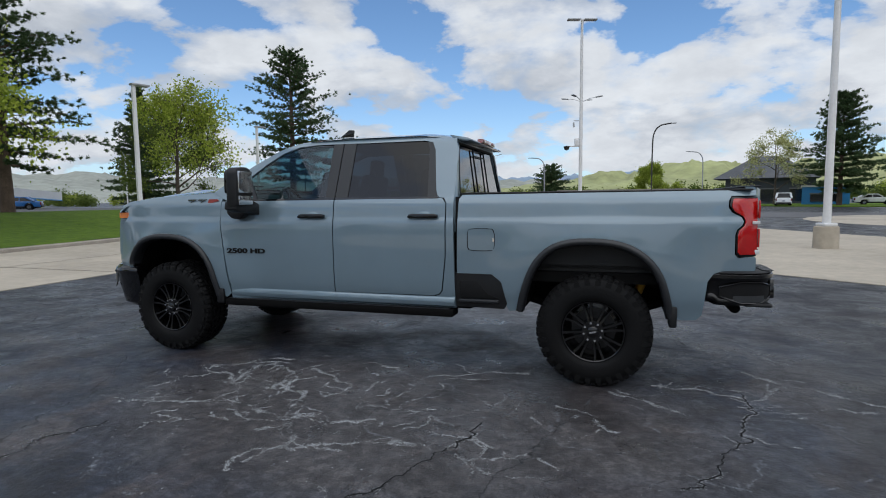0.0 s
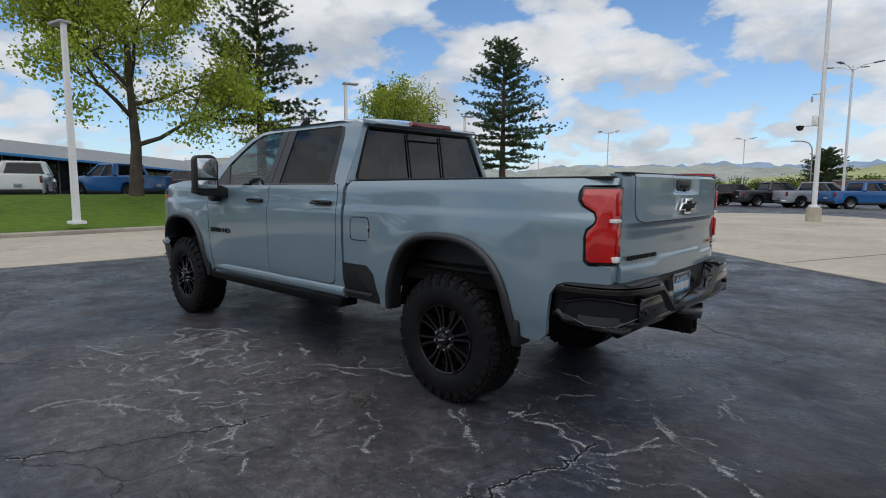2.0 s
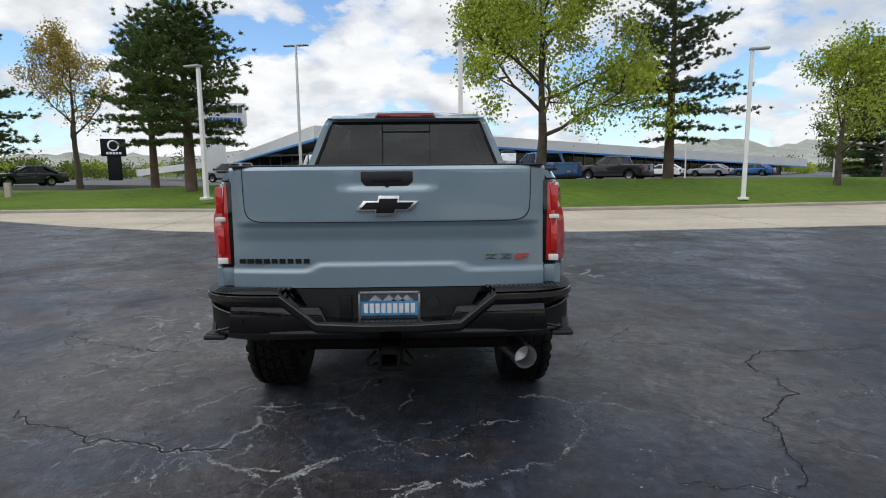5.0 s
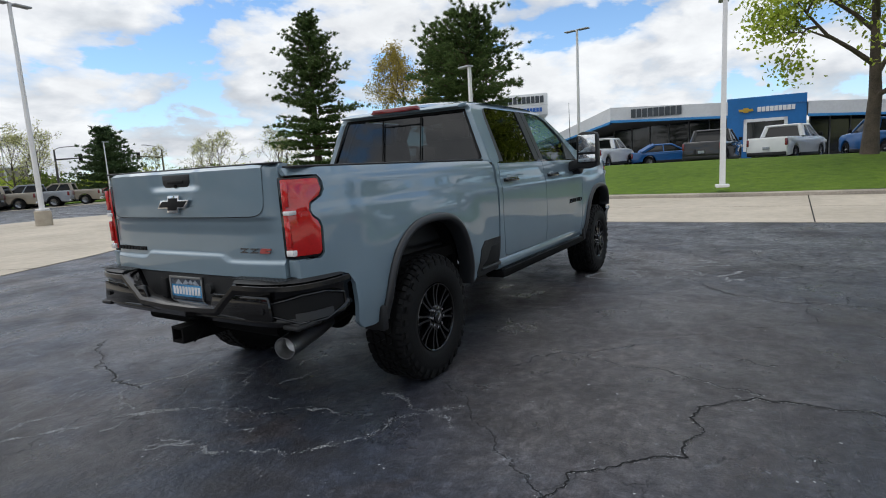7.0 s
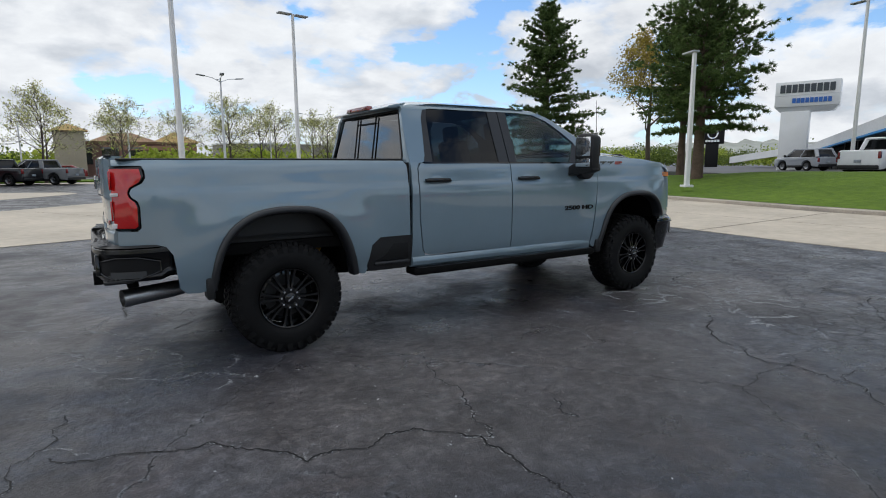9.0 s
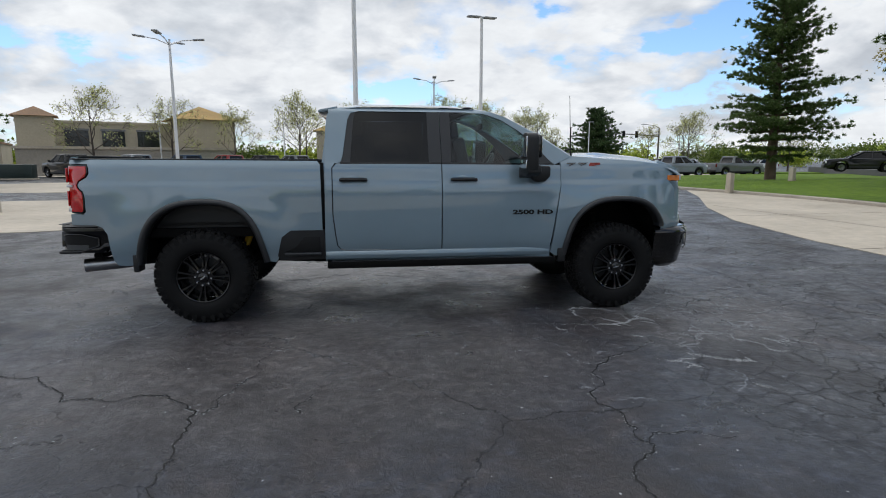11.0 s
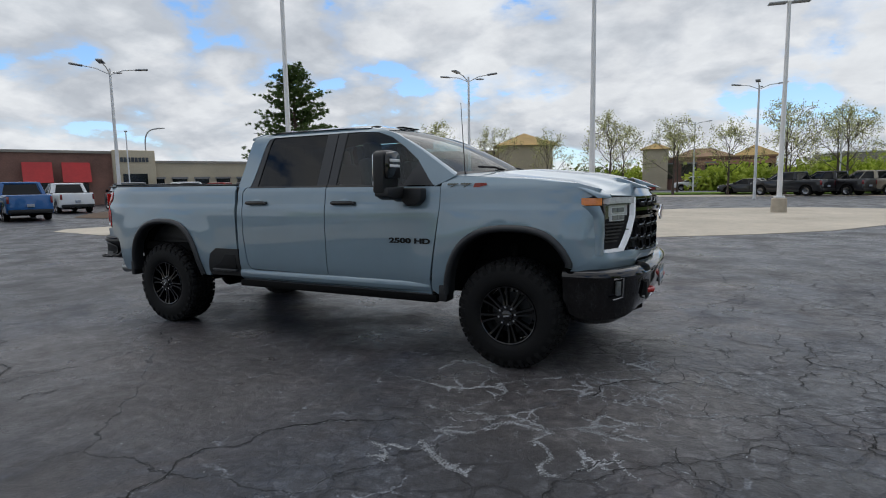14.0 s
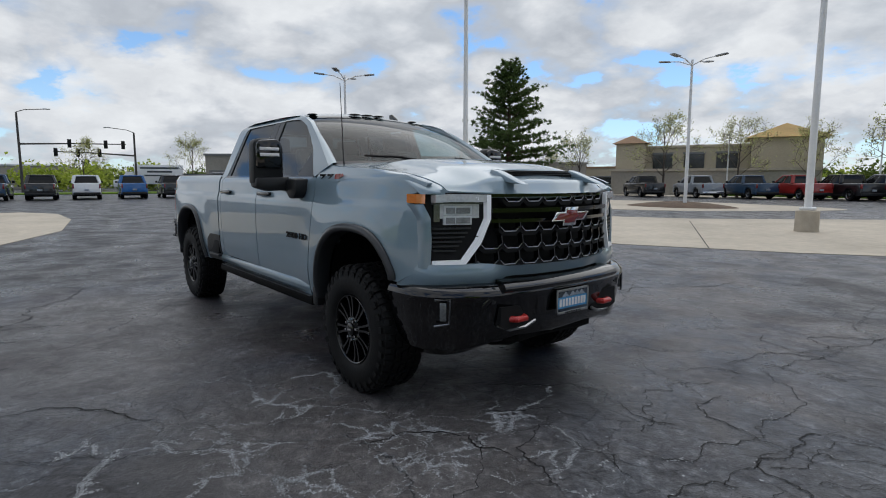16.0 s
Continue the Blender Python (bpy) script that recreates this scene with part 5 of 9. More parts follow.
for row, z in enumerate((1.318, 1.140, 1.038, 0.940)):
    n = 9
    for k in range(n):
        y = (k - (n - 1) / 2) * 0.136 + (0.020 if row % 2 else 0.0)
        if abs(y) > (0.53 if row < 2 else 0.60):
            continue
        lip = part("honeycomb_cell", cell_lip(y, z, 0.115), GAP, grille)
        part("honeycomb_edge", chevron(y, z, 0.100), DARKCHROME, lip)
        if row:
            ym, xm = y + 0.068, nose_x(y + 0.068)
            web = bmesh.new()
            add_rings(web, [[(xm + 0.014, ym + o - wd, zz), (xm + 0.012, ym + o + wd, zz), (xm + 0.05, ym + o + wd, zz), (xm + 0.05, ym + o - wd, zz)] for zz, o, wd in ((z + 0.022, 0.0, 0.008), (z + 0.050, 0.004, 0.005), (z + 0.082, 0.010, 0.007))])
            bmesh.ops.recalc_face_normals(web, faces=web.faces)
            part("honeycomb_web", web, BLACK_GLOSS, lip)


def emblem(m, parent, fill, s=1.0):
    """A plain slanted cross shape with a bright rim."""
    def cross(g):
        a, b, c, d = 0.165 * s, 0.06 * s, 0.028 * s, 0.058 * s
        sl = 0.035 * s
        pts = [(-a + sl, c), (-b + sl * 0.2, c), (-b + sl * 0.4, d), (b + sl * 0.4, d), (b + sl * 0.2, c), (a + sl * 0.4, c), (a - sl, -c), (b - sl * 0.2, -c), (b - sl * 0.4, -d), (-b - sl * 0.4, -d), (-b - sl * 0.2, -c), (-a - sl * 0.4, -c)]
        return [(x * (1 - g * 0.45), y * (1 - g)) for x, y in pts]
    rim = turned(prism(cross(0.0), 0, 0.016, "z", 0.003), m)
    base = part("emblem", rim, CHROME, parent, "slanted cross emblem with a bright rim")
    core = turned(prism(cross(0.30), 0.006, 0.0178, "z", 0.0015), m)
    part("emblem_fill", core, fill, base)
    return base


FACE_FRONT = Matrix(((0, 0, -1, 0), (-1, 0, 0, 0), (0, 1, 0, 0), (0, 0, 0, 1)))   # x across as seen from ahead, z to -x
FACE_REAR = Matrix(((0, 0, 1, 0), (1, 0, 0, 0), (0, 1, 0, 0), (0, 0, 0, 1)))
FACE_RIGHT = Matrix(((-1, 0, 0, 0), (0, 0, 1, 0), (0, 1, 0, 0), (0, 0, 0, 1)))    # seen from +y
FACE_LEFT = Matrix(((1, 0, 0, 0), (0, 0, -1, 0), (0, 1, 0, 0), (0, 0, 0, 1)))
emblem(Matrix.Translation((-5.062, 0, 1.222)) @ FACE_FRONT, grille, DARKRED, 1.0)

# headlamps
LAMPBOWL = surface("silvered_lamp_bowl", (0.62, 0.64, 0.67), 0.25, metal=0.35, vary=0.2, big=14, fine=60)
PLATE_LENS = surface("grey_projector_glass", (0.22, 0.225, 0.24), 0.08, vary=0.3, big=25, fine=90, coat=0.6)
for s in (1, -1):
    def nb(y, z, off):
        return (nose_x(y) + off, s * y, z)
    bm = bmesh.new()
    house = [(0.53, 1.366), (0.74, 1.376), (0.90, 1.372), (0.902, 1.315), (0.876, 1.24), (0.870, 1.10), (0.876, 0.940), (0.68, 0.938), (0.605, 1.06), (0.53, 1.22)]
    ring0 = [bm.verts.new(nb(y, z, 0.035)) for y, z in house]
    ring1 = [bm.verts.new(nb(y, z, 0.16)) for y, z in house]
    bm.faces.new(ring0)
    for i in range(len(house)):
        j = (i + 1) % len(house)
        bm.faces.new((ring0[i], ring0[j], ring1[j], ring1[i]))
    bmesh.ops.recalc_face_normals(bm, faces=bm.faces)
    lamp = part("headlamp", bm, GAP, truck, "headlamp with a bright running light blade")

    def strip(path, z_w, mat, nm, off=0.0, depth=0.05):
        b = bmesh.new()
        rings = []
        for y, z in path:
            rings.append([nb(y, z - z_w / 2, off), nb(y, z + z_w / 2, off), nb(y, z + z_w / 2, off + depth), nb(y, z - z_w / 2, off + depth)])
        add_rings(b, rings)
        bmesh.ops.recalc_face_normals(b, faces=b.faces)
        return part(nm, b, mat, lamp)
    strip([(0.605, 1.283), (0.68, 1.283), (0.74, 1.283), (0.825, 1.281)], 0.115, LAMPBOWL, "lamp_bowl", 0.033, 0.03)
    strip([(0.58, 1.340), (0.68, 1.343), (0.78, 1.344), (0.858, 1.340)], 0.044, LAMPBOWL, "running_light", -0.004)
    strip([(0.60, 1.311), (0.68, 1.314), (0.78, 1.315), (0.858, 1.311)], 0.010, SHADELENS, "running_light_rim", 0.010)
    b = bmesh.new()   # the marker wraps from the nose onto the fender
    way = [(nose_x(0.905) - 0.004, 0.903)] + [(x, side_y(x, 1.34) + 0.004) for x in (-4.69, -4.65, -4.60)]
    add_rings(b, [[(x, s * y, 1.312), (x, s * (y - 0.002), 1.366), (x + 0.03, s * (y - 0.03), 1.366), (x + 0.03, s * (y - 0.03), 1.312)] for x, y in way])
    bmesh.ops.recalc_face_normals(b, faces=b.faces)
    part("marker_lamp", b, AMBER, lamp)
    b = bmesh.new()   # the slanting blade and its foot
    blade = [(0.560, 1.362), (0.584, 1.362), (0.582, 1.222), (0.634, 1.094), (0.710, 0.978), (0.862, 0.976), (0.864, 0.954), (0.700, 0.953), (0.614, 1.076), (0.560, 1.218)]
    f0 = [b.verts.new(nb(y, z, -0.005)) for y, z in blade]
    f1 = [b.verts.new(nb(y, z, 0.028)) for y, z in blade]
    b.faces.new(f0)
    for i in range(len(blade)):
        j = (i + 1) % len(blade)
        b.faces.new((f0[i], f0[j], f1[j], f1[i]))
    bmesh.ops.recalc_face_normals(b, faces=b.faces)
    part("running_light_blade", b, RUNLIGHT, lamp, "bright white running light blade", 20)
    for zz in (1.270, 1.212):
        strip([(0.650, zz), (0.72, zz), (0.800, zz)], 0.052, DAYLIGHT, "projector_frame", 0.026, 0.03)
        strip([(0.662, zz), (0.70, zz), (0.735, zz)], 0.034, PLATE_LENS, "projector_lens", 0.020, 0.03)
        strip([(0.745, zz), (0.77, zz), (0.790, zz)], 0.034, PLATE_LENS, "projector_lens", 0.020, 0.03)
    strip([(0.82, 1.262), (0.835, 1.260), (0.852, 1.258)], 0.110, DARKCHROME, "side_reflector", 0.030, 0.03)
    for k in range(6):
        strip([(0.660 + 0.016 * (5 - k), 1.035 + k * 0.026), (0.77, 1.035 + k * 0.026), (0.862, 1.035 + k * 0.026)], 0.010, TRIM, "vent_slat", 0.018, 0.03)


for s in (1, -1):
    def brow_at(u, v):
        """Body strip from the lamp's top up to the fender's upper face."""
        o = crown_edge(0.79 + 0.21 * u, 1.0)
        low = Vector((min(nose_x(o.y) + 0.006, o.x - 0.003), o.y, 1.366))
        p = low + (o - low) * v
        return p + Vector((-0.010, 0.010, 0.0)) * math.sin(math.pi * v) * min(1.0, (o - low).length * 12)
    brow = grid_surface(brow_at, 16, 5)
    bmesh.ops.recalc_face_normals(brow, faces=brow.faces)
    def cheek(u, v):
        """Body panel between the lamp and the fender's front edge."""
        z = 0.935 + 0.372 * u
        yl = lerp([(0.965, 0.872), (1.10, 0.868), (1.23, 0.872), (1.30, 0.900), (1.39, 0.905)], z)
        xf = lerp([(0.96, -4.73), (1.10, -4.725), (1.23, -4.71), (1.285, -4.66), (1.31, -4.625), (1.375, -4.61)], z) + 0.03
        a, b2 = Vector((nose_x(yl) + 0.016, yl, z)), Vector((xf, side_y(xf, z) - 0.002, z))
        p = a + (b2 - a) * v
        return p + Vector((-0.018, 0.018, 0)) * math.sin(math.pi * v)
    ck = grid_surface(cheek, 14, 6)
    bmesh.ops.recalc_face_normals(ck, faces=ck.faces)
    part("fender_cheek", ck if s > 0 else flipped(ck), BODY, truck)
    part("lamp_brow", brow if s > 0 else flipped(brow), BODY, truck)


# bumpers
def sweep(path, profile, s=1):
    """A profile of (outward, height) along a plan line."""
    rings = []
    for i, p in enumerate(path):
        a, b = Vector(path[max(i - 1, 0)]), Vector(path[min(i + 1, len(path) - 1)])
        d = (b - a).normalized()
        out = Vector((d.y, -d.x)) * s
        rings.append([(p[0] + out.x * o, p[1] + out.y * o, z) for o, z in profile])
    bm = bmesh.new()
    add_rings(bm, rings)
    bmesh.ops.recalc_face_normals(bm, faces=bm.faces)
    return bm


fb_line = [(-4.47, 0.957), (-4.60, 0.957), (-4.73, 0.938), (-4.825, 0.878), (-4.915, 0.775), (-4.98, 0.655), (-5.015, 0.5), (-5.04, 0.3), (-5.05, 0.0)]
fb_line = rounded(fb_line + [(x, -y) for x, y in fb_line[-2::-1]], 1)
fb = sweep(fb_line, [(-0.04, 0.835), (-0.01, 0.832), (0.026, 0.800), (0.034, 0.775), (0.012, 0.735), (0.0, 0.62), (-0.04, 0.50), (-0.10, 0.455), (-0.16, 0.455), (-0.16, 0.835)], 1)
for v in fb.verts:
    if v.co.z < 0.56 and abs(v.co.y) > 0.5:
        v.co.z -= 0.06 * ease(0.5, 0.8, abs(v.co.y)) * ease(-4.45, -4.6, v.co.x)
front_bumper = part("front_bumper", fb, BLACK_GLOSS, truck, "gloss black front bumper")
part("bumper_step", sweep([p for p in fb_line if abs(p[1]) < 0.56], [(-0.06, 0.856), (0.0, 0.854), (0.040, 0.832), (0.050, 0.812), (0.044, 0.795), (0.0, 0.765), (-0.06, 0.765)], 1), BLACK_GLOSS, front_bumper)
# black sheet behind the slot, standing for the shadow gap under the fascia
part("intake_shade", nose_band(0.825, 0.905, -0.60, 0.60, 0.05, 0.05), GAP, front_bumper)
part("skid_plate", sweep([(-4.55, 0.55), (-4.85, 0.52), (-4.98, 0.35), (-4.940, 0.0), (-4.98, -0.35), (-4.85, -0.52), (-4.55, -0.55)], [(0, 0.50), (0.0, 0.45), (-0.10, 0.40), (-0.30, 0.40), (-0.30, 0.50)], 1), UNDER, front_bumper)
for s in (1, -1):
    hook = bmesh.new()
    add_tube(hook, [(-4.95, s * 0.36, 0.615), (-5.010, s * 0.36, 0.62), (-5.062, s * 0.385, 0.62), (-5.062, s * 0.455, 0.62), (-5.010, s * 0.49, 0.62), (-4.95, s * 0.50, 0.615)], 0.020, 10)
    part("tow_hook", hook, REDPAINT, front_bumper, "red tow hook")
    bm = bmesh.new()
    # dark slab on the bumper face, painted for the shade behind the hook
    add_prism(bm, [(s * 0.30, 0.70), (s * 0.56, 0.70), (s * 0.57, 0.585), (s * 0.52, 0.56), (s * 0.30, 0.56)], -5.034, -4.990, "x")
    part("recess_shade", bm, GAP, front_bumper)
    part("bumper_fin", tube([(-4.955, s * 0.565, 0.815), (-4.980, s * 0.585, 0.800), (-4.978, s * 0.62, 0.755), (-4.952, s * 0.66, 0.685), (-4.925, s * 0.69, 0.61)], [0.014, 0.034, 0.036, 0.026, 0.010], 16), BLACK_GLOSS, front_bumper)
    part("hook_trim", tube([(-5.012, s * 0.57, 0.590), (-5.020, s * 0.48, 0.552), (-5.035, s * 0.36, 0.555), (-5.045, s * 0.28, 0.588)], 0.010, 6), STEEL, front_bumper)
    bm = box((-0.012, -0.02, -0.055), (0.012, 0.02, 0.055), 0.006, m=pose(-4.865, s * 0.865, 0.69, 0, 0, -s * 45))
    fog = part("fog_lamp", bm, SHADELENS, front_bumper, "narrow upright fog lamp")
    part("fog_trim", tube([(-4.84, s * 0.91, 0.76), (-4.90, s * 0.84, 0.765), (-4.895, s * 0.845, 0.62), (-4.835, s * 0.91, 0.605)], 0.008, 6), DARKCHROME, fog)
    bm = bmesh.new()
    bmesh.ops.create_cone(bm, segments=16, radius1=0.018, radius2=0.018, depth=0.012, cap_ends=True, matrix=pose(-5.005, s * 0.60, 0.74, 0, 90, 0))
    part("parking_sensor", bm, PLASTIC, front_bumper)


def bars(text_w, n, h, m, mat, parent, name, gap=0.22, depth=0.006, label=""):
    """A row of plain blocks in place of a word."""
    w = text_w / n
    bm = bmesh.new()
    for k in range(n):
        x = -text_w / 2 + w * (k + 0.5)
        add_box(bm, (x - w * (1 - gap) / 2, -h / 2, 0), (x + w * (1 - gap) / 2, h / 2, depth), 0.0008, seg=1)
    return part(name, turned(bm, m), mat, parent, label)


def dealer_plate(m, parent):
    plate = part("licence_plate", turned(box((-0.152, -0.076, 0), (0.152, 0.076, 0.006), 0.004), m), PLATE_DARK, parent, "dealer plate with a blue band in a silver frame")
    fr = bmesh.new()
    for lo, hi in (((-0.158, 0.066, 0), (0.158, 0.080, 0.012)), ((-0.158, -0.080, 0), (0.158, -0.064, 0.012)), ((-0.158, -0.08, 0), (-0.147, 0.08, 0.012)), ((0.147, -0.08, 0), (0.158, 0.08, 0.012))):
        add_box(fr, lo, hi, 0.002)
    part("plate_frame", turned(fr, m), STEEL, plate)
    part("plate_band", turned(box((-0.146, -0.045, 0.006), (0.146, 0.028, 0.0075)), m), PLATE_BLUE, plate)
    bars(0.27, 9, 0.050, m @ pose(0, -0.008, 0.0075), WHITELENS, plate, "plate_lettering", 0.28, 0.002)
    bars(0.16, 9, 0.011, m @ pose(0, -0.072, 0.012), GAP, plate, "plate_lettering", 0.3, 0.001)
    bm = bmesh.new()
    for x in (-0.07, 0.0, 0.045, 0.09):
        add_prism(bm, [(x - 0.035, 0.03), (x + 0.035, 0.03), (x, 0.062)], 0.0062, 0.0072, "z")
    part("plate_picture", turned(bm, m), PLATE_GREY, plate)
    return plate


PLATE_DARK = surface("plate_dark", (0.03, 0.04, 0.06), 0.3, vary=0.3, big=15, fine=80)
PLATE_BLUE = surface("plate_blue", (0.06, 0.25, 0.48), 0.3, vary=0.25, big=12, fine=60)
PLATE_GREY = surface("plate_grey", (0.28, 0.31, 0.35), 0.4, vary=0.3, big=25, fine=90)
dealer_plate(Matrix.Translation((-5.078, -0.03, 0.68)) @ FACE_FRONT, front_bumper)

# tailgate
def gate_x(y, z):
    """Pressed face: plain lower lip with a raised middle, a hollow band, and the upper panel."""
    a = abs(y)
    edge = 1.010 + 0.034 * ease(0.42, 0.34, a)
    lip = 1.196 - 0.013 * ease(edge - 0.006, edge + 0.016, z)
    upper = 0.012 * ease(1.16, 1.24, z) + 0.014 * ease(1.236, 1.266, z)
    return lip + upper * ease(0.79, 0.70, a) - 0.05 * (a / 0.8) ** 4 - 0.02 * ease(1.522, 1.54, z)


gate_bm = grid_surface(lambda u, v: (gate_x(-0.80 + 1.6 * u, 0.93 + 0.61 * v), -0.80 + 1.6 * u, 0.93 + 0.61 * v), 64, 72)
for v in gate_bm.verts:      # dish for the handle
    v.co.x -= 0.022 * ease(0.25, 0.16, abs(v.co.y)) * ease(1.415, 1.45, v.co.z)
bmesh.ops.recalc_face_normals(gate_bm, faces=gate_bm.faces)
if sum(f.normal.x for f in gate_bm.faces) < 0:
    bmesh.ops.reverse_faces(gate_bm, faces=gate_bm.faces)
thicken(gate_bm, (-0.06, 0, 0))
gate = part("tailgate", gate_bm, BODY, truck, "closed grey-blue tailgate with pressed panels")
part("tailgate_cap", prism([(-0.79, 1.538), (-0.79, 1.549), (0.79, 1.549), (0.79, 1.538)], 1.08, 1.165, "x", 0.005), PLASTIC, gate)
seam = bmesh.new()
line = rounded([(-0.722, 1.535), (-0.720, 1.36), (-0.712, 1.30), (-0.67, 1.268), (-0.56, 1.264), (0.56, 1.264), (0.67, 1.268), (0.712, 1.30), (0.720, 1.36), (0.722, 1.535)], 2)
add_rings(seam, [[(gate_x(y, z) + 0.002, y - 0.0018, z - 0.0018), (gate_x(y, z) + 0.003, y + 0.0018, z - 0.0018), (gate_x(y, z) + 0.003, y + 0.0018, z + 0.0018), (gate_x(y, z) + 0.002, y - 0.0018, z + 0.0018)] for y, z in dense(line, 0.05)])
bmesh.ops.recalc_face_normals(seam, faces=seam.faces)
part("tailgate_seam", seam, GAP, gate)
hd = part("tailgate_handle", prism([(-0.13, 1.515), (0.13, 1.515), (0.13, 1.465), (0.105, 1.438), (-0.105, 1.438), (-0.13, 1.465)], 1.170, 1.192, "x", 0.006), PLASTIC, gate, "black recessed tailgate handle")
part("handle_grip", box((1.185, -0.075, 1.462), (1.198, 0.075, 1.482), 0.006), GAP, hd)
bm = bmesh.new()
bmesh.ops.create_cone(bm, segments=14, radius1=0.011, radius2=0.011, depth=0.012, cap_ends=True, matrix=pose(1.192, 0, 1.447, 0, 90, 0))
part("rear_camera", bm, BLACK_GLOSS, hd)
emblem(Matrix.Translation((gate_x(0, 1.345) + 0.003, 0, 1.345)) @ FACE_REAR, gate, GAP, 0.88)
bars(0.37, 9, 0.024, Matrix.Translation((gate_x(0.575, 1.08) - 0.004, -0.58, 1.066)) @ FACE_REAR @ pose(0, 0, 0, 0, -3.2, 0), GAP, gate, "gate_lettering", 0.26, 0.010, "row of black raised letter blocks")


BADGERED = surface("dull_red_badge", (0.34, 0.06, 0.05), 0.3, vary=0.12, big=6, fine=60, coat=0.5)


def slant(m, parent):
    """A slanted two-tone trim badge of plain bars."""
    bm = bmesh.new()
    for x0 in (-0.105, -0.035):
        add_prism(bm, [(x0, -0.014), (x0 + 0.055, -0.014), (x0 + 0.065, -0.008), (x0 + 0.03, -0.004), (x0 + 0.072, 0.014), (x0 + 0.012, 0.014), (x0 + 0.008, 0.007), (x0 + 0.04, 0.005)], 0, 0.006, "z")
    b = part("trim_badge", turned(bm, m), DARKCHROME, parent, "slanted silver and red trim badge")
    bm = bmesh.new()
    add_prism(bm, [(0.038, -0.014), (0.10, -0.014), (0.105, -0.006), (0.07, -0.003), (0.112, 0.004), (0.108, 0.014), (0.05, 0.014), (0.045, 0.007)], 0, 0.0065, "z")
    part("trim_badge_red", turned(bm, m), BADGERED, b)


slant(Matrix.Translation((gate_x(0.615, 1.09) - 0.001, 0.60, 1.078)) @ FACE_REAR @ pose(0, 0, 0, 0, 3.5, 0) @ Matrix.Diagonal((1.10, 0.95, 1.2, 1)), gate)
slant(Matrix.Translation((-3.66, side_y(-3.66, 1.47) - 0.002, 1.468)) @ FACE_RIGHT @ Matrix.Diagonal((1.7, 1.8, 1.2, 1)), truck)
slant(Matrix.Translation((-3.66, -side_y(-3.66, 1.47) + 0.002, 1.468)) @ FACE_LEFT @ Matrix.Diagonal((1.7, 1.8, 1.2, 1)), truck)


def lettering(text, size, m, mat, parent, name, width=None, side=1):
    cu = bpy.data.curves.new(name, "FONT")
    cu.body, cu.size, cu.extrude, cu.align_x, cu.align_y = text, size, 0.003, "CENTER", "CENTER"
    cu.offset = 0.0022
    tmp = new(name, cu)
    me = bpy.data.meshes.new_from_object(tmp.evaluated_get(bpy.context.evaluated_depsgraph_get()))
    bpy.data.objects.remove(tmp)
    xs = [v.co.x for v in me.vertices]
    k = width / (max(xs) - min(xs)) if width else 1
    me.transform(m @ Matrix.Diagonal((k, 1, 1, 1)))
    for v in me.vertices:      # the letters lie on the curved door
        v.co.y = side * (side_y(v.co.x, v.co.z) + 0.0045) + v.co.y
    if m.determinant() < 0:
        me.flip_normals()
    me.materials.clear()
    ob = new(name, finish(me, mat, 0))
    ob.parent = parent
    return ob


lettering("2500 HD", 0.060, Matrix.Translation((-3.147, 0, 1.007)) @ FACE_RIGHT, GAP, fd, "door_lettering", 0.41, 1)
lettering("2500 HD", 0.060, Matrix.Translation((-3.147, 0, 1.007)) @ FACE_LEFT, GAP, fd2, "door_lettering", 0.41, -1)

# tail lamps that wrap round the corner
for s in (1, -1):
    side = [(0.957, 1.462), (0.947, 1.40), (0.965, 1.365), (1.030, 1.328), (1.046, 1.29), (1.036, 1.258), (1.000, 1.225), (0.990, 1.19), (0.993, 1.058), (1.012, 1.040), (1.13, 1.040), (1.135, 1.462)]

    def lamp_block(grow, push, y_in):
        cx, cz = 1.06, 1.25
        pts = [(cx + (x - cx) * (1 + grow * 0.5), cz + (z - cz) * (1 + grow * 0.25)) for x, z in side]
        bm = bmesh.new()
        a = [bm.verts.new((x, y_in, z)) for x, z in pts]
        b = [bm.verts.new((x, side_y(min(x, 1.08), z) + push - 0.05 * ease(1.06, 1.135, x), z)) for x, z in pts]
        bm.faces.new(a)
        bm.faces.new(b[::-1])
        for i in range(len(pts)):
            j = (i + 1) % len(pts)
            bm.faces.new((a[j], a[i], b[i], b[j]))
        bmesh.ops.recalc_face_normals(bm, faces=bm.faces)
        bmesh.ops.bevel(bm, geom=bm.edges[:], offset=0.008, segments=2, affect="EDGES", profile=0.5)
        return bm
    def sided(b):
        return b if s > 0 else flipped(b)
    rim_l = part("tail_lamp", sided(lamp_block(0.12, 0.002, 0.79)), BLACK_GLOSS, truck, "tall red tail lamp in a black surround")
    red = lamp_block(-0.13, 0.008, 0.812)
    for v in red.verts:
        v.co.x += 0.012 if v.co.x > 1.1 else 0
    part("red_lens", sided(red), REDLENS, rim_l, "red lens with stacked blocks")
    for z0, z1 in ((1.268, 1.290), (1.050, 1.082)):
        b = box((1.10, 0.825, z0), (1.1505, 0.876, z1), 0.004)
        part("reverse_light", sided(b), WHITELENS, rim_l, "clear reversing light")
    for z0, z1 in ((1.31, 1.44), (1.10, 1.235)):
        b = box((1.14, 0.834, z0), (1.1515, 0.868, z1), 0.004)
        part("lens_block", sided(b), REDLENS, rim_l)

# rear bumper
rb_line = [(0.765, 0.90), (0.79, 0.945), (0.86, 0.958), (0.95, 0.960), (1.05, 0.950), (1.14, 0.922), (1.20, 0.875), (1.24, 0.80), (1.265, 0.70), (1.275, 0.48), (1.275, 0.0)]
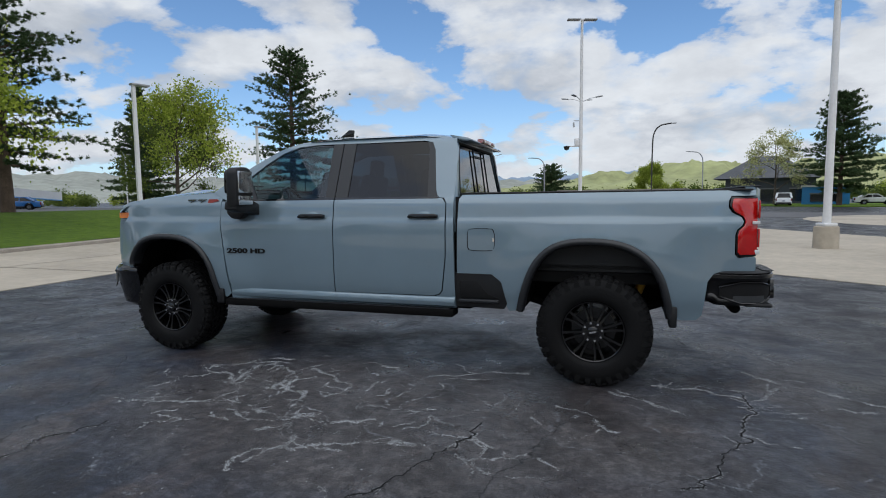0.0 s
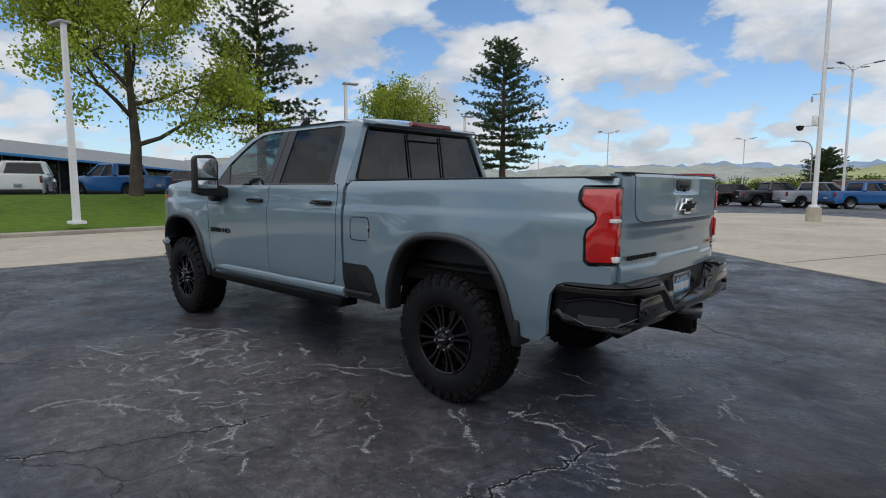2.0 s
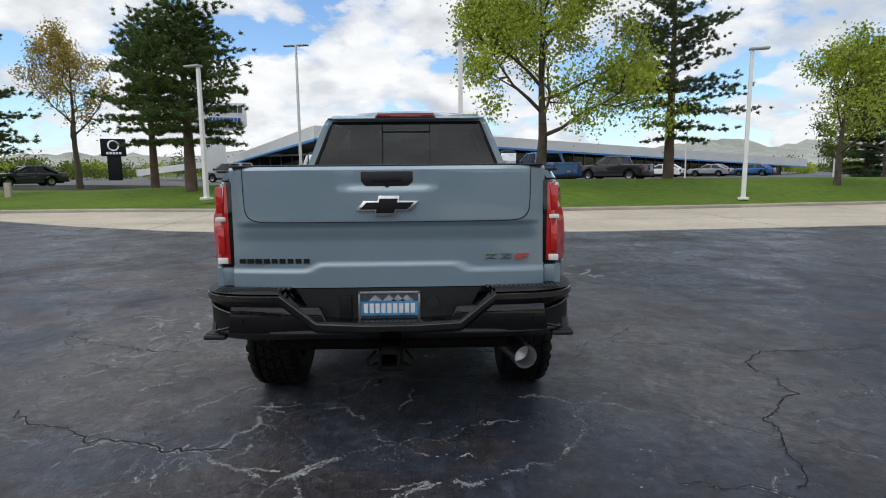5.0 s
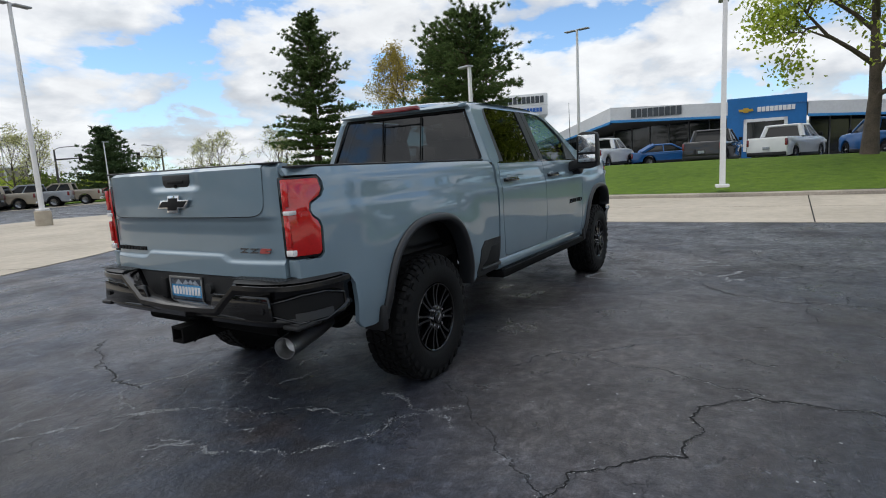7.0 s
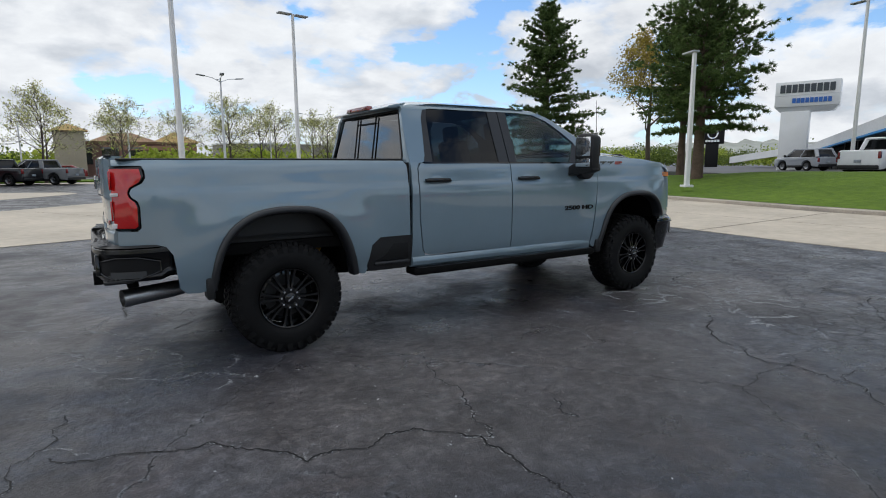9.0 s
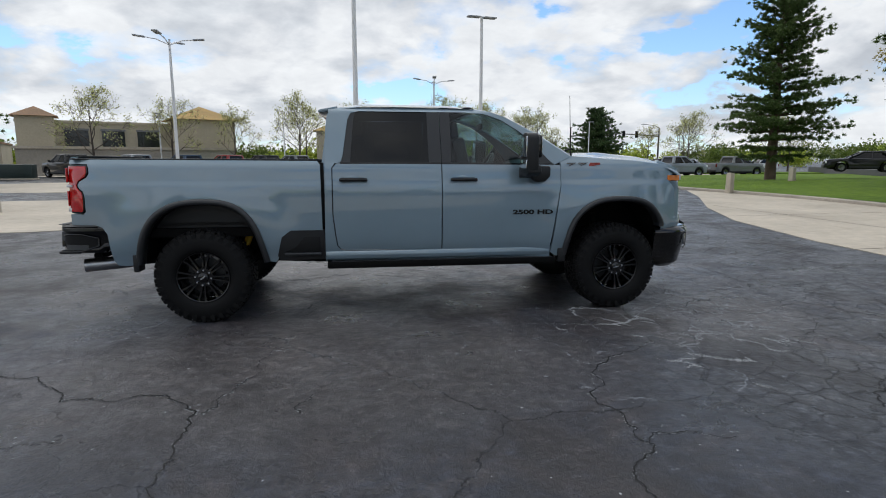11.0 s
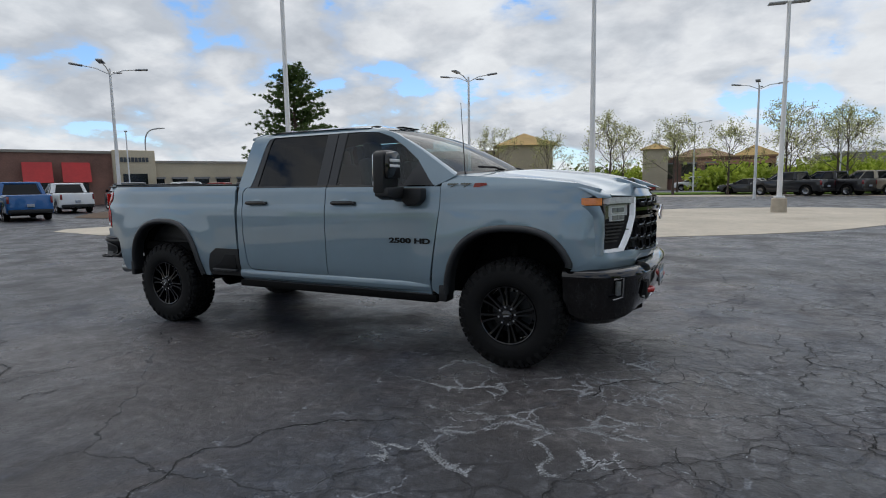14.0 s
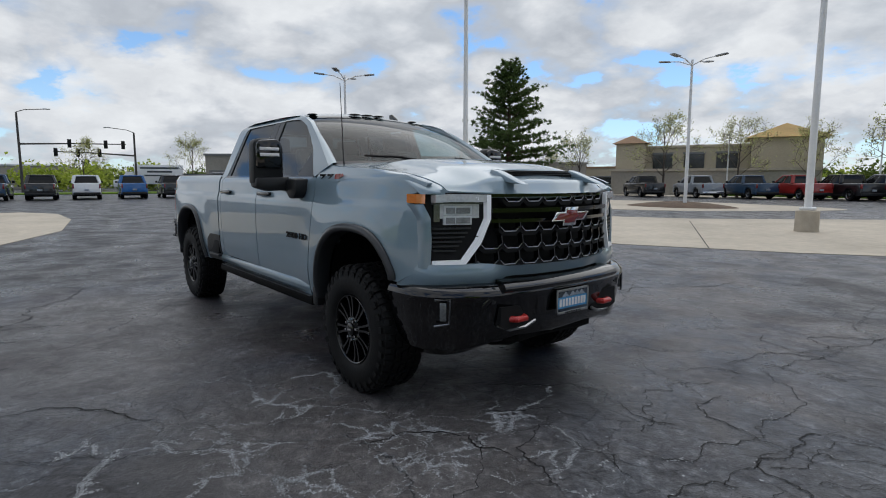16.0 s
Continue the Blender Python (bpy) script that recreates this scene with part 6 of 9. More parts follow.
rb_line = rounded(rb_line + [(x, -y) for x, y in rb_line[-2::-1]], 1)
rb = sweep(rb_line, [(-0.10, 0.925), (0.0, 0.920), (0.018, 0.905), (0.020, 0.88), (-0.004, 0.85), (-0.006, 0.735), (0.004, 0.722), (0.004, 0.705), (-0.02, 0.678), (-0.12, 0.665), (-0.12, 0.90)], -1)
for v in rb.verts:      # dip for the plate
    if abs(v.co.y) < 0.46 and v.co.z > 0.80 and v.co.x > 1.05:
        v.co.z -= 0.155 * ease(0.46, 0.34, abs(v.co.y))
    if v.co.x < 0.86 and v.co.z < 0.74:
        v.co.z += 0.03
rear_bumper = part("rear_bumper", rb, SATINBLACK, truck, "black rear bumper with corner steps")
part("bumper_back", prism([(-0.47, 0.925), (0.47, 0.925), (0.36, 0.72), (-0.36, 0.72)], 1.10, 1.195, "x"), PLASTIC, rear_bumper)
for s in (1, -1):
    pad = sweep([p for p in rb_line if p[1] * s > 0.42 and p[0] > 0.88], [(-0.13, 0.928), (-0.005, 0.931), (0.015, 0.918), (-0.13, 0.918)], -1)
    pd = part("step_pad", pad, PLASTIC, rear_bumper, "ribbed plastic step pad")
    b = bmesh.new()
    for k in range(16):
        y = 0.50 + k * 0.024
        add_box(b, (1.17, s * y - 0.006, 0.931), (1.25, s * y + 0.006, 0.936), 0.002, seg=1)
    part("pad_rib", b, TRIM, pd)
    b = box((1.05, 0.83, 0.672), (1.235, 0.945, 0.700), 0.012)
    cs = part("corner_step", b if s > 0 else flipped(b), PLASTIC, rear_bumper, "corner foot step")
    b = bmesh.new()
    for k in range(7):
        add_box(b, (1.06 + k * 0.024, 0.87, 0.700), (1.072 + k * 0.024, 0.935, 0.706), 0.002, seg=1)
    part("step_rib", b if s > 0 else flipped(b), TRIM, cs)
    bend = [p for p in dense(rb_line, 0.03) if p[1] * s > 0.74 and p[0] > 0.87]
    if bend[0][0] > bend[-1][0]:
        bend = bend[::-1]          # from the side round to the back

    def on_bend(k, push, z):
        a2, b2 = Vector(bend[max(k - 1, 0)]), Vector(bend[min(k + 1, len(bend) - 1)])
        d2 = (b2 - a2).normalized()
        o2 = Vector((d2.y, -d2.x))
        if o2.dot(Vector(bend[k]) - Vector((0.6, 0))) < 0:
            o2 = -o2
        return (bend[k][0] + o2.x * push, bend[k][1] + o2.y * push, z)
    last = len(bend) - 1
    foot = [max(0.0, min(1.0, min(k / 3.0, (last - k) / 4.0))) for k in range(last + 1)]
    # the pocket is not hollowed; a dark strip paints its shade
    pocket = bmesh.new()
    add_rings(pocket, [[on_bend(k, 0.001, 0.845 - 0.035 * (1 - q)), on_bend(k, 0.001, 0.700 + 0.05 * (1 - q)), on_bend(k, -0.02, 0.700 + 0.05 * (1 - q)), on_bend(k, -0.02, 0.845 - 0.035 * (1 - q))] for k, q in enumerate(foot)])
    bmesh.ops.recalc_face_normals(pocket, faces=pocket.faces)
    pk = part("pocket_shade", pocket, GAP, rear_bumper, "flush dark trapezoid painted as the shade of the corner step pocket")
    hem = [on_bend(k, 0.004, 0.848 - 0.035 * (1 - q)) for k, q in enumerate(foot)] + [on_bend(last - k, 0.006, 0.697 + 0.05 * (1 - q)) for k, q in enumerate(foot[::-1])]
    part("pocket_rim", tube(hem + [hem[0]], 0.0065, 6), SATINBLACK, pk)
    tread = bmesh.new()
    add_rings(tread, [[on_bend(k, 0.003, 0.752), on_bend(k, 0.009, 0.706), on_bend(k, -0.01, 0.706), on_bend(k, -0.01, 0.752)] for k in range(2, last - 2)])
    bmesh.ops.recalc_face_normals(tread, faces=tread.faces)
    part("pocket_tread", tread, TRIM, pk, "grey ribbed tread in the step pocket")
    b = bmesh.new()
    add_prism(b, [(0.34, 0.845), (0.78, 0.855), (0.80, 0.72), (0.30, 0.70), (0.29, 0.73)], 1.245, 1.274, "x", 0.006)
    part("bumper_insert", b if s > 0 else flipped(b), BLACK_GLOSS, rear_bumper)
    for y in (0.40, 0.74):
        b = bmesh.new()
        bmesh.ops.create_cone(b, segments=14, radius1=0.017, radius2=0.017, depth=0.010, cap_ends=True, matrix=pose(1.278, s * y, 0.775, 0, 90, 0))
        part("parking_sensor", b, BLACK_GLOSS, rear_bumper)
dealer_plate(Matrix.Translation((1.198, 0, 0.83)) @ FACE_REAR, rear_bumper)
part("socket_box", box((1.18, -0.25, 0.77), (1.215, -0.19, 0.89), 0.008), GAP, rear_bumper)
bm = bmesh.new()
bmesh.ops.create_cone(bm, segments=20, radius1=0.034, radius2=0.030, depth=0.03, cap_ends=True, matrix=pose(1.205, 0.225, 0.85, 0, 90, 0))
part("socket_cap", bm, PLASTIC, rear_bumper)
# hitch and exhaust
hb = bmesh.new()
for lo, hi in (((0.98, -0.05, 0.605), (1.30, 0.05, 0.622)), ((0.98, -0.05, 0.522), (1.30, 0.05, 0.54)), ((0.98, -0.055, 0.522), (1.30, -0.038, 0.622)), ((0.98, 0.038, 0.522), (1.30, 0.055, 0.622))):
    add_box(hb, lo, hi, 0.003)
hitch = part("tow_hitch", hb, UNDER, truck, "black square tow hitch receiver")
part("hitch_bar", tube([(1.05, -0.62, 0.60), (1.05, 0.62, 0.60)], 0.04, 12), UNDER, hitch)
for s in (1, -1):
    part("chain_loop", tube([(1.20, s * 0.05, 0.54), (1.26, s * 0.10, 0.535), (1.24, s * 0.12, 0.56), (1.16, s * 0.08, 0.58)], 0.007, 8), UNDER, hitch)
ex = bmesh.new()
add_lathe(ex, [(0.050, -0.5), (0.062, -0.35), (0.064, 0.0), (0.060, 0.0), (0.058, -0.1), (0.0, -0.12)], 24, look((1.13, 0.715, 0.525), (0.3, 0.50, 0.565)))
exo = part("exhaust", ex, STEEL, truck, "brushed steel exhaust tip", 50)
part("exhaust_pipe", tube([(0.72, 0.61, 0.545), (0.3, 0.52, 0.56), (-0.2, 0.46, 0.55), (-1.0, 0.42, 0.50), (-2.5, 0.40, 0.50)], 0.045, 10), UNDER, exo)

# bed
bm = bmesh.new()
add_box(bm, (-1.06, -0.80, 0.88), (1.12, 0.80, 0.93))
add_box(bm, (-1.06, -0.80, 0.93), (-1.02, 0.80, 1.50))
add_box(bm, (-1.06, -0.80, 0.90), (1.10, -0.76, 1.515))
add_box(bm, (-1.06, 0.76, 0.90), (1.10, 0.80, 1.515))
part("bed_liner", bm, PLASTIC, truck, "black bed liner", 0)
part("bed_front_cap", box((-1.10, -0.86, 1.495), (-1.03, 0.86, 1.522), 0.008), PLASTIC, truck)


# wheels
def wheel_parts(m, parent):
    """Rim, tyre, cap and nuts, built round the z axis with the outer face at +z."""
    R, W = 0.442, 0.295
    rim = bmesh.new()
    add_lathe(rim, [(0.228, 0.030), (0.236, 0.034), (0.242, 0.024), (0.238, 0.012), (0.228, -0.03), (0.222, -0.12), (0.228, -0.20), (0.242, -0.23)], 48)
    add_lathe(rim, [(0.0, -0.10), (0.16, -0.10), (0.222, -0.115)], 32)
    hubr = bmesh.ops.create_cone(rim, segments=32, radius1=0.098, radius2=0.085, depth=0.07, cap_ends=True, matrix=pose(0, 0, -0.012))
    bmesh.ops.recalc_face_normals(rim, faces=rim.faces)
    w = part("wheel", turned(rim, m), RIMBLACK, parent, "black split-spoke alloy wheel", 40)
    for k in range(8):
        for s in (-1, 1):
            sp = bmesh.new()
            add_rings(sp, [[(r, s * o - w2, z0 - 0.05), (r, s * o - w2 * 0.75, z0), (r, s * o + w2 * 0.75, z0), (r, s * o + w2, z0 - 0.05)]
                           for r, z0, o, w2 in ((0.075, 0.024, 0.012, 0.011), (0.14, 0.016, 0.017, 0.010), (0.19, 0.018, 0.024, 0.011), (0.232, 0.026, 0.033, 0.014))])
            bmesh.ops.recalc_face_normals(sp, faces=sp.faces)
            part("spoke", turned(sp, m @ Matrix.Rotation(2 * math.pi * k / 8, 4, "Z")), RIMBLACK, w)
    tyre = bmesh.new()
    add_lathe(tyre, [(0.240, 0.022), (0.252, 0.036), (0.29, 0.046), (0.34, 0.047), (0.385, 0.038), (0.412, 0.020), (0.426, 0.0), (0.428, -0.08), (0.428, -0.20), (0.420, -0.245), (0.38, -0.275), (0.30, -0.28), (0.245, -0.25), (0.235, -0.20)], 72)
    body, tyre = tyre, bmesh.new()
    rows = 60
    for k in range(rows):      # shoulder lugs
        a = 2 * math.pi * k / rows
        long_lug = k % 2 == 0
        for z0, z1, r0, r1 in ((-0.022, 0.030 if long_lug else 0.022, 0.400, R), (-0.252, -0.205, 0.400, R)):
            wdt = 0.0165
            before = set(tyre.verts)
            lean = 0.004 if long_lug else -0.002
            prof = [[(r0 - (0.015 if z > 0 else 0), -wdt, z) if z > 0 else (r0, -wdt, z), (r1 - (0.016 if z in (z1,) and z > 0 else 0.0), -wdt + lean, z), (r1 - (0.016 if z in (z1,) and z > 0 else 0.0), wdt + lean, z), (r0 - (0.015 if z > 0 else 0), wdt, z)] for z in (z0, 0.0 if z1 > 0 else z1 - 0.02, z1)]
            add_rings(tyre, prof)
            bmesh.ops.rotate(tyre, cent=(0, 0, 0), matrix=Matrix.Rotation(a, 3, "Z"), verts=[v for v in tyre.verts if v not in before])
    for row, zc in enumerate((-0.062, -0.112, -0.162)):
        for k in range(54):
            a = 2 * math.pi * (k + 0.5 * (row % 2)) / 54
            before = set(tyre.verts)
            sk = 0.010 * (1 if (k + row) % 2 else -1)
            add_rings(tyre, [[(0.42, -0.017 + sk, z), (R, -0.016 + sk, z), (R, 0.016 + sk, z), (0.42, 0.017 + sk, z)] if z > zc else [(0.42, -0.017 - sk, z), (R, -0.016 - sk, z), (R, 0.016 - sk, z), (0.42, 0.017 - sk, z)] for z in (zc - 0.019, zc + 0.019)])
            bmesh.ops.rotate(tyre, cent=(0, 0, 0), matrix=Matrix.Rotation(a, 3, "Z"), verts=[v for v in tyre.verts if v not in before])
    for k in range(30):      # side biters on the wall
        a = 2 * math.pi * k / 30
        before = set(tyre.verts)
        add_box(tyre, (0.365, -0.020, 0.034), (0.402, 0.020, 0.044))
        bmesh.ops.rotate(tyre, cent=(0, 0, 0), matrix=Matrix.Rotation(a, 3, "Z"), verts=[v for v in tyre.verts if v not in before])
    bmesh.ops.recalc_face_normals(body, faces=body.faces)
    bmesh.ops.recalc_face_normals(tyre, faces=tyre.faces)
    part("tyre", turned(body, m), RUBBER, w, "knobbly off-road tyre", 35)
    tagged(part("tread", turned(tyre, m), RUBBER, w, "", 35), kind="stuff")
    cap = bmesh.new()
    add_lathe(cap, [(0.0, 0.052), (0.030, 0.051), (0.044, 0.044), (0.048, 0.02), (0.050, 0.0)], 24)
    c = part("hub_cap", turned(cap, m), BLACK_GLOSS, w)
    part("cap_mark", turned(prism([(-0.026, 0.006), (0.028, 0.006), (0.024, -0.006), (-0.028, -0.006)], 0.0505, 0.0535, "z"), m), CHROME, w)
    for k in range(8):
        a = 2 * math.pi * k / 8
        b = bmesh.new()
        bmesh.ops.create_cone(b, segments=6, radius1=0.0105, radius2=0.009, depth=0.024, cap_ends=True, matrix=pose(0.070 * math.cos(a), 0.070 * math.sin(a), 0.032))
        part("lug_nut", turned(b, m), CHROME, w)
    disc = bmesh.new()
    add_lathe(disc, [(0.06, -0.085), (0.17, -0.085), (0.17, -0.105), (0.06, -0.105)], 32)
    part("brake_disc", turned(disc, m), TRIM, w)
    return w


for cx in (FRONT, REAR):
    for s in (1, -1):
        m = Matrix.Translation((cx, s * 0.975, HUB_Z)) @ (Matrix.Rotation(radians(-90), 4, "X") if s > 0 else Matrix.Rotation(radians(90), 4, "X")) @ Matrix.Rotation(radians(13 * (s + 2) + cx * 7), 4, "Z")
        wheel_parts(m, truck)

# chassis
ch = bmesh.new()
for s in (1, -1):
    add_box(ch, (-4.75, s * 0.44 - 0.04, 0.62), (1.05, s * 0.44 + 0.04, 0.80))
add_box(ch, (-3.5, -0.88, 0.66), (-1.12, 0.88, 0.74))
add_box(ch, (-4.7, -0.40, 0.60), (-3.5, 0.40, 1.15))
add_box(ch, (-1.1, -0.88, 0.80), (1.10, 0.88, 0.88))
part("chassis_frame", ch, UNDER, truck, "black chassis frame", 0)
part("fuel_tank", box((-2.7, -0.80, 0.52), (-1.0, -0.46, 0.74), 0.04), UNDER, truck)
part("gearbox", box((-3.6, -0.18, 0.42), (-2.2, 0.18, 0.70), 0.05), UNDER, truck)
ax = tube([(0, -0.85, HUB_Z), (0, -0.2, HUB_Z), (0, -0.12, HUB_Z), (0, 0.12, HUB_Z), (0, 0.2, HUB_Z), (0, 0.85, HUB_Z)], [0.055, 0.06, 0.17, 0.17, 0.06, 0.055], 16)
part("rear_axle", ax, UNDER, truck)
part("front_axle", tube([(FRONT, -0.85, HUB_Z), (FRONT, 0.0, HUB_Z + 0.05), (FRONT, 0.85, HUB_Z)], [0.05, 0.12, 0.05], 14), UNDER, truck)
for s in (1, -1):
    part("leaf_spring", tube([(-0.75, s * 0.55, 0.66), (-0.3, s * 0.55, 0.53), (0, s * 0.55, 0.50), (0.3, s * 0.55, 0.53), (0.72, s * 0.55, 0.68)], 0.035, 8), UNDER, truck)
    part("shock_absorber", tube([(-s * 0.22, s * 0.60, 0.44), (-s * 0.44, s * 0.67, 0.96)], 0.036, 12), GOLD, truck, "gold shock absorber")
    part("shock_absorber", tube([(-4.0, s * 0.60, 0.50), (-3.95, s * 0.56, 0.95)], 0.034, 12), UNDER, truck)

# mirrors, handles, fuel door
for s, door in ((1, fd), (-1, fd2)):
    def sided(b):
        return b if s > 0 else flipped(b)
    head = bmesh.new()
    add_prism(head, [(1.065, 1.42), (1.06, 1.70), (1.085, 1.755), (1.14, 1.775), (1.27, 1.765), (1.30, 1.73), (1.305, 1.42)], -3.10, -2.99, "x", 0.02)
    mh = part("door_mirror", sided(head), PLASTIC, truck, "tall black towing mirror")
    part("mirror_shell", sided(prism([(1.085, 1.54), (1.085, 1.735), (1.13, 1.765), (1.26, 1.752), (1.285, 1.72), (1.285, 1.54)], -3.135, -3.09, "x", 0.018)), BLACK_GLOSS, mh)
    part("mirror_arm", sided(prism([(0.96, 1.34), (0.965, 1.445), (1.04, 1.475), (1.29, 1.47), (1.30, 1.40), (1.20, 1.365), (1.06, 1.37)], -3.13, -3.0, "x", 0.016)), PLASTIC, mh)
    part("mirror_foot", sided(prism([(-3.30, 1.46), (-3.13, 1.465), (-3.10, 1.36), (-3.16, 1.305), (-3.25, 1.31), (-3.30, 1.36)], 0.93, 1.06, "y", 0.02)), PLASTIC, mh)
    part("mirror_pane", sided(box((-2.99, 1.09, 1.545), (-2.978, 1.28, 1.735), 0.004)), CHROME, mh, "mirror glass")
    part("mirror_pane", sided(box((-2.99, 1.09, 1.44), (-2.978, 1.28, 1.52), 0.004)), CHROME, mh, "small convex mirror glass")
    for z in (1.675, 1.63):
        part("mirror_light", sided(box((-3.142, 1.11, z), (-3.128, 1.262, z + 0.024), 0.004)), WHITELENS, mh, "white marker light bar")
    for d, x in ((door, -2.452), (rd if s > 0 else rd2, -1.392)):
        y = side_y(x, 1.34)
        h = bmesh.new()
        add_prism(h, [(x - 0.13, 1.315), (x - 0.135, 1.33), (x - 0.10, 1.352), (x + 0.11, 1.352), (x + 0.135, 1.34), (x + 0.13, 1.32), (x + 0.10, 1.312)], y + 0.012, y + 0.038, "y", 0.008)
        hb_ob = part("door_handle", sided(h), BLACK_GLOSS, d, "gloss black pull handle")
        cup = bmesh.new()
        bmesh.ops.create_uvsphere(cup, u_segments=16, v_segments=8, radius=1.0)
        turned(cup, Matrix.Translation((x + 0.005, y - 0.006, 1.335)) @ Matrix.Diagonal((0.075, 0.012, 0.036, 1)))
        part("handle_cup", sided(cup), BODY, hb_ob)
        part("handle_mount", sided(box((x - 0.13, y - 0.01, 1.318), (x - 0.10, y + 0.02, 1.346), 0.004)), BLACK_GLOSS, hb_ob)
        part("handle_mount", sided(box((x + 0.09, y - 0.01, 1.316), (x + 0.13, y + 0.02, 1.346), 0.004)), BLACK_GLOSS, hb_ob)
# round-cornered fuel door on the driver's side
fo = [(-1.0, 1.075), (-0.985, 1.05), (-0.80, 1.05), (-0.782, 1.07), (-0.775, 1.11), (-0.775, 1.17), (-0.785, 1.215), (-0.80, 1.23), (-0.985, 1.23), (-1.0, 1.21), (-1.005, 1.14)]
ring = bmesh.new()
pts = dense(rounded(fo + [fo[0]], 1), 0.03)
add_rings(ring, [[(x + a, -side_y(x, z) - 0.002 - b, z + c) for a, b, c in ((-0.0025, 0, -0.0025), (0.0025, 0, 0.0025), (0.0025, 0.0015, 0.0025), (-0.0025, 0.0015, -0.0025))] for x, z in pts])
bmesh.ops.recalc_face_normals(ring, faces=ring.faces)
part("fuel_door_seam", ring, GAP, bs2, "round-cornered fuel door seam")
part("fuel_latch", prism([(-0.792, 1.125), (-0.78, 1.12), (-0.778, 1.15), (-0.792, 1.155)], -1.0, -0.985, "y"), CHROME, bs2)

# inside the cab
for y in (-0.42, 0.42):
    for x, nm in ((-2.62, "front_seat"), (-1.62, "rear_seat")):
        seat = part(nm, box((x - 0.52, y - 0.26, 0.95), (x + 0.02, y + 0.26, 1.14), 0.05), SEAT, truck, "dark leather seat")
        part("seat_back", box((-0.07, -0.25, 0.0), (0.07, 0.25, 0.66), 0.05, m=pose(x + 0.02, y, 1.10, 0, 14, 0)), SEAT, seat)
        part("headrest", box((-0.045, -0.13, 0.0), (0.045, 0.13, 0.19), 0.04, m=pose(x + 0.18, y, 1.72, 0, 8, 0)), SEAT, seat)
part("dashboard", prism([(-3.75, 1.55), (-3.35, 1.52), (-3.20, 1.44), (-3.22, 1.05), (-3.75, 1.05)], -0.80, 0.80, "y", 0.04), SEAT, truck, "dark dashboard behind the windscreen")
sw = bmesh.new()
pts = [(0.19 * math.cos(a), 0.19 * math.sin(a), 0) for a in np.linspace(0, 2 * math.pi, 25)]
add_tube(sw, pts, 0.017, 8, caps=False)
add_box(sw, (-0.17, -0.03, -0.012), (0.17, 0.03, 0.012), 0.008)
part("steering_wheel", turned(sw, Matrix.Translation((-2.98, -0.42, 1.42)) @ Matrix.Rotation(radians(65), 4, "Y")), SEAT, truck)
part("rear_view_mirror", box((-2.82, -0.13, 1.85), (-2.79, 0.13, 1.92), 0.015), SEAT, truck)
part("cab_floor", box((-3.44, -0.90, 0.74), (-1.12, 0.90, 0.95)), SEAT, truck)
part("cab_bulkhead", box((-1.20, -0.80, 0.9), (-1.15, 0.80, 1.50)), SEAT, truck)


# ---- trees ----
def leaf_cards(centres, size, per, spread, rng, flat=0.0):
    """Small bent leaves scattered round points. Each is two triangles folded along the middle."""
    c = np.repeat(np.asarray(centres, float), per, 0)
    n = len(c)
    c = c + rng.normal(size=(n, 3)) * spread
    d = rng.normal(size=(n, 3))
    d[:, 2] = d[:, 2] * (1 - flat) - 0.2
    d /= np.linalg.norm(d, axis=1, keepdims=True)
    e = np.cross(d, rng.normal(size=(n, 3)))
    e /= np.linalg.norm(e, axis=1, keepdims=True) + 1e-9
    s = size * rng.uniform(0.6, 1.3, (n, 1))
    up = np.cross(d, e) * s * 0.12
    v = np.stack([c, c + d * s * 0.5 + e * s * 0.36 + up, c + d * s, c + d * s * 0.5 - e * s * 0.36 + up], 1).reshape(-1, 3)
    i = np.arange(n)[:, None] * 4
    return v, np.concatenate([i + [0, 1, 2, 3]], 0)


def mesh_arrays(name, v, f, mat):
    me = bpy.data.meshes.new(name)
    me.from_pydata(v.tolist(), [], f.tolist())
    me.materials.append(mat)
    return me


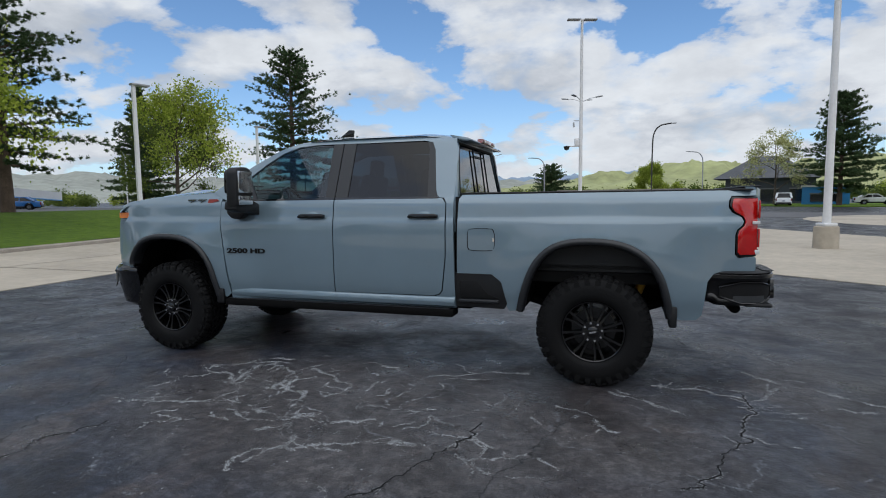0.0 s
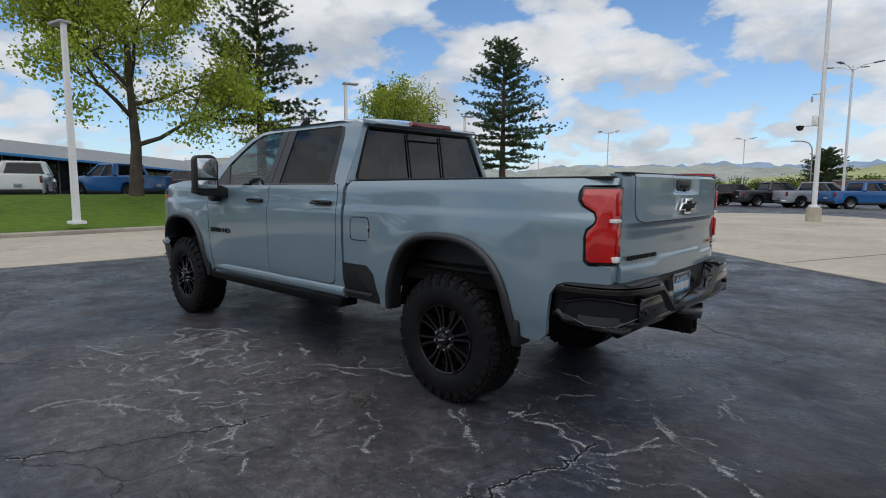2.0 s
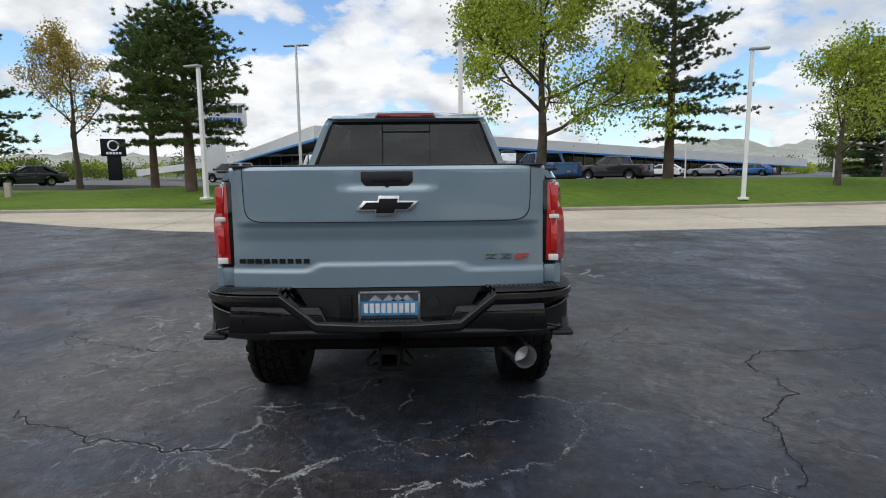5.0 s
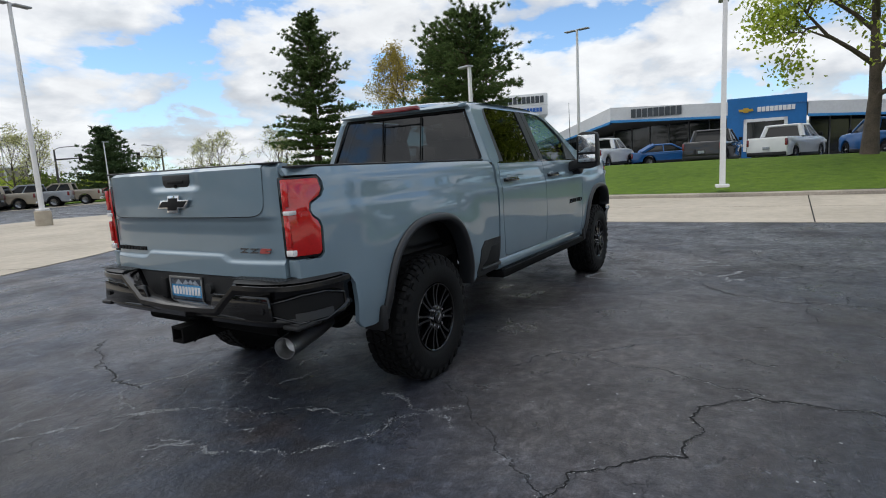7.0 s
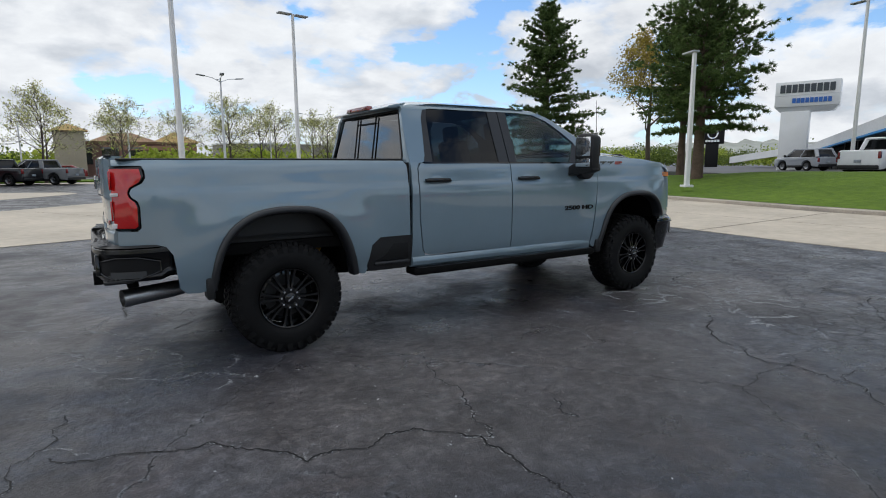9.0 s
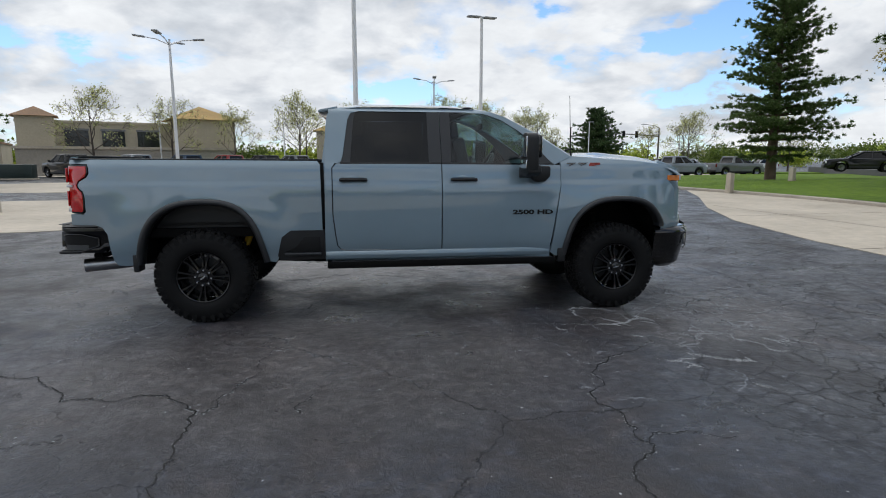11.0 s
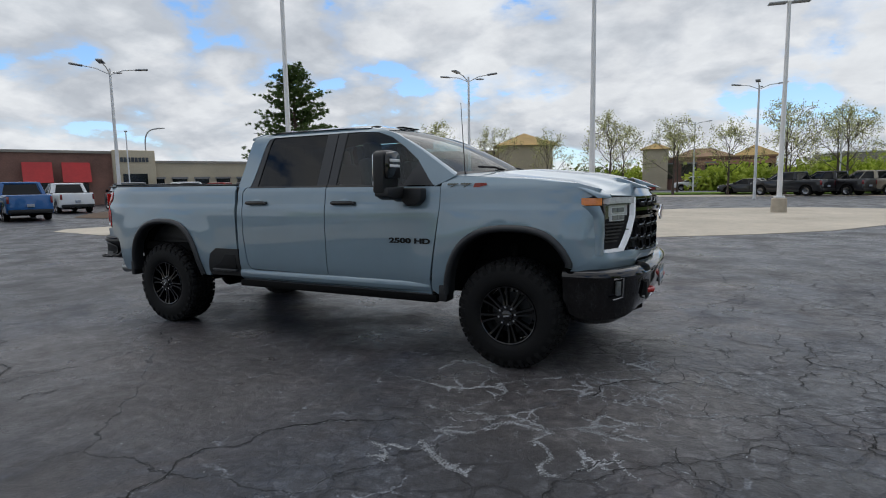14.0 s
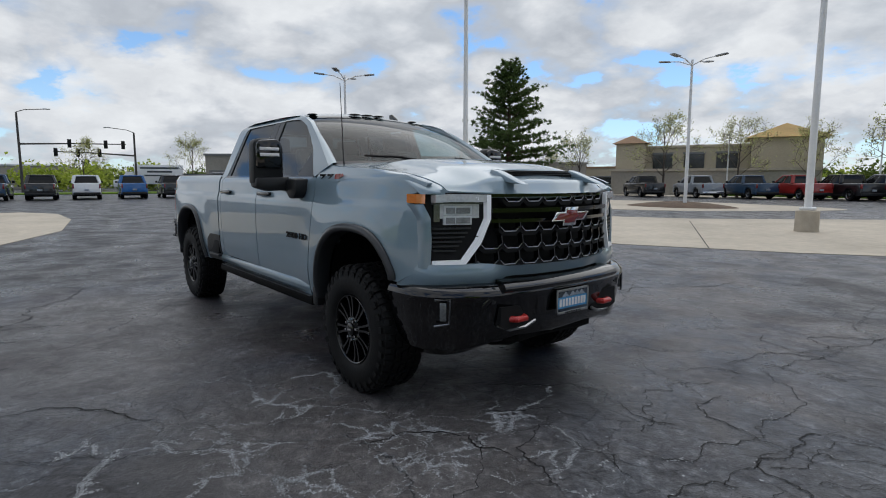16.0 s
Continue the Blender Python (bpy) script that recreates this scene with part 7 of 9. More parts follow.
def limbs(height, spread, rng, first=0.25, forks=3, lean=0.5, mains=7, trunk_r=0.18, upward=0.6):
    """Lines of a broad tree: a list of (points, radii) and the twig ends."""
    tubes, ends = [], []
    top = Vector((0.15 * spread * rng.normal() * 0.2, 0.15 * spread * rng.normal() * 0.2, height * 0.9))
    trunk = [Vector((0, 0, -0.3)), Vector((0.03, 0.02, height * 0.1)), Vector((0.06 * rng.normal(), 0.06 * rng.normal(), height * first)), Vector((top.x * 0.5, top.y * 0.5, height * 0.55)), top]
    tubes.append((trunk, [trunk_r * 1.35, trunk_r, trunk_r * 0.85, trunk_r * 0.45, trunk_r * 0.08]))

    def grow(base, way, length, r, level):
        pts, p, d = [base], base.copy(), way.normalized()
        k = 4
        for i in range(k):
            d = (d + Vector(rng.normal(size=3)) * 0.16 + Vector((0, 0, 0.10 * upward))).normalized()
            p = p + d * (length / k)
            pts.append(p.copy())
        tubes.append((pts, [r * (1 - 0.8 * i / k) for i in range(k + 1)]))
        if level >= forks:
            ends.extend([pts[2], pts[3], pts[4]])
            return
        for i in range(3 + (level == 0)):
            s = 0.35 + 0.65 * (i + rng.uniform(0.2, 0.9)) / (3 + (level == 0))
            idx = min(k - 1, int(s * k))
            b = pts[idx].lerp(pts[idx + 1], s * k - idx)
            side = Vector(rng.normal(size=3))
            side = (side - d * side.dot(d)).normalized()
            grow(b, d * 0.75 + side * 0.85, length * rng.uniform(0.42, 0.62), r * 0.5, level + 1)
        ends.append(pts[-1])

    for i in range(mains):
        s = first + (0.86 - first) * i / (mains - 1)
        a = i * 2.4 + rng.uniform(-0.4, 0.4)
        base = Vector((trunk[2].x * s, trunk[2].y * s, height * s))
        reach = spread * (1.0 - 0.55 * ((s - first) / (0.9 - first)) ** 1.3) * rng.uniform(0.85, 1.1)
        way = Vector((math.cos(a), math.sin(a), lean + 0.9 * (s - first)))
        grow(base, way, reach, trunk_r * (0.5 - 0.28 * s), 1 if forks < 3 else 0)
    return tubes, ends


def tubes_mesh(name, tubes, mat, least=0.012):
    bm = bmesh.new()
    for pts, radii in tubes:
        radii = [max(least, r) for r in radii]
        add_tube(bm, pts, radii, 8 if radii[0] > 0.08 else (5 if radii[0] > 0.03 else 3), caps=False)
    return to_mesh(name, bm, mat, 60)


def broad_tree(name, label, height, spread, seed, leaf, per=10, size=0.16, forks=3, mains=8, trunk_r=0.2, first=0.22, lean=0.5, jitter=0.32, bark=None, keep=1.0, group=""):
    rng = np.random.default_rng(seed)
    tubes, ends = limbs(height, spread, rng, first, forks, lean, mains, trunk_r)
    t = thing(name, label, "tree", group)
    b = new("trunk", tubes_mesh("trunk", tubes, bark or BARK))
    b.parent = t
    pts = np.array([tuple(p) for p in ends])
    pts = pts[rng.uniform(size=len(pts)) < keep]
    v, f = leaf_cards(pts, size, per, jitter, rng)
    c = tagged(new("crown", mesh_arrays("crown", v, f, leaf)), kind="stuff")
    c.parent = t
    return t


def pine_tree(name, label, height, spread, seed, mat, bare=0.12, whorl=0.55, per=6, tuft=0.30, shape=1.0, gaps=0.12, trunk_r=0.2, group=""):
    """A pine: a straight trunk, whorls of boughs, and tufts of needles along them."""
    rng = np.random.default_rng(seed)
    tubes = [([Vector((0, 0, -0.3)), Vector((0.02, 0.0, height * 0.3)), Vector((0.05, -0.03, height * 0.7)), Vector((0, 0, height))], [trunk_r * 1.2, trunk_r * 0.85, trunk_r * 0.45, 0.02])]
    tufts, dirs = [], []
    z = height * bare
    while z < height * 0.985:
        s = (z / height - bare) / (1 - bare)
        reach = spread * (min(1.0, 0.55 + 2.2 * s) * (1 - s) ** (0.75 * shape) + 0.06) * rng.uniform(0.8, 1.1)
        for k in range(per):
            if rng.uniform() < gaps:
                continue
            a = 2 * math.pi * (k + rng.uniform(-0.4, 0.4)) / per + z * 1.7
            L = reach * rng.uniform(0.55, 1.15)
            rise = (0.10 + 0.5 * s + rng.uniform(-0.12, 0.12))
            pts = []
            for i in range(5):
                q = i / 4
                pts.append(Vector((math.cos(a) * L * q, math.sin(a) * L * q, z + L * (rise * q + (0.12 - 0.25 * (1 - s)) * q * q))))
            tubes.append((pts, [0.045 * (1 - s) + 0.012] * 2 + [0.02, 0.014, 0.008]))
            n = max(4, int(L / (tuft * 0.21)))
            for i in range(n):
                q = 0.22 + 0.78 * (i + rng.uniform(0, 1)) / n
                idx = min(3, int(q * 4))
                p = pts[idx].lerp(pts[idx + 1], q * 4 - idx)
                side = rng.normal(size=3) * np.array([0.15, 0.15, 0.035]) * L * (0.30 + q * 0.55)
                tufts.append(np.array(p) + side)
                dirs.append((math.cos(a), math.sin(a), 0.35))
        z += whorl * rng.uniform(0.7, 1.2) * (1 - 0.35 * s)
    c, d0 = np.array(tufts), np.array(dirs)
    needles = 30
    c, d0 = np.repeat(c, needles, 0), np.repeat(d0, needles, 0)
    d = d0 * 0.55 + rng.normal(size=c.shape) * np.array([0.8, 0.8, 0.6])
    d /= np.linalg.norm(d, axis=1, keepdims=True)
    e = np.cross(d, rng.normal(size=c.shape))
    e /= np.linalg.norm(e, axis=1, keepdims=True) + 1e-9
    ln = tuft * rng.uniform(0.45, 1.0, (len(c), 1))
    w = tuft * 0.075
    base = c - d * ln * 0.25
    v = np.stack([base - e * w, base + e * w, base + d * ln], 1).reshape(-1, 3)
    f = np.arange(len(c))[:, None] * 3 + [0, 1, 2]
    t = thing(name, label, "pine tree", group)
    b = new("trunk", tubes_mesh("trunk", tubes, PINEBARK))
    b.parent = t
    cr = tagged(new("crown", mesh_arrays("crown", v, f, mat)), kind="stuff")
    cr.parent = t
    return t


def put(t, x, y, z, turn=0.0, s=1.0):
    t.matrix_world = pose(x, y, z, 0, 0, turn) @ Matrix.Scale(s, 4)
    return t


put(broad_tree("maple_tree", "broad spring-green tree on the lawn bank", 10.6, 5.2, 4, LEAF, per=24, size=0.17, mains=12, trunk_r=0.27, first=0.22, lean=0.50, jitter=0.36), -25.5, 6.0, 0.97, 40)
put(pine_tree("pine_tree", "tall dark pine with open layered boughs", 11.6, 4.4, 3, NEEDLE, bare=0.20, whorl=0.62, per=6, shape=0.9, gaps=0.22, trunk_r=0.26), -27.6, 13.7, 0.97, 200)
put(pine_tree("pine_tree", "tall rounded pine beyond the lawn", 12.4, 4.2, 8, NEEDLE, bare=0.20, whorl=0.6, per=7, shape=0.75, gaps=0.14, trunk_r=0.26), -24.4, 33.2, 0.6, 30)
put(pine_tree("spruce_tree", "dark pointed spruce behind the green tree", 13.0, 4.0, 11, NEEDLE, bare=0.05, whorl=0.5, per=8, shape=1.2, gaps=0.05, tuft=0.42), -46.6, 40.1, 0.0, 0)
put(broad_tree("lawn_tree", "rounded young green tree at the kerb", 6.4, 3.1, 21, LEAF, per=13, size=0.15, mains=7, trunk_r=0.14, first=0.24, jitter=0.30, keep=0.72), -24.5, 21.2, 0.75, 10)
put(broad_tree("lawn_tree", "rounded green tree behind the lawn", 6.6, 3.4, 22, LEAFDARK, per=14, size=0.18, mains=9, trunk_r=0.16, first=0.20, jitter=0.30), -34, 31.5, 0.9, 70)
put(pine_tree("pine_tree", "dense dark pine at the lawn's south end", 12.4, 4.0, 14, NEEDLELIGHT, bare=0.10, whorl=0.5, per=8, shape=0.95, gaps=0.06, tuft=0.34, trunk_r=0.28), -27.3, -26.0, 0.5, 0)
put(pine_tree("pine_tree", "dense dark pine beside the lawn lamp", 8.8, 3.9, 17, NEEDLELIGHT, bare=0.26, whorl=0.5, per=8, shape=0.7, gaps=0.08, tuft=0.34, trunk_r=0.26), -24.6, -11.9, 0.85, 60)
put(pine_tree("pine_tree", "smaller dark pine beside its neighbour", 8.6, 3.2, 18, NEEDLELIGHT, bare=0.30, whorl=0.55, per=7, shape=0.7, gaps=0.1, tuft=0.34, trunk_r=0.22), -28.5, -15.6, 0.7, 100)
put(broad_tree("budding_tree", "thin tree with yellow spring buds", 8.6, 3.2, 31, LEAFYELLOW, per=7, size=0.14, mains=9, trunk_r=0.17, first=0.28, lean=0.9, jitter=0.25), -40.5, -27.3, 0.8, 0, 1.25)
put(pine_tree("pine_tree", "spreading dark conifer by the street", 7.8, 4.6, 23, NEEDLE, bare=0.06, whorl=0.5, per=8, shape=1.1, gaps=0.05, tuft=0.42), -30.1, -59.6, 0.0, 0)
put(pine_tree("pine_tree", "pointed pine beyond the parked trucks", 10.0, 4.3, 26, NEEDLELIGHT, bare=0.10, whorl=0.5, per=8, shape=1.0, gaps=0.08, tuft=0.34, trunk_r=0.22), 22.4, -27.0, 0.1, 0)
put(pine_tree("pine_tree", "dark pine by the far roadside", 14.5, 5.5, 28, NEEDLE, bare=0.12, whorl=0.7, per=8, shape=0.8, gaps=0.08, tuft=0.5, trunk_r=0.3), 27.8, 80.5, 0.2, 0)
put(pine_tree("pine_tree", "dark pine by the far roadside", 8.4, 4.4, 29, NEEDLE, bare=0.12, whorl=0.6, per=8, shape=0.7, gaps=0.08, tuft=0.5), -14.0, 118, 0.0, 0)
put(broad_tree("roadside_tree", "bare-limbed reddish tree by the far roadside", 9.2, 4.2, 33, LEAFPALE, per=5, size=0.22, mains=9, trunk_r=0.2, first=0.2, jitter=0.3), 22, 88, 0.2, 0)
put(broad_tree("roadside_tree", "green tree by the far roadside", 7.5, 4.5, 34, LEAF, per=30, size=0.32, mains=9, trunk_r=0.2, first=0.15, jitter=0.4), 8, 150, 0, 0)
# thin street trees with their first leaves, one kind repeated
sparse = [broad_tree("street_tree", "slim street tree with sparse pale spring leaves", 7.0, 3.2, 41 + k, LEAFPALE, per=2, size=0.15, mains=10, trunk_r=0.12, first=0.26, lean=0.95, jitter=0.20, keep=0.7, group="street trees") for k in range(3)]
spots = [(28.4, -43), (21.6, -47), (15.8, -49.5), (10.5, -51), (4.5, -52.3), (-1.3, -53), (-6, -53), (-10.5, -53), (-15, -53), (-20, -51.5), (-34, -46), (4.8, -62.6), (-1, -62.7), (-11.6, -61.5), (-15.5, -61), (-21, -59),
         (-42, -60), (-52, -57), (-62, -66), (-47, -78), (-30, -75), (74, -18), (80, -6), (52, -66)]
for i, (x, y) in enumerate(spots):
    s, m = 0.78 + 0.26 * ((i * 37) % 10) / 10, (i * 73) % 360
    base = sparse[i % 3]
    if i < 3:
        put(base, x, y, 0.1, m, s)
    else:
        copy_thing(base, pose(x, y, 0.1, 0, 0, m) @ Matrix.Scale(s / base.scale[0], 4))


def far_woods(name, label, ring, mat, seed, size):
    """Far woods and shrubs: clumps of leaves along the horizon."""
    rng = np.random.default_rng(seed)
    cs, ss = [], []
    for a0, a1, r0, r1, h, n in ring:
        for _ in range(n):
            a, r = radians(rng.uniform(a0, a1)), rng.uniform(r0, r1)
            x, y = -math.sin(a) * r, math.cos(a) * r
            hh, w = h * rng.uniform(0.45, 1.1), h * rng.uniform(0.35, 0.6)
            k = 60
            p = rng.normal(size=(k, 3)) * np.array([w, w, hh * 0.30]) * 0.5 + np.array([x, y, hh * 0.5])
            p[:, 2] = np.clip(p[:, 2], 0.2, hh)
            cs.append(p)
    v, f = leaf_cards(np.concatenate(cs), size * 0.5, 8, size * 0.55, rng)
    tagged(new(name, mesh_arrays(name, v, f, mat)), label, "far trees", kind="stuff")


far_woods("far_woods", "distant deep green trees and shrubs", [(335, 360, 170, 260, 6, 60), (0, 60, 190, 320, 6, 90), (100, 150, 150, 260, 8, 70), (150, 270, 100, 175, 5.0, 120)], LEAFDARK, 51, 1.3)
far_woods("far_shrubs", "distant yellow-green spring trees", [(335, 360, 190, 280, 6, 40), (0, 60, 200, 320, 5, 40), (110, 150, 150, 260, 7, 50), (150, 270, 90, 160, 4.6, 90), (162, 178, 73, 76, 3.0, 30)], LEAF, 52, 1.2)


# ---- hills on the horizon ----
def hills(name, label, radius, heights, mat, rough, seed, depth):
    """A ridge seen from afar, as a slope of ground with folds."""
    bm = bmesh.new()
    rows = []
    angles = np.linspace(heights[0][0], heights[-1][0], 220)
    for s in np.linspace(0, 1, 14):
        row = []
        for a in angles:
            h = lerp(heights, a)
            n = noise.fractal((a * 0.16 + seed, s * 2.5, seed), 1.0, 2.0, 6)
            ridge = 1 - abs(noise.fractal((a * 0.5, s * 3.0, seed + 7), 1.0, 2.0, 5))
            r = radius + depth * s
            z = h * (s ** 0.8) * (1 + rough * n) * (0.72 + 0.28 * ridge)
            row.append(bm.verts.new((-math.sin(radians(a)) * r, math.cos(radians(a)) * r, z - 2)))
        rows.append(row)
    for p, q in zip(rows, rows[1:]):
        for i in range(len(angles) - 1):
            bm.faces.new((p[i], p[i + 1], q[i + 1], q[i]))
    bmesh.ops.recalc_face_normals(bm, faces=bm.faces)
    if sum(f.normal.z for f in bm.faces) < 0:
        bmesh.ops.reverse_faces(bm, faces=bm.faces)
    return tagged(part(name, bm, mat, angle=80), label, "hills", kind="structure")


HILLGREEN = surface("green_brown_hillside", (0.33, 0.35, 0.16), 0.95, vary=0.35, big=0.006, fine=0.05)
HILLGREY = surface("grey_green_foothills", (0.30, 0.315, 0.275), 0.95, vary=0.28, big=0.004, fine=0.04)
# the mountains' pale blue has distance haze mixed into the base colour
MOUNT = surface("haze_blue_mountains", (0.25, 0.33, 0.43), 0.95, vary=0.2, big=0.002, fine=0.02)
hills("hills_near", "green and tan foothill slopes on the horizon", 700, [(318, 40), (332, 54), (345, 60), (356, 54), (366, 34), (376, 15), (384, 3)], HILLGREEN, 0.25, 3.1, 260)
hills("hills_middle", "bare grey-green foothills on the horizon", 1300, [(355, 46), (366, 62), (378, 70), (392, 66), (408, 82), (425, 92), (440, 88), (455, 76), (468, 72), (482, 66), (496, 40), (512, 8)], HILLGREY, 0.28, 9.4, 520)
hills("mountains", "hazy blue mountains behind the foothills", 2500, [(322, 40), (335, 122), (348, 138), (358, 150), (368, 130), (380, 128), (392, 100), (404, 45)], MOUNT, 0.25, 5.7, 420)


# ---- lamp posts and street gear ----
def lawn_post(x, y, z, top, turn):
    t = thing("lamp_post", "white square steel lamp post on the lawn", "lamp post", "lawn lamp posts", at=pose(x, y, z, 0, 0, turn))
    h = top - z
    bm = bmesh.new()
    add_rings(bm, [[(-r, -r, q), (r, -r, q), (r, r, q), (-r, r, q)] for q, r in ((0.0, 0.085), (h, 0.062))])
    part("pole", bm, WHITEPOLE, t)
    part("base_plate", box((-0.2, -0.2, -0.05), (0.2, 0.2, 0.05), 0.02), WHITEPOLE, t)
    part("lamp_head", box((-0.12, -0.16, h - 0.02), (0.62, 0.16, h + 0.07), 0.03), GREYPOLE, t, "flat grey lamp head")
    return t


for x, y, z, h, a in ((-17.1, 1.35, 0.36, 6.2, 190), (-19.3, 13.4, 0.30, 6.35, 70), (-20.2, -9.42, 0.48, 5.95, 250), (-22.7, 26.4, 0.38, 6.3, 70)):
    lawn_post(x, y, z, h, a)


def tall_post(x, y, top, turn, base_z=0.0, plinth=True):
    t = thing("parking_lamp_post", "tall white lot lamp post on a concrete plinth" if plinth else "tall white lot lamp post with two flat heads", "lamp post", "tall lot lamp posts", at=pose(x, y, base_z, 0, 0, turn))
    h = top - base_z
    b = 0.0
    if plinth:
        bm = bmesh.new()
        add_lathe(bm, [(0.0, 0.62), (0.27, 0.62), (0.30, 0.60), (0.31, 0.02), (0.31, -0.1)], 20)
        part("plinth", bm, CONCRETE, t, "round concrete plinth", 40)
        b = 0.62
        part("base_plate", box((-0.19, -0.19, b), (0.19, 0.19, b + 0.09), 0.03), WHITEPOLE, t)
    part("pole", tube([(0, 0, b), (0, 0, h * 0.5), (0, 0, h)], [0.105, 0.09, 0.07], 14), WHITEPOLE, t)
    for s in (1, -1):
        part("lamp_head", box((s * 0.10 if s > 0 else -0.78, -0.17, h - 0.08), (0.78 if s > 0 else -0.10, 0.17, h - 0.01), 0.025), GREYPOLE, t, "flat grey lamp head")
    part("cross_arm", box((-0.2, -0.03, h - 0.06), (0.2, 0.03, h), 0.01), WHITEPOLE, t)
    return t


for x, y, h, a, z, pl in ((5.6, 12.3, 8.8, 20, 0, True), (-1.85, 25.6, 10.8, 20, 0, True), (9.1, -11.3, 8.8, 20, 0, True), (-1.35, -15.2, 8.8, 10, 0, True), (-7.75, -22.9, 8.75, 10, 0, True), (-31.4, -7.9, 9.25, 80, 0.72, False)):
    tall_post(x, y, h, a, z, pl)


def wing_post(x, y, top, turn, span=1.25):
    t = thing("wing_lamp_post", "white lamp post with four slanting heads on wing arms", "lamp post", "wing lamp posts", at=pose(x, y, 0, 0, 0, turn))
    part("pole", tube([(0, 0, 0), (0, 0, top * 0.5), (0, 0, top - 0.05)], [0.10, 0.085, 0.06], 12), WHITEPOLE, t)
    for a in (0, 72, 180, 252):
        q = pose(0, 0, 0, 0, 0, a)
        part("arm", turned(tube([(0, 0, top - 0.35), (span * 0.5, 0, top - 0.08), (span, 0, top)], 0.03, 6), q), WHITEPOLE, t)
        part("lamp_head", box((-0.30, -0.15, -0.035), (0.30, 0.15, 0.035), 0.02, m=q @ pose(span + 0.22, 0, top + 0.02, 0, -6, 0)), GREYPOLE, t, "flat grey lamp head")
    return t


for x, y, h, a in ((8.62, -27.0, 8.0, 12), (-7.6, -40.5, 8.0, 12), (23.1, -13.8, 7.75, 60), (-25.0, -71, 8.3, 5), (-3.1, 45.5, 10.1, -5), (-22, 95, 9.3, -10), (-35, 74, 9.6, -10), (-2.5, -66, 8, 0), (-56, -62, 8, -10), (45, -48, 8, 40)):
    wing_post(x, y, h, a)


def street_lamp(x, y, top, turn, mat, reach=2.2):
    t = thing("street_lamp", "slim street lamp with a curved arm", "street lamp", "street lamps", at=pose(x, y, 0, 0, 0, turn))
    pts = [(0, 0, 0), (0, 0, top * 0.78), (0.06 * reach, 0, top * 0.9), (0.35 * reach, 0, top * 0.985), (reach, 0, top)]
    part("pole", tube(rounded_3d(pts), 0.085, 8), mat, t)
    part("lamp_head", box((reach - 0.1, -0.12, top - 0.07), (reach + 0.55, 0.12, top + 0.05), 0.03), GREYPOLE, t)
    return t


def rounded_3d(pts, rounds=2):
    pts = [Vector(p) for p in pts]
    for _ in range(rounds):
        out = [pts[0]]
        for a, b in zip(pts, pts[1:]):
            out += [a.lerp(b, 0.25), a.lerp(b, 0.75)]
        pts = out + [pts[-1]]
    return pts


for x, y, h, a, m in ((4.0, 70, 10.5, -5, DARKPOLE), (13.5, 98, 9, 180, GREYPOLE), (60, -42, 9, 200, GREYPOLE), (-12, 90, 8.2, 180, GREYPOLE), (70, -26, 9, 180, GREYPOLE)):
    street_lamp(x, y, h, a, m)
for x, y, h in ((34.5, -44.5, 6.5), (30, -58, 6), (-14.5, -53, 5.6), (-26, -52, 5.6), (6, -52, 5.6), (17, -50, 5.6), (46, -30, 7), (-45, -66, 6.2), (-38, 60, 5.5), (-44, 48, 5.8), (-41, 33, 5.6), (-48, 24, 5.6)):
    t = thing("thin_lamp_post", "thin white lamp post in the distance", "lamp post", "thin lamp posts", at=pose(x, y, 0, 0, 0, x * 7))
    part("pole", tube([(0, 0, 0), (0, 0, h)], [0.07, 0.05], 8), WHITEPOLE, t)
    part("lamp_head", box((-0.1, -0.12, h - 0.03), (0.45, 0.12, h + 0.05), 0.02), GREYPOLE, t)


def flagless_mast(x, y, h):
    """A camera mast on the lot: boxes and a dome on a white pole."""
    t = thing("camera_mast", "white pole with security cameras and a control box", "camera mast", at=pose(x, y, 0, 0, 0, 15))
    part("control_box", box((-0.32, -0.12, h * 0.50), (-0.10, 0.12, h * 0.50 + 0.42), 0.02), WHITEPOLE, t)
    part("camera_arm", tube([(0, 0, h * 0.5), (-0.75, 0, h * 0.5)], 0.03, 8), WHITEPOLE, t)
    bm = bmesh.new()
    add_lathe(bm, [(0.0, -0.16), (0.11, -0.12), (0.15, 0.0), (0.16, 0.06), (0.0, 0.1)], 16, pose(-0.75, 0, h * 0.5 - 0.06))
    part("camera_dome", bm, BLACK_GLOSS, t)
    part("antenna_panel", box((-0.42, -0.05, h * 0.62), (-0.34, 0.05, h * 0.62 + 0.25), 0.01), GREYPOLE, t)
    part("antenna_arm", tube([(0, 0, h * 0.66), (-0.38, 0, h * 0.66)], 0.02, 6), GREYPOLE, t)


flagless_mast(-1.85, 25.6, 8.4)


def bollard(x, y, z):
    t = thing("light_bollard", "square concrete path light bollard", "bollard", "path bollards", at=pose(x, y, z, 0, 0, 15))
    bm = bmesh.new()
    add_rings(bm, [[(-r, -r, q), (r, -r, q), (r, r, q), (-r, r, q)] for q, r in ((-0.1, 0.13), (0.78, 0.12), (0.82, 0.10))])
    part("bollard_post", bm, CONCRETE, t)
    part("bollard_louvre", box((-0.03, -0.132, 0.56), (0.03, -0.10, 0.72)), GAP, t)


bollard(-18.55, -17.6, 0.14)
bollard(-24.8, -21.2, 0.35)


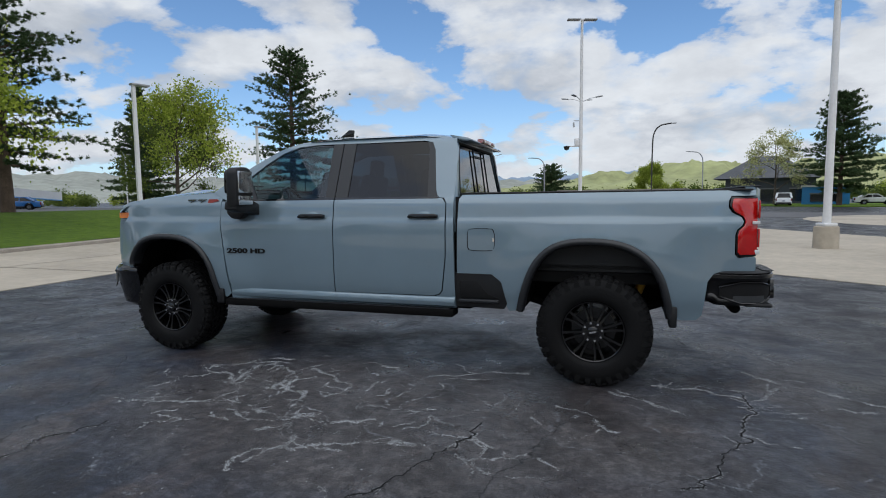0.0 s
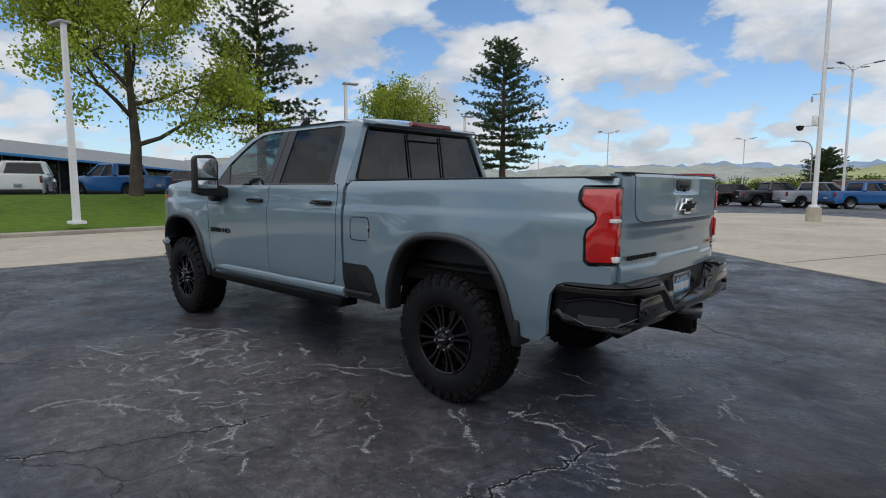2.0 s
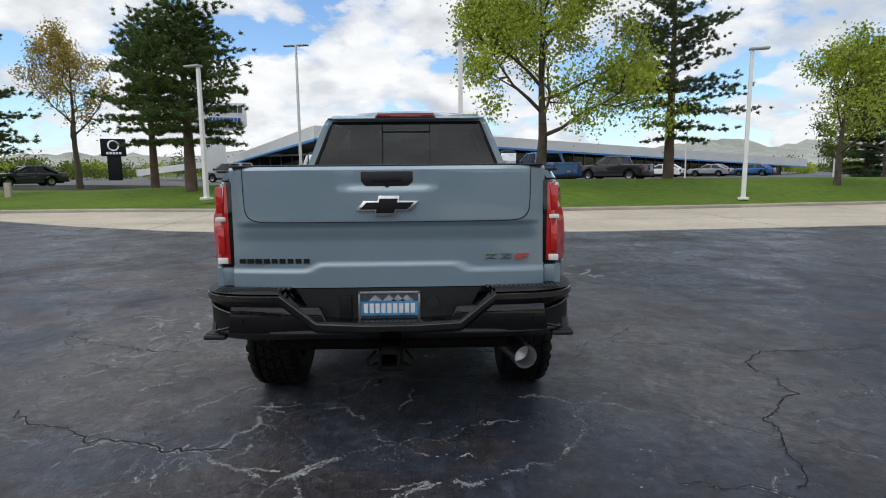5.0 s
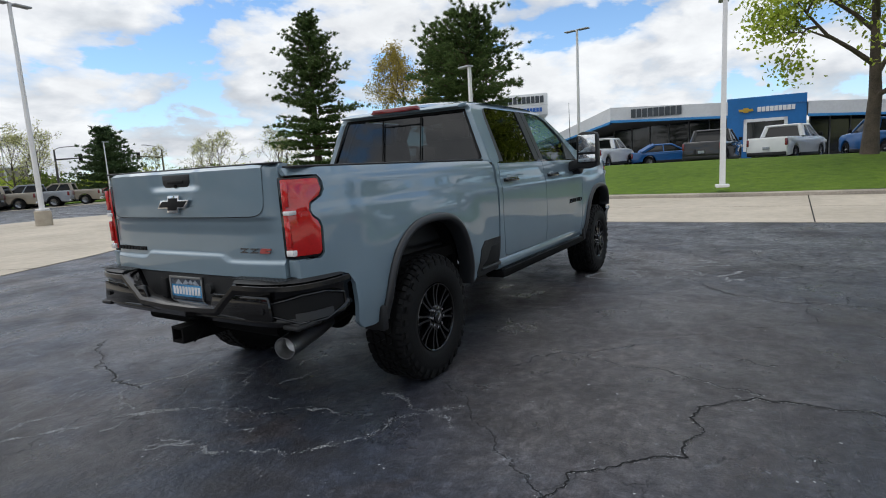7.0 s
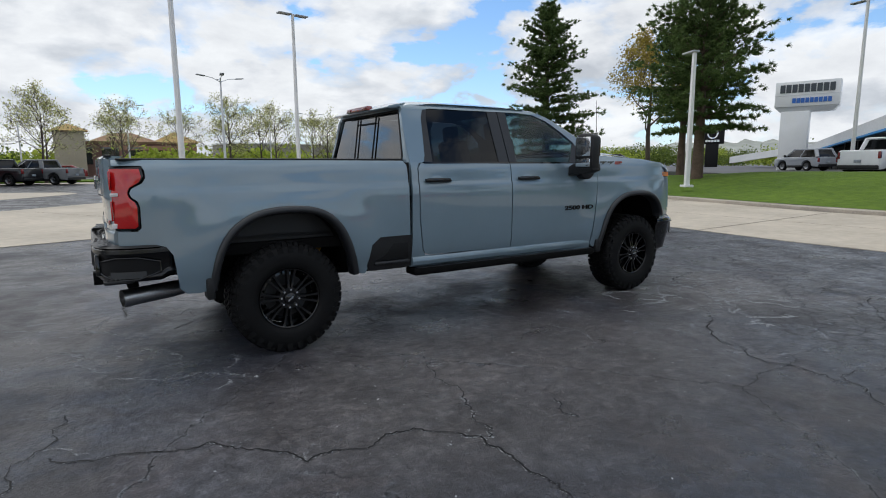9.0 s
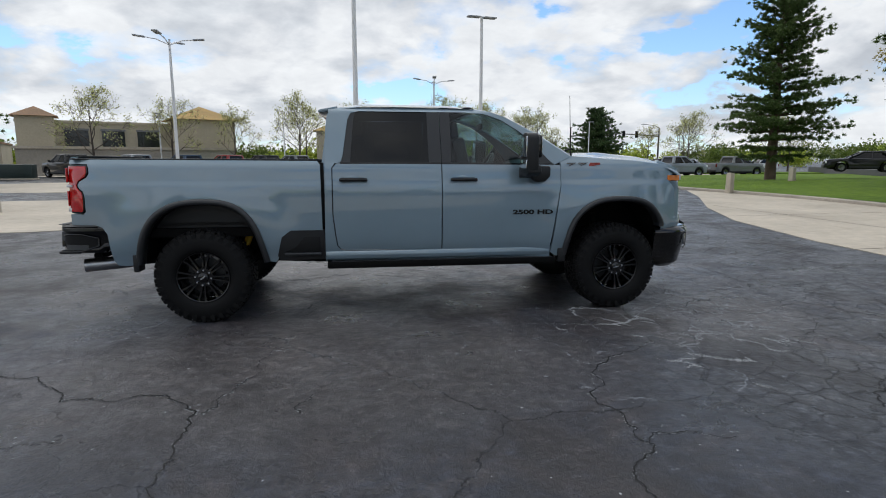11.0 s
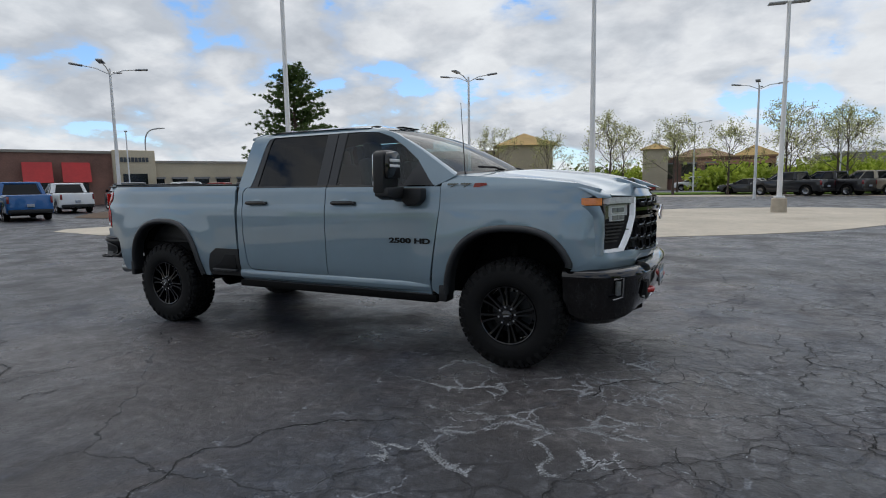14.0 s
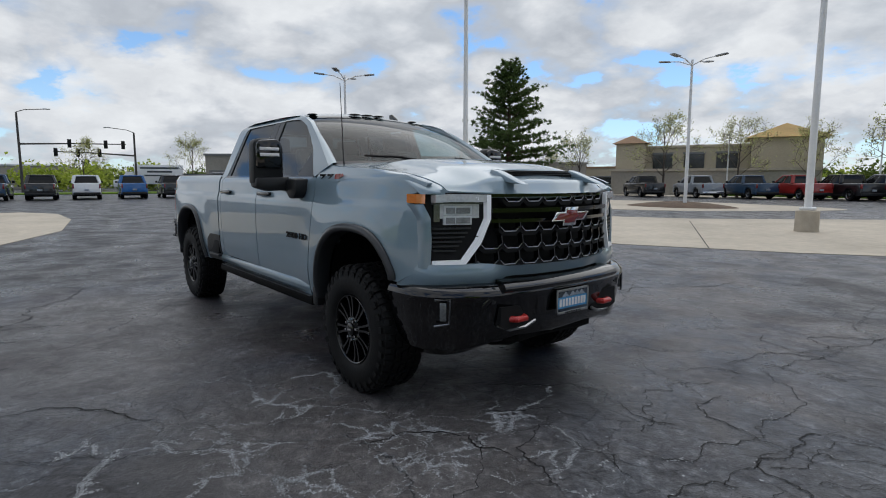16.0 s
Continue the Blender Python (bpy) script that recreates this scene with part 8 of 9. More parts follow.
def traffic_signal(x, y, turn, h=7.2, arm=11.0, heads=3, az=5.6):
    t = thing("traffic_signal", "traffic signal mast with a long arm over the street", "traffic signal", at=pose(x, y, 0, 0, 0, turn))
    part("mast", tube([(0, 0, 0), (0, 0, h)], [0.17, 0.12], 10), DARKPOLE, t)
    part("signal_arm", tube([(0, 0, az), (arm * 0.5, 0, az + 0.25), (arm, 0, az + 0.35)], [0.12, 0.09, 0.06], 8), DARKPOLE, t)
    part("lamp_arm", tube([(0, 0, h), (0.9, 0, h + 0.35), (3.0, 0, h + 0.55)], 0.05, 6), DARKPOLE, t)
    part("street_light", box((2.8, -0.15, h + 0.5), (3.6, 0.15, h + 0.62), 0.03), GREYPOLE, t)
    for k in range(heads):
        q = arm * (0.45 + 0.52 * k / max(1, heads - 1))
        part("signal_head", box((q - 0.22, -0.15, az - 0.30), (q + 0.22, 0.15, az + 0.80), 0.03), GAP, t, "dark signal head with backplate")


traffic_signal(83, 0.5, -94, 10.2, 12.0, 4, 6.2)
traffic_signal(82, -12.5, 86, 8.2, 9.5, 3, 5.0)
traffic_signal(-52, -84, 10, 7.0, 10, 3)
traffic_signal(-37, -86, 185, 7.0, 8, 2)


# ---- buildings ----
SILVER = surface("silver_metal_panels", (0.64, 0.65, 0.66), 0.45, metal=0.05, vary=0.08, big=0.4, fine=5)
BLUEPANEL = surface("blue_sign_panels", (0.018, 0.15, 0.42), 0.35, vary=0.1, big=0.5, fine=6)
BLUESTRIPE = surface("blue_stripe", (0.04, 0.24, 0.55), 0.4, vary=0.08)
SOFFIT = surface("grey_soffit", (0.22, 0.21, 0.20), 0.8, vary=0.1)
SHOP = surface("dark_shop_glass", (0.012, 0.015, 0.018), 0.08, vary=0.3, big=0.3, fine=3, coat=0.5)
MULLION = surface("grey_mullions", (0.18, 0.18, 0.18), 0.5, vary=0.1)
GOLDEN = surface("gold_emblem", (0.55, 0.36, 0.06), 0.3, metal=0.4, vary=0.1)
LETTERDARK = surface("dark_sign_letters", (0.05, 0.06, 0.07), 0.4, vary=0.1)
WHITESIGN = surface("white_sign_face", (0.74, 0.75, 0.75), 0.5, vary=0.05)
BLUELETTER = surface("blue_sign_letters", (0.03, 0.13, 0.45), 0.4, vary=0.1)
BRICK = surface("brown_brick_wall", (0.20, 0.110, 0.085), 0.9, vary=0.25, big=0.5, fine=9, bump=0.3)
REDPANEL = surface("red_awning", (0.42, 0.03, 0.03), 0.7, vary=0.12, big=0.6, fine=5)
STUCCO = surface("beige_stucco", (0.46, 0.40, 0.29), 0.9, vary=0.12, big=0.3, fine=8, bump=0.2)
STONE = surface("grey_tan_block", (0.30, 0.275, 0.235), 0.9, vary=0.15, big=0.3, fine=6, bump=0.2)
TILE = surface("terracotta_roof", (0.26, 0.16, 0.09), 0.85, vary=0.25, big=0.5, fine=8, bump=0.3)
ORANGEROOF = surface("ochre_roof", (0.38, 0.25, 0.09), 0.85, vary=0.2, big=0.5, fine=8, bump=0.3)
GREYROOF = surface("grey_shingle", (0.10, 0.105, 0.115), 0.9, vary=0.25, big=0.5, fine=8, bump=0.3)


def facing(x, y, z, ax, ay):
    """A frame on a wall: x along (ax, ay) to the viewer's right, y up, z out of the wall."""
    a = Vector((ax, ay, 0)).normalized()
    n = a.cross(Vector((0, 0, 1)))
    return Matrix(((a.x, 0, n.x, x), (a.y, 0, n.y, y), (0, 1, 0, z), (0, 0, 0, 1)))


def dealership():
    d = thing("dealership_building", "low car showroom with silver fascia and a blue portal", "car dealership")
    # canopy fascia: from the low south wing over the corner to the blue portal, then a long falling roof
    def fascia(a, b, za, zb, ha, hb, name, mat, depth=0.8):
        (ax, ay), (bx, by) = a, b
        bm = bmesh.new()
        v = [bm.verts.new(p) for p in ((ax, ay, za), (bx, by, zb), (bx, by, zb - hb), (ax, ay, za - ha), (ax - depth, ay, za), (bx - depth, by, zb), (bx - depth, by, zb - hb), (ax - depth, ay, za - ha))]
        for f in ((0, 1, 2, 3), (5, 4, 7, 6), (4, 5, 1, 0), (3, 2, 6, 7), (0, 3, 7, 4), (1, 5, 6, 2)):
            bm.faces.new([v[i] for i in f])
        bmesh.ops.recalc_face_normals(bm, faces=bm.faces)
        return part(name, bm, mat, d, angle=0)
    corner, portal = (-50.0, -10.8), (-51.2, -1.2)
    fascia(corner, portal, 6.0, 5.55, 1.15, 1.1, "fascia", SILVER)
    fascia((-49.95, -10.8), (-51.15, -1.2), 4.85, 4.45, 0.22, 0.2, "blue_stripe", BLUESTRIPE)
    wing = (-58.4, -22.3)
    fascia(corner, wing, 6.0, 3.2, 1.25, 0.7, "fascia", SILVER)
    fascia((-49.95, -10.85), (-58.35, -22.35), 4.75, 2.5, 0.22, 0.12, "blue_stripe", BLUESTRIPE)
    fascia(wing, (-77.5, -42), 3.2, 2.2, 0.7, 0.9, "fascia", SILVER)
    east, end = (-51.7, 4.6), (-76.3, 54.7)
    fascia(east, end, 5.1, 2.95, 1.0, 1.1, "fascia", SILVER)
    fascia((-51.65, 4.6), (-76.25, 54.7), 4.1, 1.86, 0.2, 0.12, "blue_stripe", BLUESTRIPE)
    # roof slab
    bm = bmesh.new()
    top = [(-50.1, -10.8, 5.95), (-51.3, -1.2, 5.5), (-51.8, 4.6, 5.05), (-76.3, 54.6, 2.9), (-95, 50, 3.2), (-80, 0, 5.6), (-78, -41, 2.1), (-58.5, -22.3, 3.15)]
    up = [bm.verts.new(p) for p in top]
    c = bm.verts.new((-66, 2, 6.0))
    for i in range(len(up)):
        bm.faces.new((up[i], up[(i + 1) % len(up)], c))
    bmesh.ops.recalc_face_normals(bm, faces=bm.faces)
    part("roof", bm, SILVER, d, angle=0)
    # soffit and recessed glass front
    bm = bmesh.new()
    bm.faces.new([bm.verts.new(p) for p in ((-50.2, -10.6, 4.72), (-51.3, -1.2, 4.4), (-58, -1.0, 4.3), (-60, -17, 3.6))])
    part("soffit", bm, SOFFIT, d, angle=0)
    for a, b, z in (((-55.0, -1.2), (-56.0, -12.0), 4.5), ((-56.0, -12.0), (-62.0, -22.0), 3.4), ((-54.5, 4.8), (-78, 52), 4.2)):
        bm = bmesh.new()
        v = [bm.verts.new(p) for p in ((*a, 0.7), (*b, 0.7), (*b, z if b[1] < 50 else 2.2), (*a, z))]
        bm.faces.new(v)
        part("shop_glass", thicken(bm, (-0.1, 0, 0)), SHOP, d, "dark showroom glass", 0)
        n = int(math.dist(a, b) / 1.6)
        for k in range(n + 1):
            x, y = a[0] + (b[0] - a[0]) * k / n, a[1] + (b[1] - a[1]) * k / n
            zz = z + ((2.2 - z) * k / n if b[1] > 50 else 0)
            part("mullion", box((x - 0.02, y - 0.05, 0.7), (x + 0.10, y + 0.05, zz)), MULLION, d)
    # blue portal
    bm = bmesh.new()
    add_prism(bm, [(-51.2, -1.25), (-51.9, 4.5), (-54.5, 4.2), (-54.0, -1.3)], 0.7, 5.8, "z")
    portal_ob = part("portal", bm, BLUEPANEL, d, "blue entrance portal", 0)
    m = facing(-51.55, 1.6, 1.3, -0.7, 5.75)
    for lo, hi in (((-1.6, 0.0, 0.02), (-1.35, 2.7, 0.12)), ((1.35, 0.0, 0.02), (1.6, 2.7, 0.12)), ((-1.6, 2.45, 0.02), (1.6, 2.7, 0.12))):
        part("portal_frame", box(lo, hi, 0.0, m), WHITESIGN, portal_ob)
    part("portal_door", box((-1.35, 0, 0.01), (1.35, 2.45, 0.05), 0.0, m), SHOP, portal_ob)
    bars(2.75, 9, 0.40, m @ pose(0.75, 3.45, 0.02), WHITESIGN, portal_ob, "sign_lettering", 0.18, 0.08, "white raised sign letters")
    part("portal_emblem", turned(prism([(-0.55, 0.1), (-0.2, 0.1), (-0.17, 0.2), (0.2, 0.2), (0.17, 0.1), (0.5, 0.1), (0.55, -0.1), (0.2, -0.1), (0.17, -0.2), (-0.2, -0.2), (-0.17, -0.1), (-0.5, -0.1)], 0.02, 0.12, "z"), m @ pose(-1.45, 3.45, 0)), GOLDEN, portal_ob)
    ax = facing(-50.52, -6.9, 5.15, -1.2, 9.6)
    bars(4.3, 9, 0.75, ax @ pose(0, 0.15, 0.03), LETTERDARK, d, "sign_lettering", 0.16, 0.1, "dark raised sign letters")


dealership()


def sign_tower():
    t = thing("sign_tower", "white sign box on a square white column", "tower sign")
    m = facing(-53.0, -20.6, 7.45, -0.35, 1)
    part("column", box((-1.9, -6.8, -1.5), (0.3, -1.5, -0.1), 0.04, m), WHITESIGN, t, "square white column")
    under = bmesh.new()
    add_rings(under, [[(-w, z, -1.5 + g), (w, z, -1.5 + g), (w, z, 0.0 - g), (-w, z, 0.0 - g)] for w, z, g in ((2.0, -1.55, 0.25), (2.42, -1.12, 0.02))])
    bmesh.ops.recalc_face_normals(under, faces=under.faces)
    part("sign_skirt", turned(under, m), SILVER, t, "sloped grey underside")
    part("sign_box", box((-2.45, -1.1, -1.5), (2.45, 1.1, 0.0), 0.05, m), WHITESIGN, t, "white sign box with dark letters")
    part("sign_band", box((-2.47, -0.12, -1.52), (2.47, -0.06, 0.02), 0.0, m), SILVER, t)
    bars(4.2, 9, 0.70, m @ pose(0, 0.48, 0.01), LETTERDARK, t, "sign_lettering", 0.18, 0.05, "dark sign letters")
    bars(3.0, 9, 0.42, m @ pose(0.4, -0.58, 0.01), BLUELETTER, t, "sign_lettering", 0.2, 0.05, "blue sign letters")


sign_tower()


def pylon_sign():
    t = thing("pylon_sign", "black pylon sign with a round silver mark", "pylon sign")
    m = facing(-79, -45.8, 0.3, -0.5, 0.87)
    part("pylon_post", box((-0.9, 0, -0.4), (0.9, 4.2, 0.0), 0.05, m), GAP, t)
    part("pylon_head", box((-1.6, 3.9, -0.5), (1.6, 6.4, 0.1), 0.1, m), GAP, t)
    bm = bmesh.new()
    add_lathe(bm, [(0.55, 0.1), (0.72, 0.14), (0.78, 0.1)], 28, m @ pose(0, 5.4, 0.02))
    part("pylon_mark", bm, CHROME, t)
    bars(2.0, 5, 0.32, m @ pose(0, 4.35, 0.11), WHITESIGN, t, "pylon_lettering", 0.2, 0.03)


pylon_sign()


def block(name, label, a, b, depth, z, wall, category="building", roof_mat=None, windows=0, parent=None, zb=0.0, sill=0.5):
    """A plain long building from wall end a to wall end b, with a parapet and windows."""
    t = parent or thing(name, label, category)
    d = Vector((b[0] - a[0], b[1] - a[1], 0))
    n = Vector((-d.y, d.x, 0)).normalized()
    if n.dot(Vector((a[0], a[1], 0))) < 0:
        n = -n
    pa, pb = Vector((*a, 0)), Vector((*b, 0))
    out = [pa, pb, pb + n * depth, pa + n * depth]
    bm = prism([(p.x, p.y) for p in out], zb, z, "z")
    w = part("wall", bm, wall, t, angle=0)
    dn = d.normalized()
    cap = [pa - dn * 0.15 - n * 0.15, pb + dn * 0.15 - n * 0.15, pb + dn * 0.15 + n * (depth + 0.15), pa - dn * 0.15 + n * (depth + 0.15)]
    part("cornice", prism([(p.x, p.y) for p in cap], z, z + 0.25, "z"), roof_mat or wall, t, angle=0)
    for k in range(windows):
        q = (k + 0.5) / windows
        c = pa + d * q - n * 0.06
        m = facing(c.x, c.y, zb, dn.x, dn.y) if dn.cross(Vector((0, 0, 1))).dot(n) < 0 else facing(c.x, c.y, zb, -dn.x, -dn.y)
        w2, head = d.length / windows * 0.32, sill - 0.5 + min(2.6, z * 0.6)
        wo = part("window", box((-w2, sill, -0.05), (w2, head, 0.04), 0.0, m), SHOP, t)
        part("window_frame", box((-w2 - 0.1, head, -0.05), (w2 + 0.1, head + 0.2, 0.12), 0.0, m), MULLION, wo)
    return t, n, dn


def hip_roof(t, cx, cy, wx, wy, turn, z, h, mat):
    bm = bmesh.new()
    base = [bm.verts.new(p) for p in ((-wx, -wy, 0), (wx, -wy, 0), (wx, wy, 0), (-wx, wy, 0))]
    ridge = max(0.0, wx - wy)
    r = [bm.verts.new((-ridge, 0, h)), bm.verts.new((ridge, 0, h))]
    bm.faces.new((base[0], base[1], r[1], r[0]))
    bm.faces.new((base[2], base[3], r[0], r[1]))
    bm.faces.new((base[1], base[2], r[1]))
    bm.faces.new((base[3], base[0], r[0]))
    bm.faces.new(base[::-1])
    part("roof", turned(bm, pose(cx, cy, z, 0, 0, turn)), mat, t, angle=0)


def tower(t, cx, cy, w, turn, z, wall, roof, h=1.6, over=0.5):
    part("tower", turned(box((-w, -w, 0), (w, w, z)), pose(cx, cy, 0, 0, 0, turn)), wall, t, angle=0)
    hip_roof(t, cx, cy, w + over, w + over, turn, z, h, roof)


# big store with red panels, its front turned to the lot
A, B = Vector((53, -21.9, 0)), Vector((44, -40, 0))
store, n, dn = block("store_building", "brown brick store with red awnings", (A.x, A.y), tuple(A.lerp(B, 0.50))[:2], 22, 5.0, BRICK, "store", STONE)
for q in (0.16, 0.31):
    c = A.lerp(B, q) - n * 0.1
    m = facing(c.x, c.y, 0, dn.x, dn.y) if dn.cross(Vector((0, 0, 1))).dot(n) < 0 else facing(c.x, c.y, 0, -dn.x, -dn.y)
    aw = prism([(0.0, 2.2), (0.9, 2.2), (0.1, 4.1), (0.0, 4.1)], -1.15, 1.15, "x")
    for v in aw.verts:
        v.co = Vector((v.co.x, v.co.z, v.co.y))
    bmesh.ops.recalc_face_normals(aw, faces=aw.faces)
    part("awning", turned(aw, m), REDPANEL, store, "red sloped awning")
    part("window", box((-0.9, 0.5, -0.02), (0.9, 2.2, 0.05), 0.0, m), SHOP, store)
c = A.lerp(B, 0.555) - n * 0.1
m0 = facing(c.x, c.y, 0, dn.x, dn.y) if dn.cross(Vector((0, 0, 1))).dot(n) < 0 else facing(c.x, c.y, 0, -dn.x, -dn.y)
part("entrance_tower", box((-1.9, 0, -2), (1.9, 5.35, 0.5), 0.1, m0), STUCCO, store, "beige stucco entrance tower")
bars(2.6, 8, 0.45, m0 @ pose(0, 4.4, 0.51), LETTERDARK, store, "sign_lettering", 0.2, 0.05, "dark sign letters")
part("entrance_arch", box((-1.1, 0, 0.45), (1.1, 3.0, 0.56), 0.0, m0), SHOP, store)
block("store_building", "low tan store with dark windows beside the brick store", tuple(A.lerp(B, 0.60))[:2], tuple(A.lerp(B, 1.15))[:2], 18, 4.1, STUCCO, "store", STONE, 5)
block("store_building", "tan block store with a long low front", (74, -60), (52, -48), 18, 3.9, STONE, "store", STONE, 4)
block("store_building", "grey store behind the parked trucks", (66, -17.5), (60, -25), 14, 4.6, STONE, "store", MULLION, 3)
# plaza with hipped towers
plaza, n, dn = block("plaza_building", "beige stucco plaza with hipped corner towers", (13.5, -61.2), (31, -53.4), 10, 5.1, STUCCO, "shopping plaza", STUCCO, 6, sill=2.3)
tower(plaza, 16.0, -60.0, 3.0, 24, 5.7, STUCCO, ORANGEROOF, 1.6, 0.6)
tower(plaza, 29.5, -53.8, 1.5, 24, 5.6, STUCCO, TILE, 1.0, 0.4)
part("pergola", turned(box((-2.4, -0.6, 2.4), (2.4, 0.6, 2.7)), pose(23.5, -55.8, 0, 0, 0, 24)), DARKPOLE, plaza)
for q in (-2.2, -0.7, 0.8, 2.2):
    part("pergola_post", turned(box((q - 0.15, -0.15, 0), (q + 0.15, 0.15, 2.4)), pose(23.5, -56.0, 0, 0, 0, 24)), STUCCO, plaza)
block("plaza_building", "low beige shops with brown gables", (42, -70), (60, -62), 12, 3.4, STUCCO, "shopping plaza", TILE, 4)
tw, tn, _ = block("retaining_wall", "low tan stone retaining wall before the plaza", (11.9, -57.6), (29.4, -49.8), 0.5, 2.5, STONE, "wall", CONCRETE)
# brick restaurant with hip roofs
diner, n, dn = block("restaurant_building", "red-brown brick restaurant with low hip roofs", (-12, -83.6), (3.5, -83.0), 12, 4.4, BRICK, "restaurant", TILE, 5, sill=1.6)
tower(diner, 3.4, -83.4, 1.7, 3, 5.9, STUCCO, ORANGEROOF, 1.0, 0.5)
part("band", box((-12, -83.75, 3.5), (1.6, -83.15, 4.1)), surface("salmon_stucco_band", (0.36, 0.20, 0.13), 0.9, vary=0.15, big=0.4, fine=8), diner)
hip_roof(diner, -2.8, -86.0, 4.2, 3.0, 3, 4.65, 1.3, TILE)
hip_roof(diner, -9.5, -86.5, 3.0, 3.0, 3, 4.65, 1.6, ORANGEROOF)
# gabled house and blue shed to the north
house, n, dn = block("roadside_building", "grey gabled building behind roadside trees", (18, 104), (31, 101), 10, 4.2, LETTERDARK, "building", GREYROOF, 3)
hip_roof(house, 25, 107, 8.0, 6.2, -14, 4.4, 4.0, GREYROOF)
block("shed", "small blue roadside shed", (25.5, 88), (31, 86.5), 4, 2.6, BLUESTRIPE, "shed", WHITESIGN, 1)
fuel = thing("fuel_station", "red and white fuel station canopy", "fuel station")
part("canopy", box((-60, 128, 3.9), (-38, 136, 4.7)), REDPANEL, fuel)
part("canopy_band", box((-60.1, 127.9, 3.65), (-37.9, 136.1, 3.95)), WHITESIGN, fuel)
for x in (-58, -52, -46, -40):
    part("canopy_post", box((x - 0.25, 131.5, 0), (x + 0.25, 132, 4.0)), WHITESIGN, fuel)
block("roadside_building", "long low brown building behind the parked cars", (-12, 112), (12, 108), 10, 2.7, BRICK, "building", STONE, 6)
block("roadside_building", "low pale building beyond the signals", (120, 11), (117, -7), 12, 4.2, STONE, "building", WHITESIGN, 7)
block("roadside_building", "long pale office building", (-44, -112), (-22, -110), 12, 5.5, STONE, "building", WHITESIGN, 8)
# box truck on the street
bt = thing("box_truck", "white box truck with dark lettering bars", "box truck", at=pose(88, -15.5, 0, 0, 0, 80))
part("cargo_box", box((-4.5, -1.25, 1.0), (2.2, 1.25, 3.9), 0.04), WHITESIGN, bt)
part("cab", prism([(2.3, 0.6), (2.3, 2.9), (3.3, 2.8), (3.9, 1.8), (5.0, 1.6), (5.0, 0.6)], -1.05, 1.05, "y", 0.06), WHITESIGN, bt)
for k, (w, h) in enumerate(((5.2, 0.26), (3.4, 0.26), (4.2, 0.22))):
    for s in (1, -1):
        part("side_lettering", box((-1.2 - w / 2, s * 1.26 - 0.01, 3.3 - k * 0.55), (-1.2 + w / 2, s * 1.26 + 0.01, 3.3 - k * 0.55 + h)), LETTERDARK, bt)
for x in (-3.0, 3.6):
    for s in (1, -1):
        part("wheel", tube([(x, s * 0.75, 0.45), (x, s * 1.05, 0.45)], 0.45, 18), RUBBER, bt)
# dark utility box by the street
ub = thing("utility_box", "dark green utility cabinet on the verge", "utility cabinet", at=pose(24, -40.0, 0, 0, 0, 10))
part("cabinet", box((-1.1, -0.6, 0.1), (1.1, 0.6, 1.15), 0.04), surface("dark_green_steel", (0.02, 0.035, 0.03), 0.5, vary=0.15), ub)
part("cabinet_base", box((-1.2, -0.7, -0.05), (1.2, 0.7, 0.12), 0.02), CONCRETE, ub)


# ---- parked vehicles ----
CARPAINTS = {
    "white": paint("white_car_paint", (0.72, 0.73, 0.74)), "black": paint("black_car_paint", (0.010, 0.010, 0.012)), "grey": paint("grey_car_paint", (0.16, 0.165, 0.17)),
    "silver": paint("silver_car_paint", (0.27, 0.29, 0.32)), "blue": paint("blue_car_paint", (0.015, 0.10, 0.30)), "red": paint("red_car_paint", (0.27, 0.020, 0.016)), "bright red": paint("bright_red_car_paint", (0.46, 0.035, 0.02)), "dark blue": paint("dark_blue_car_paint", (0.02, 0.05, 0.10)),
    "tan": paint("tan_car_paint", (0.30, 0.26, 0.20))}
CARGLASS = surface("dark_vehicle_glass", (0.006, 0.007, 0.008), 0.08, vary=0.2, spec=0.3)


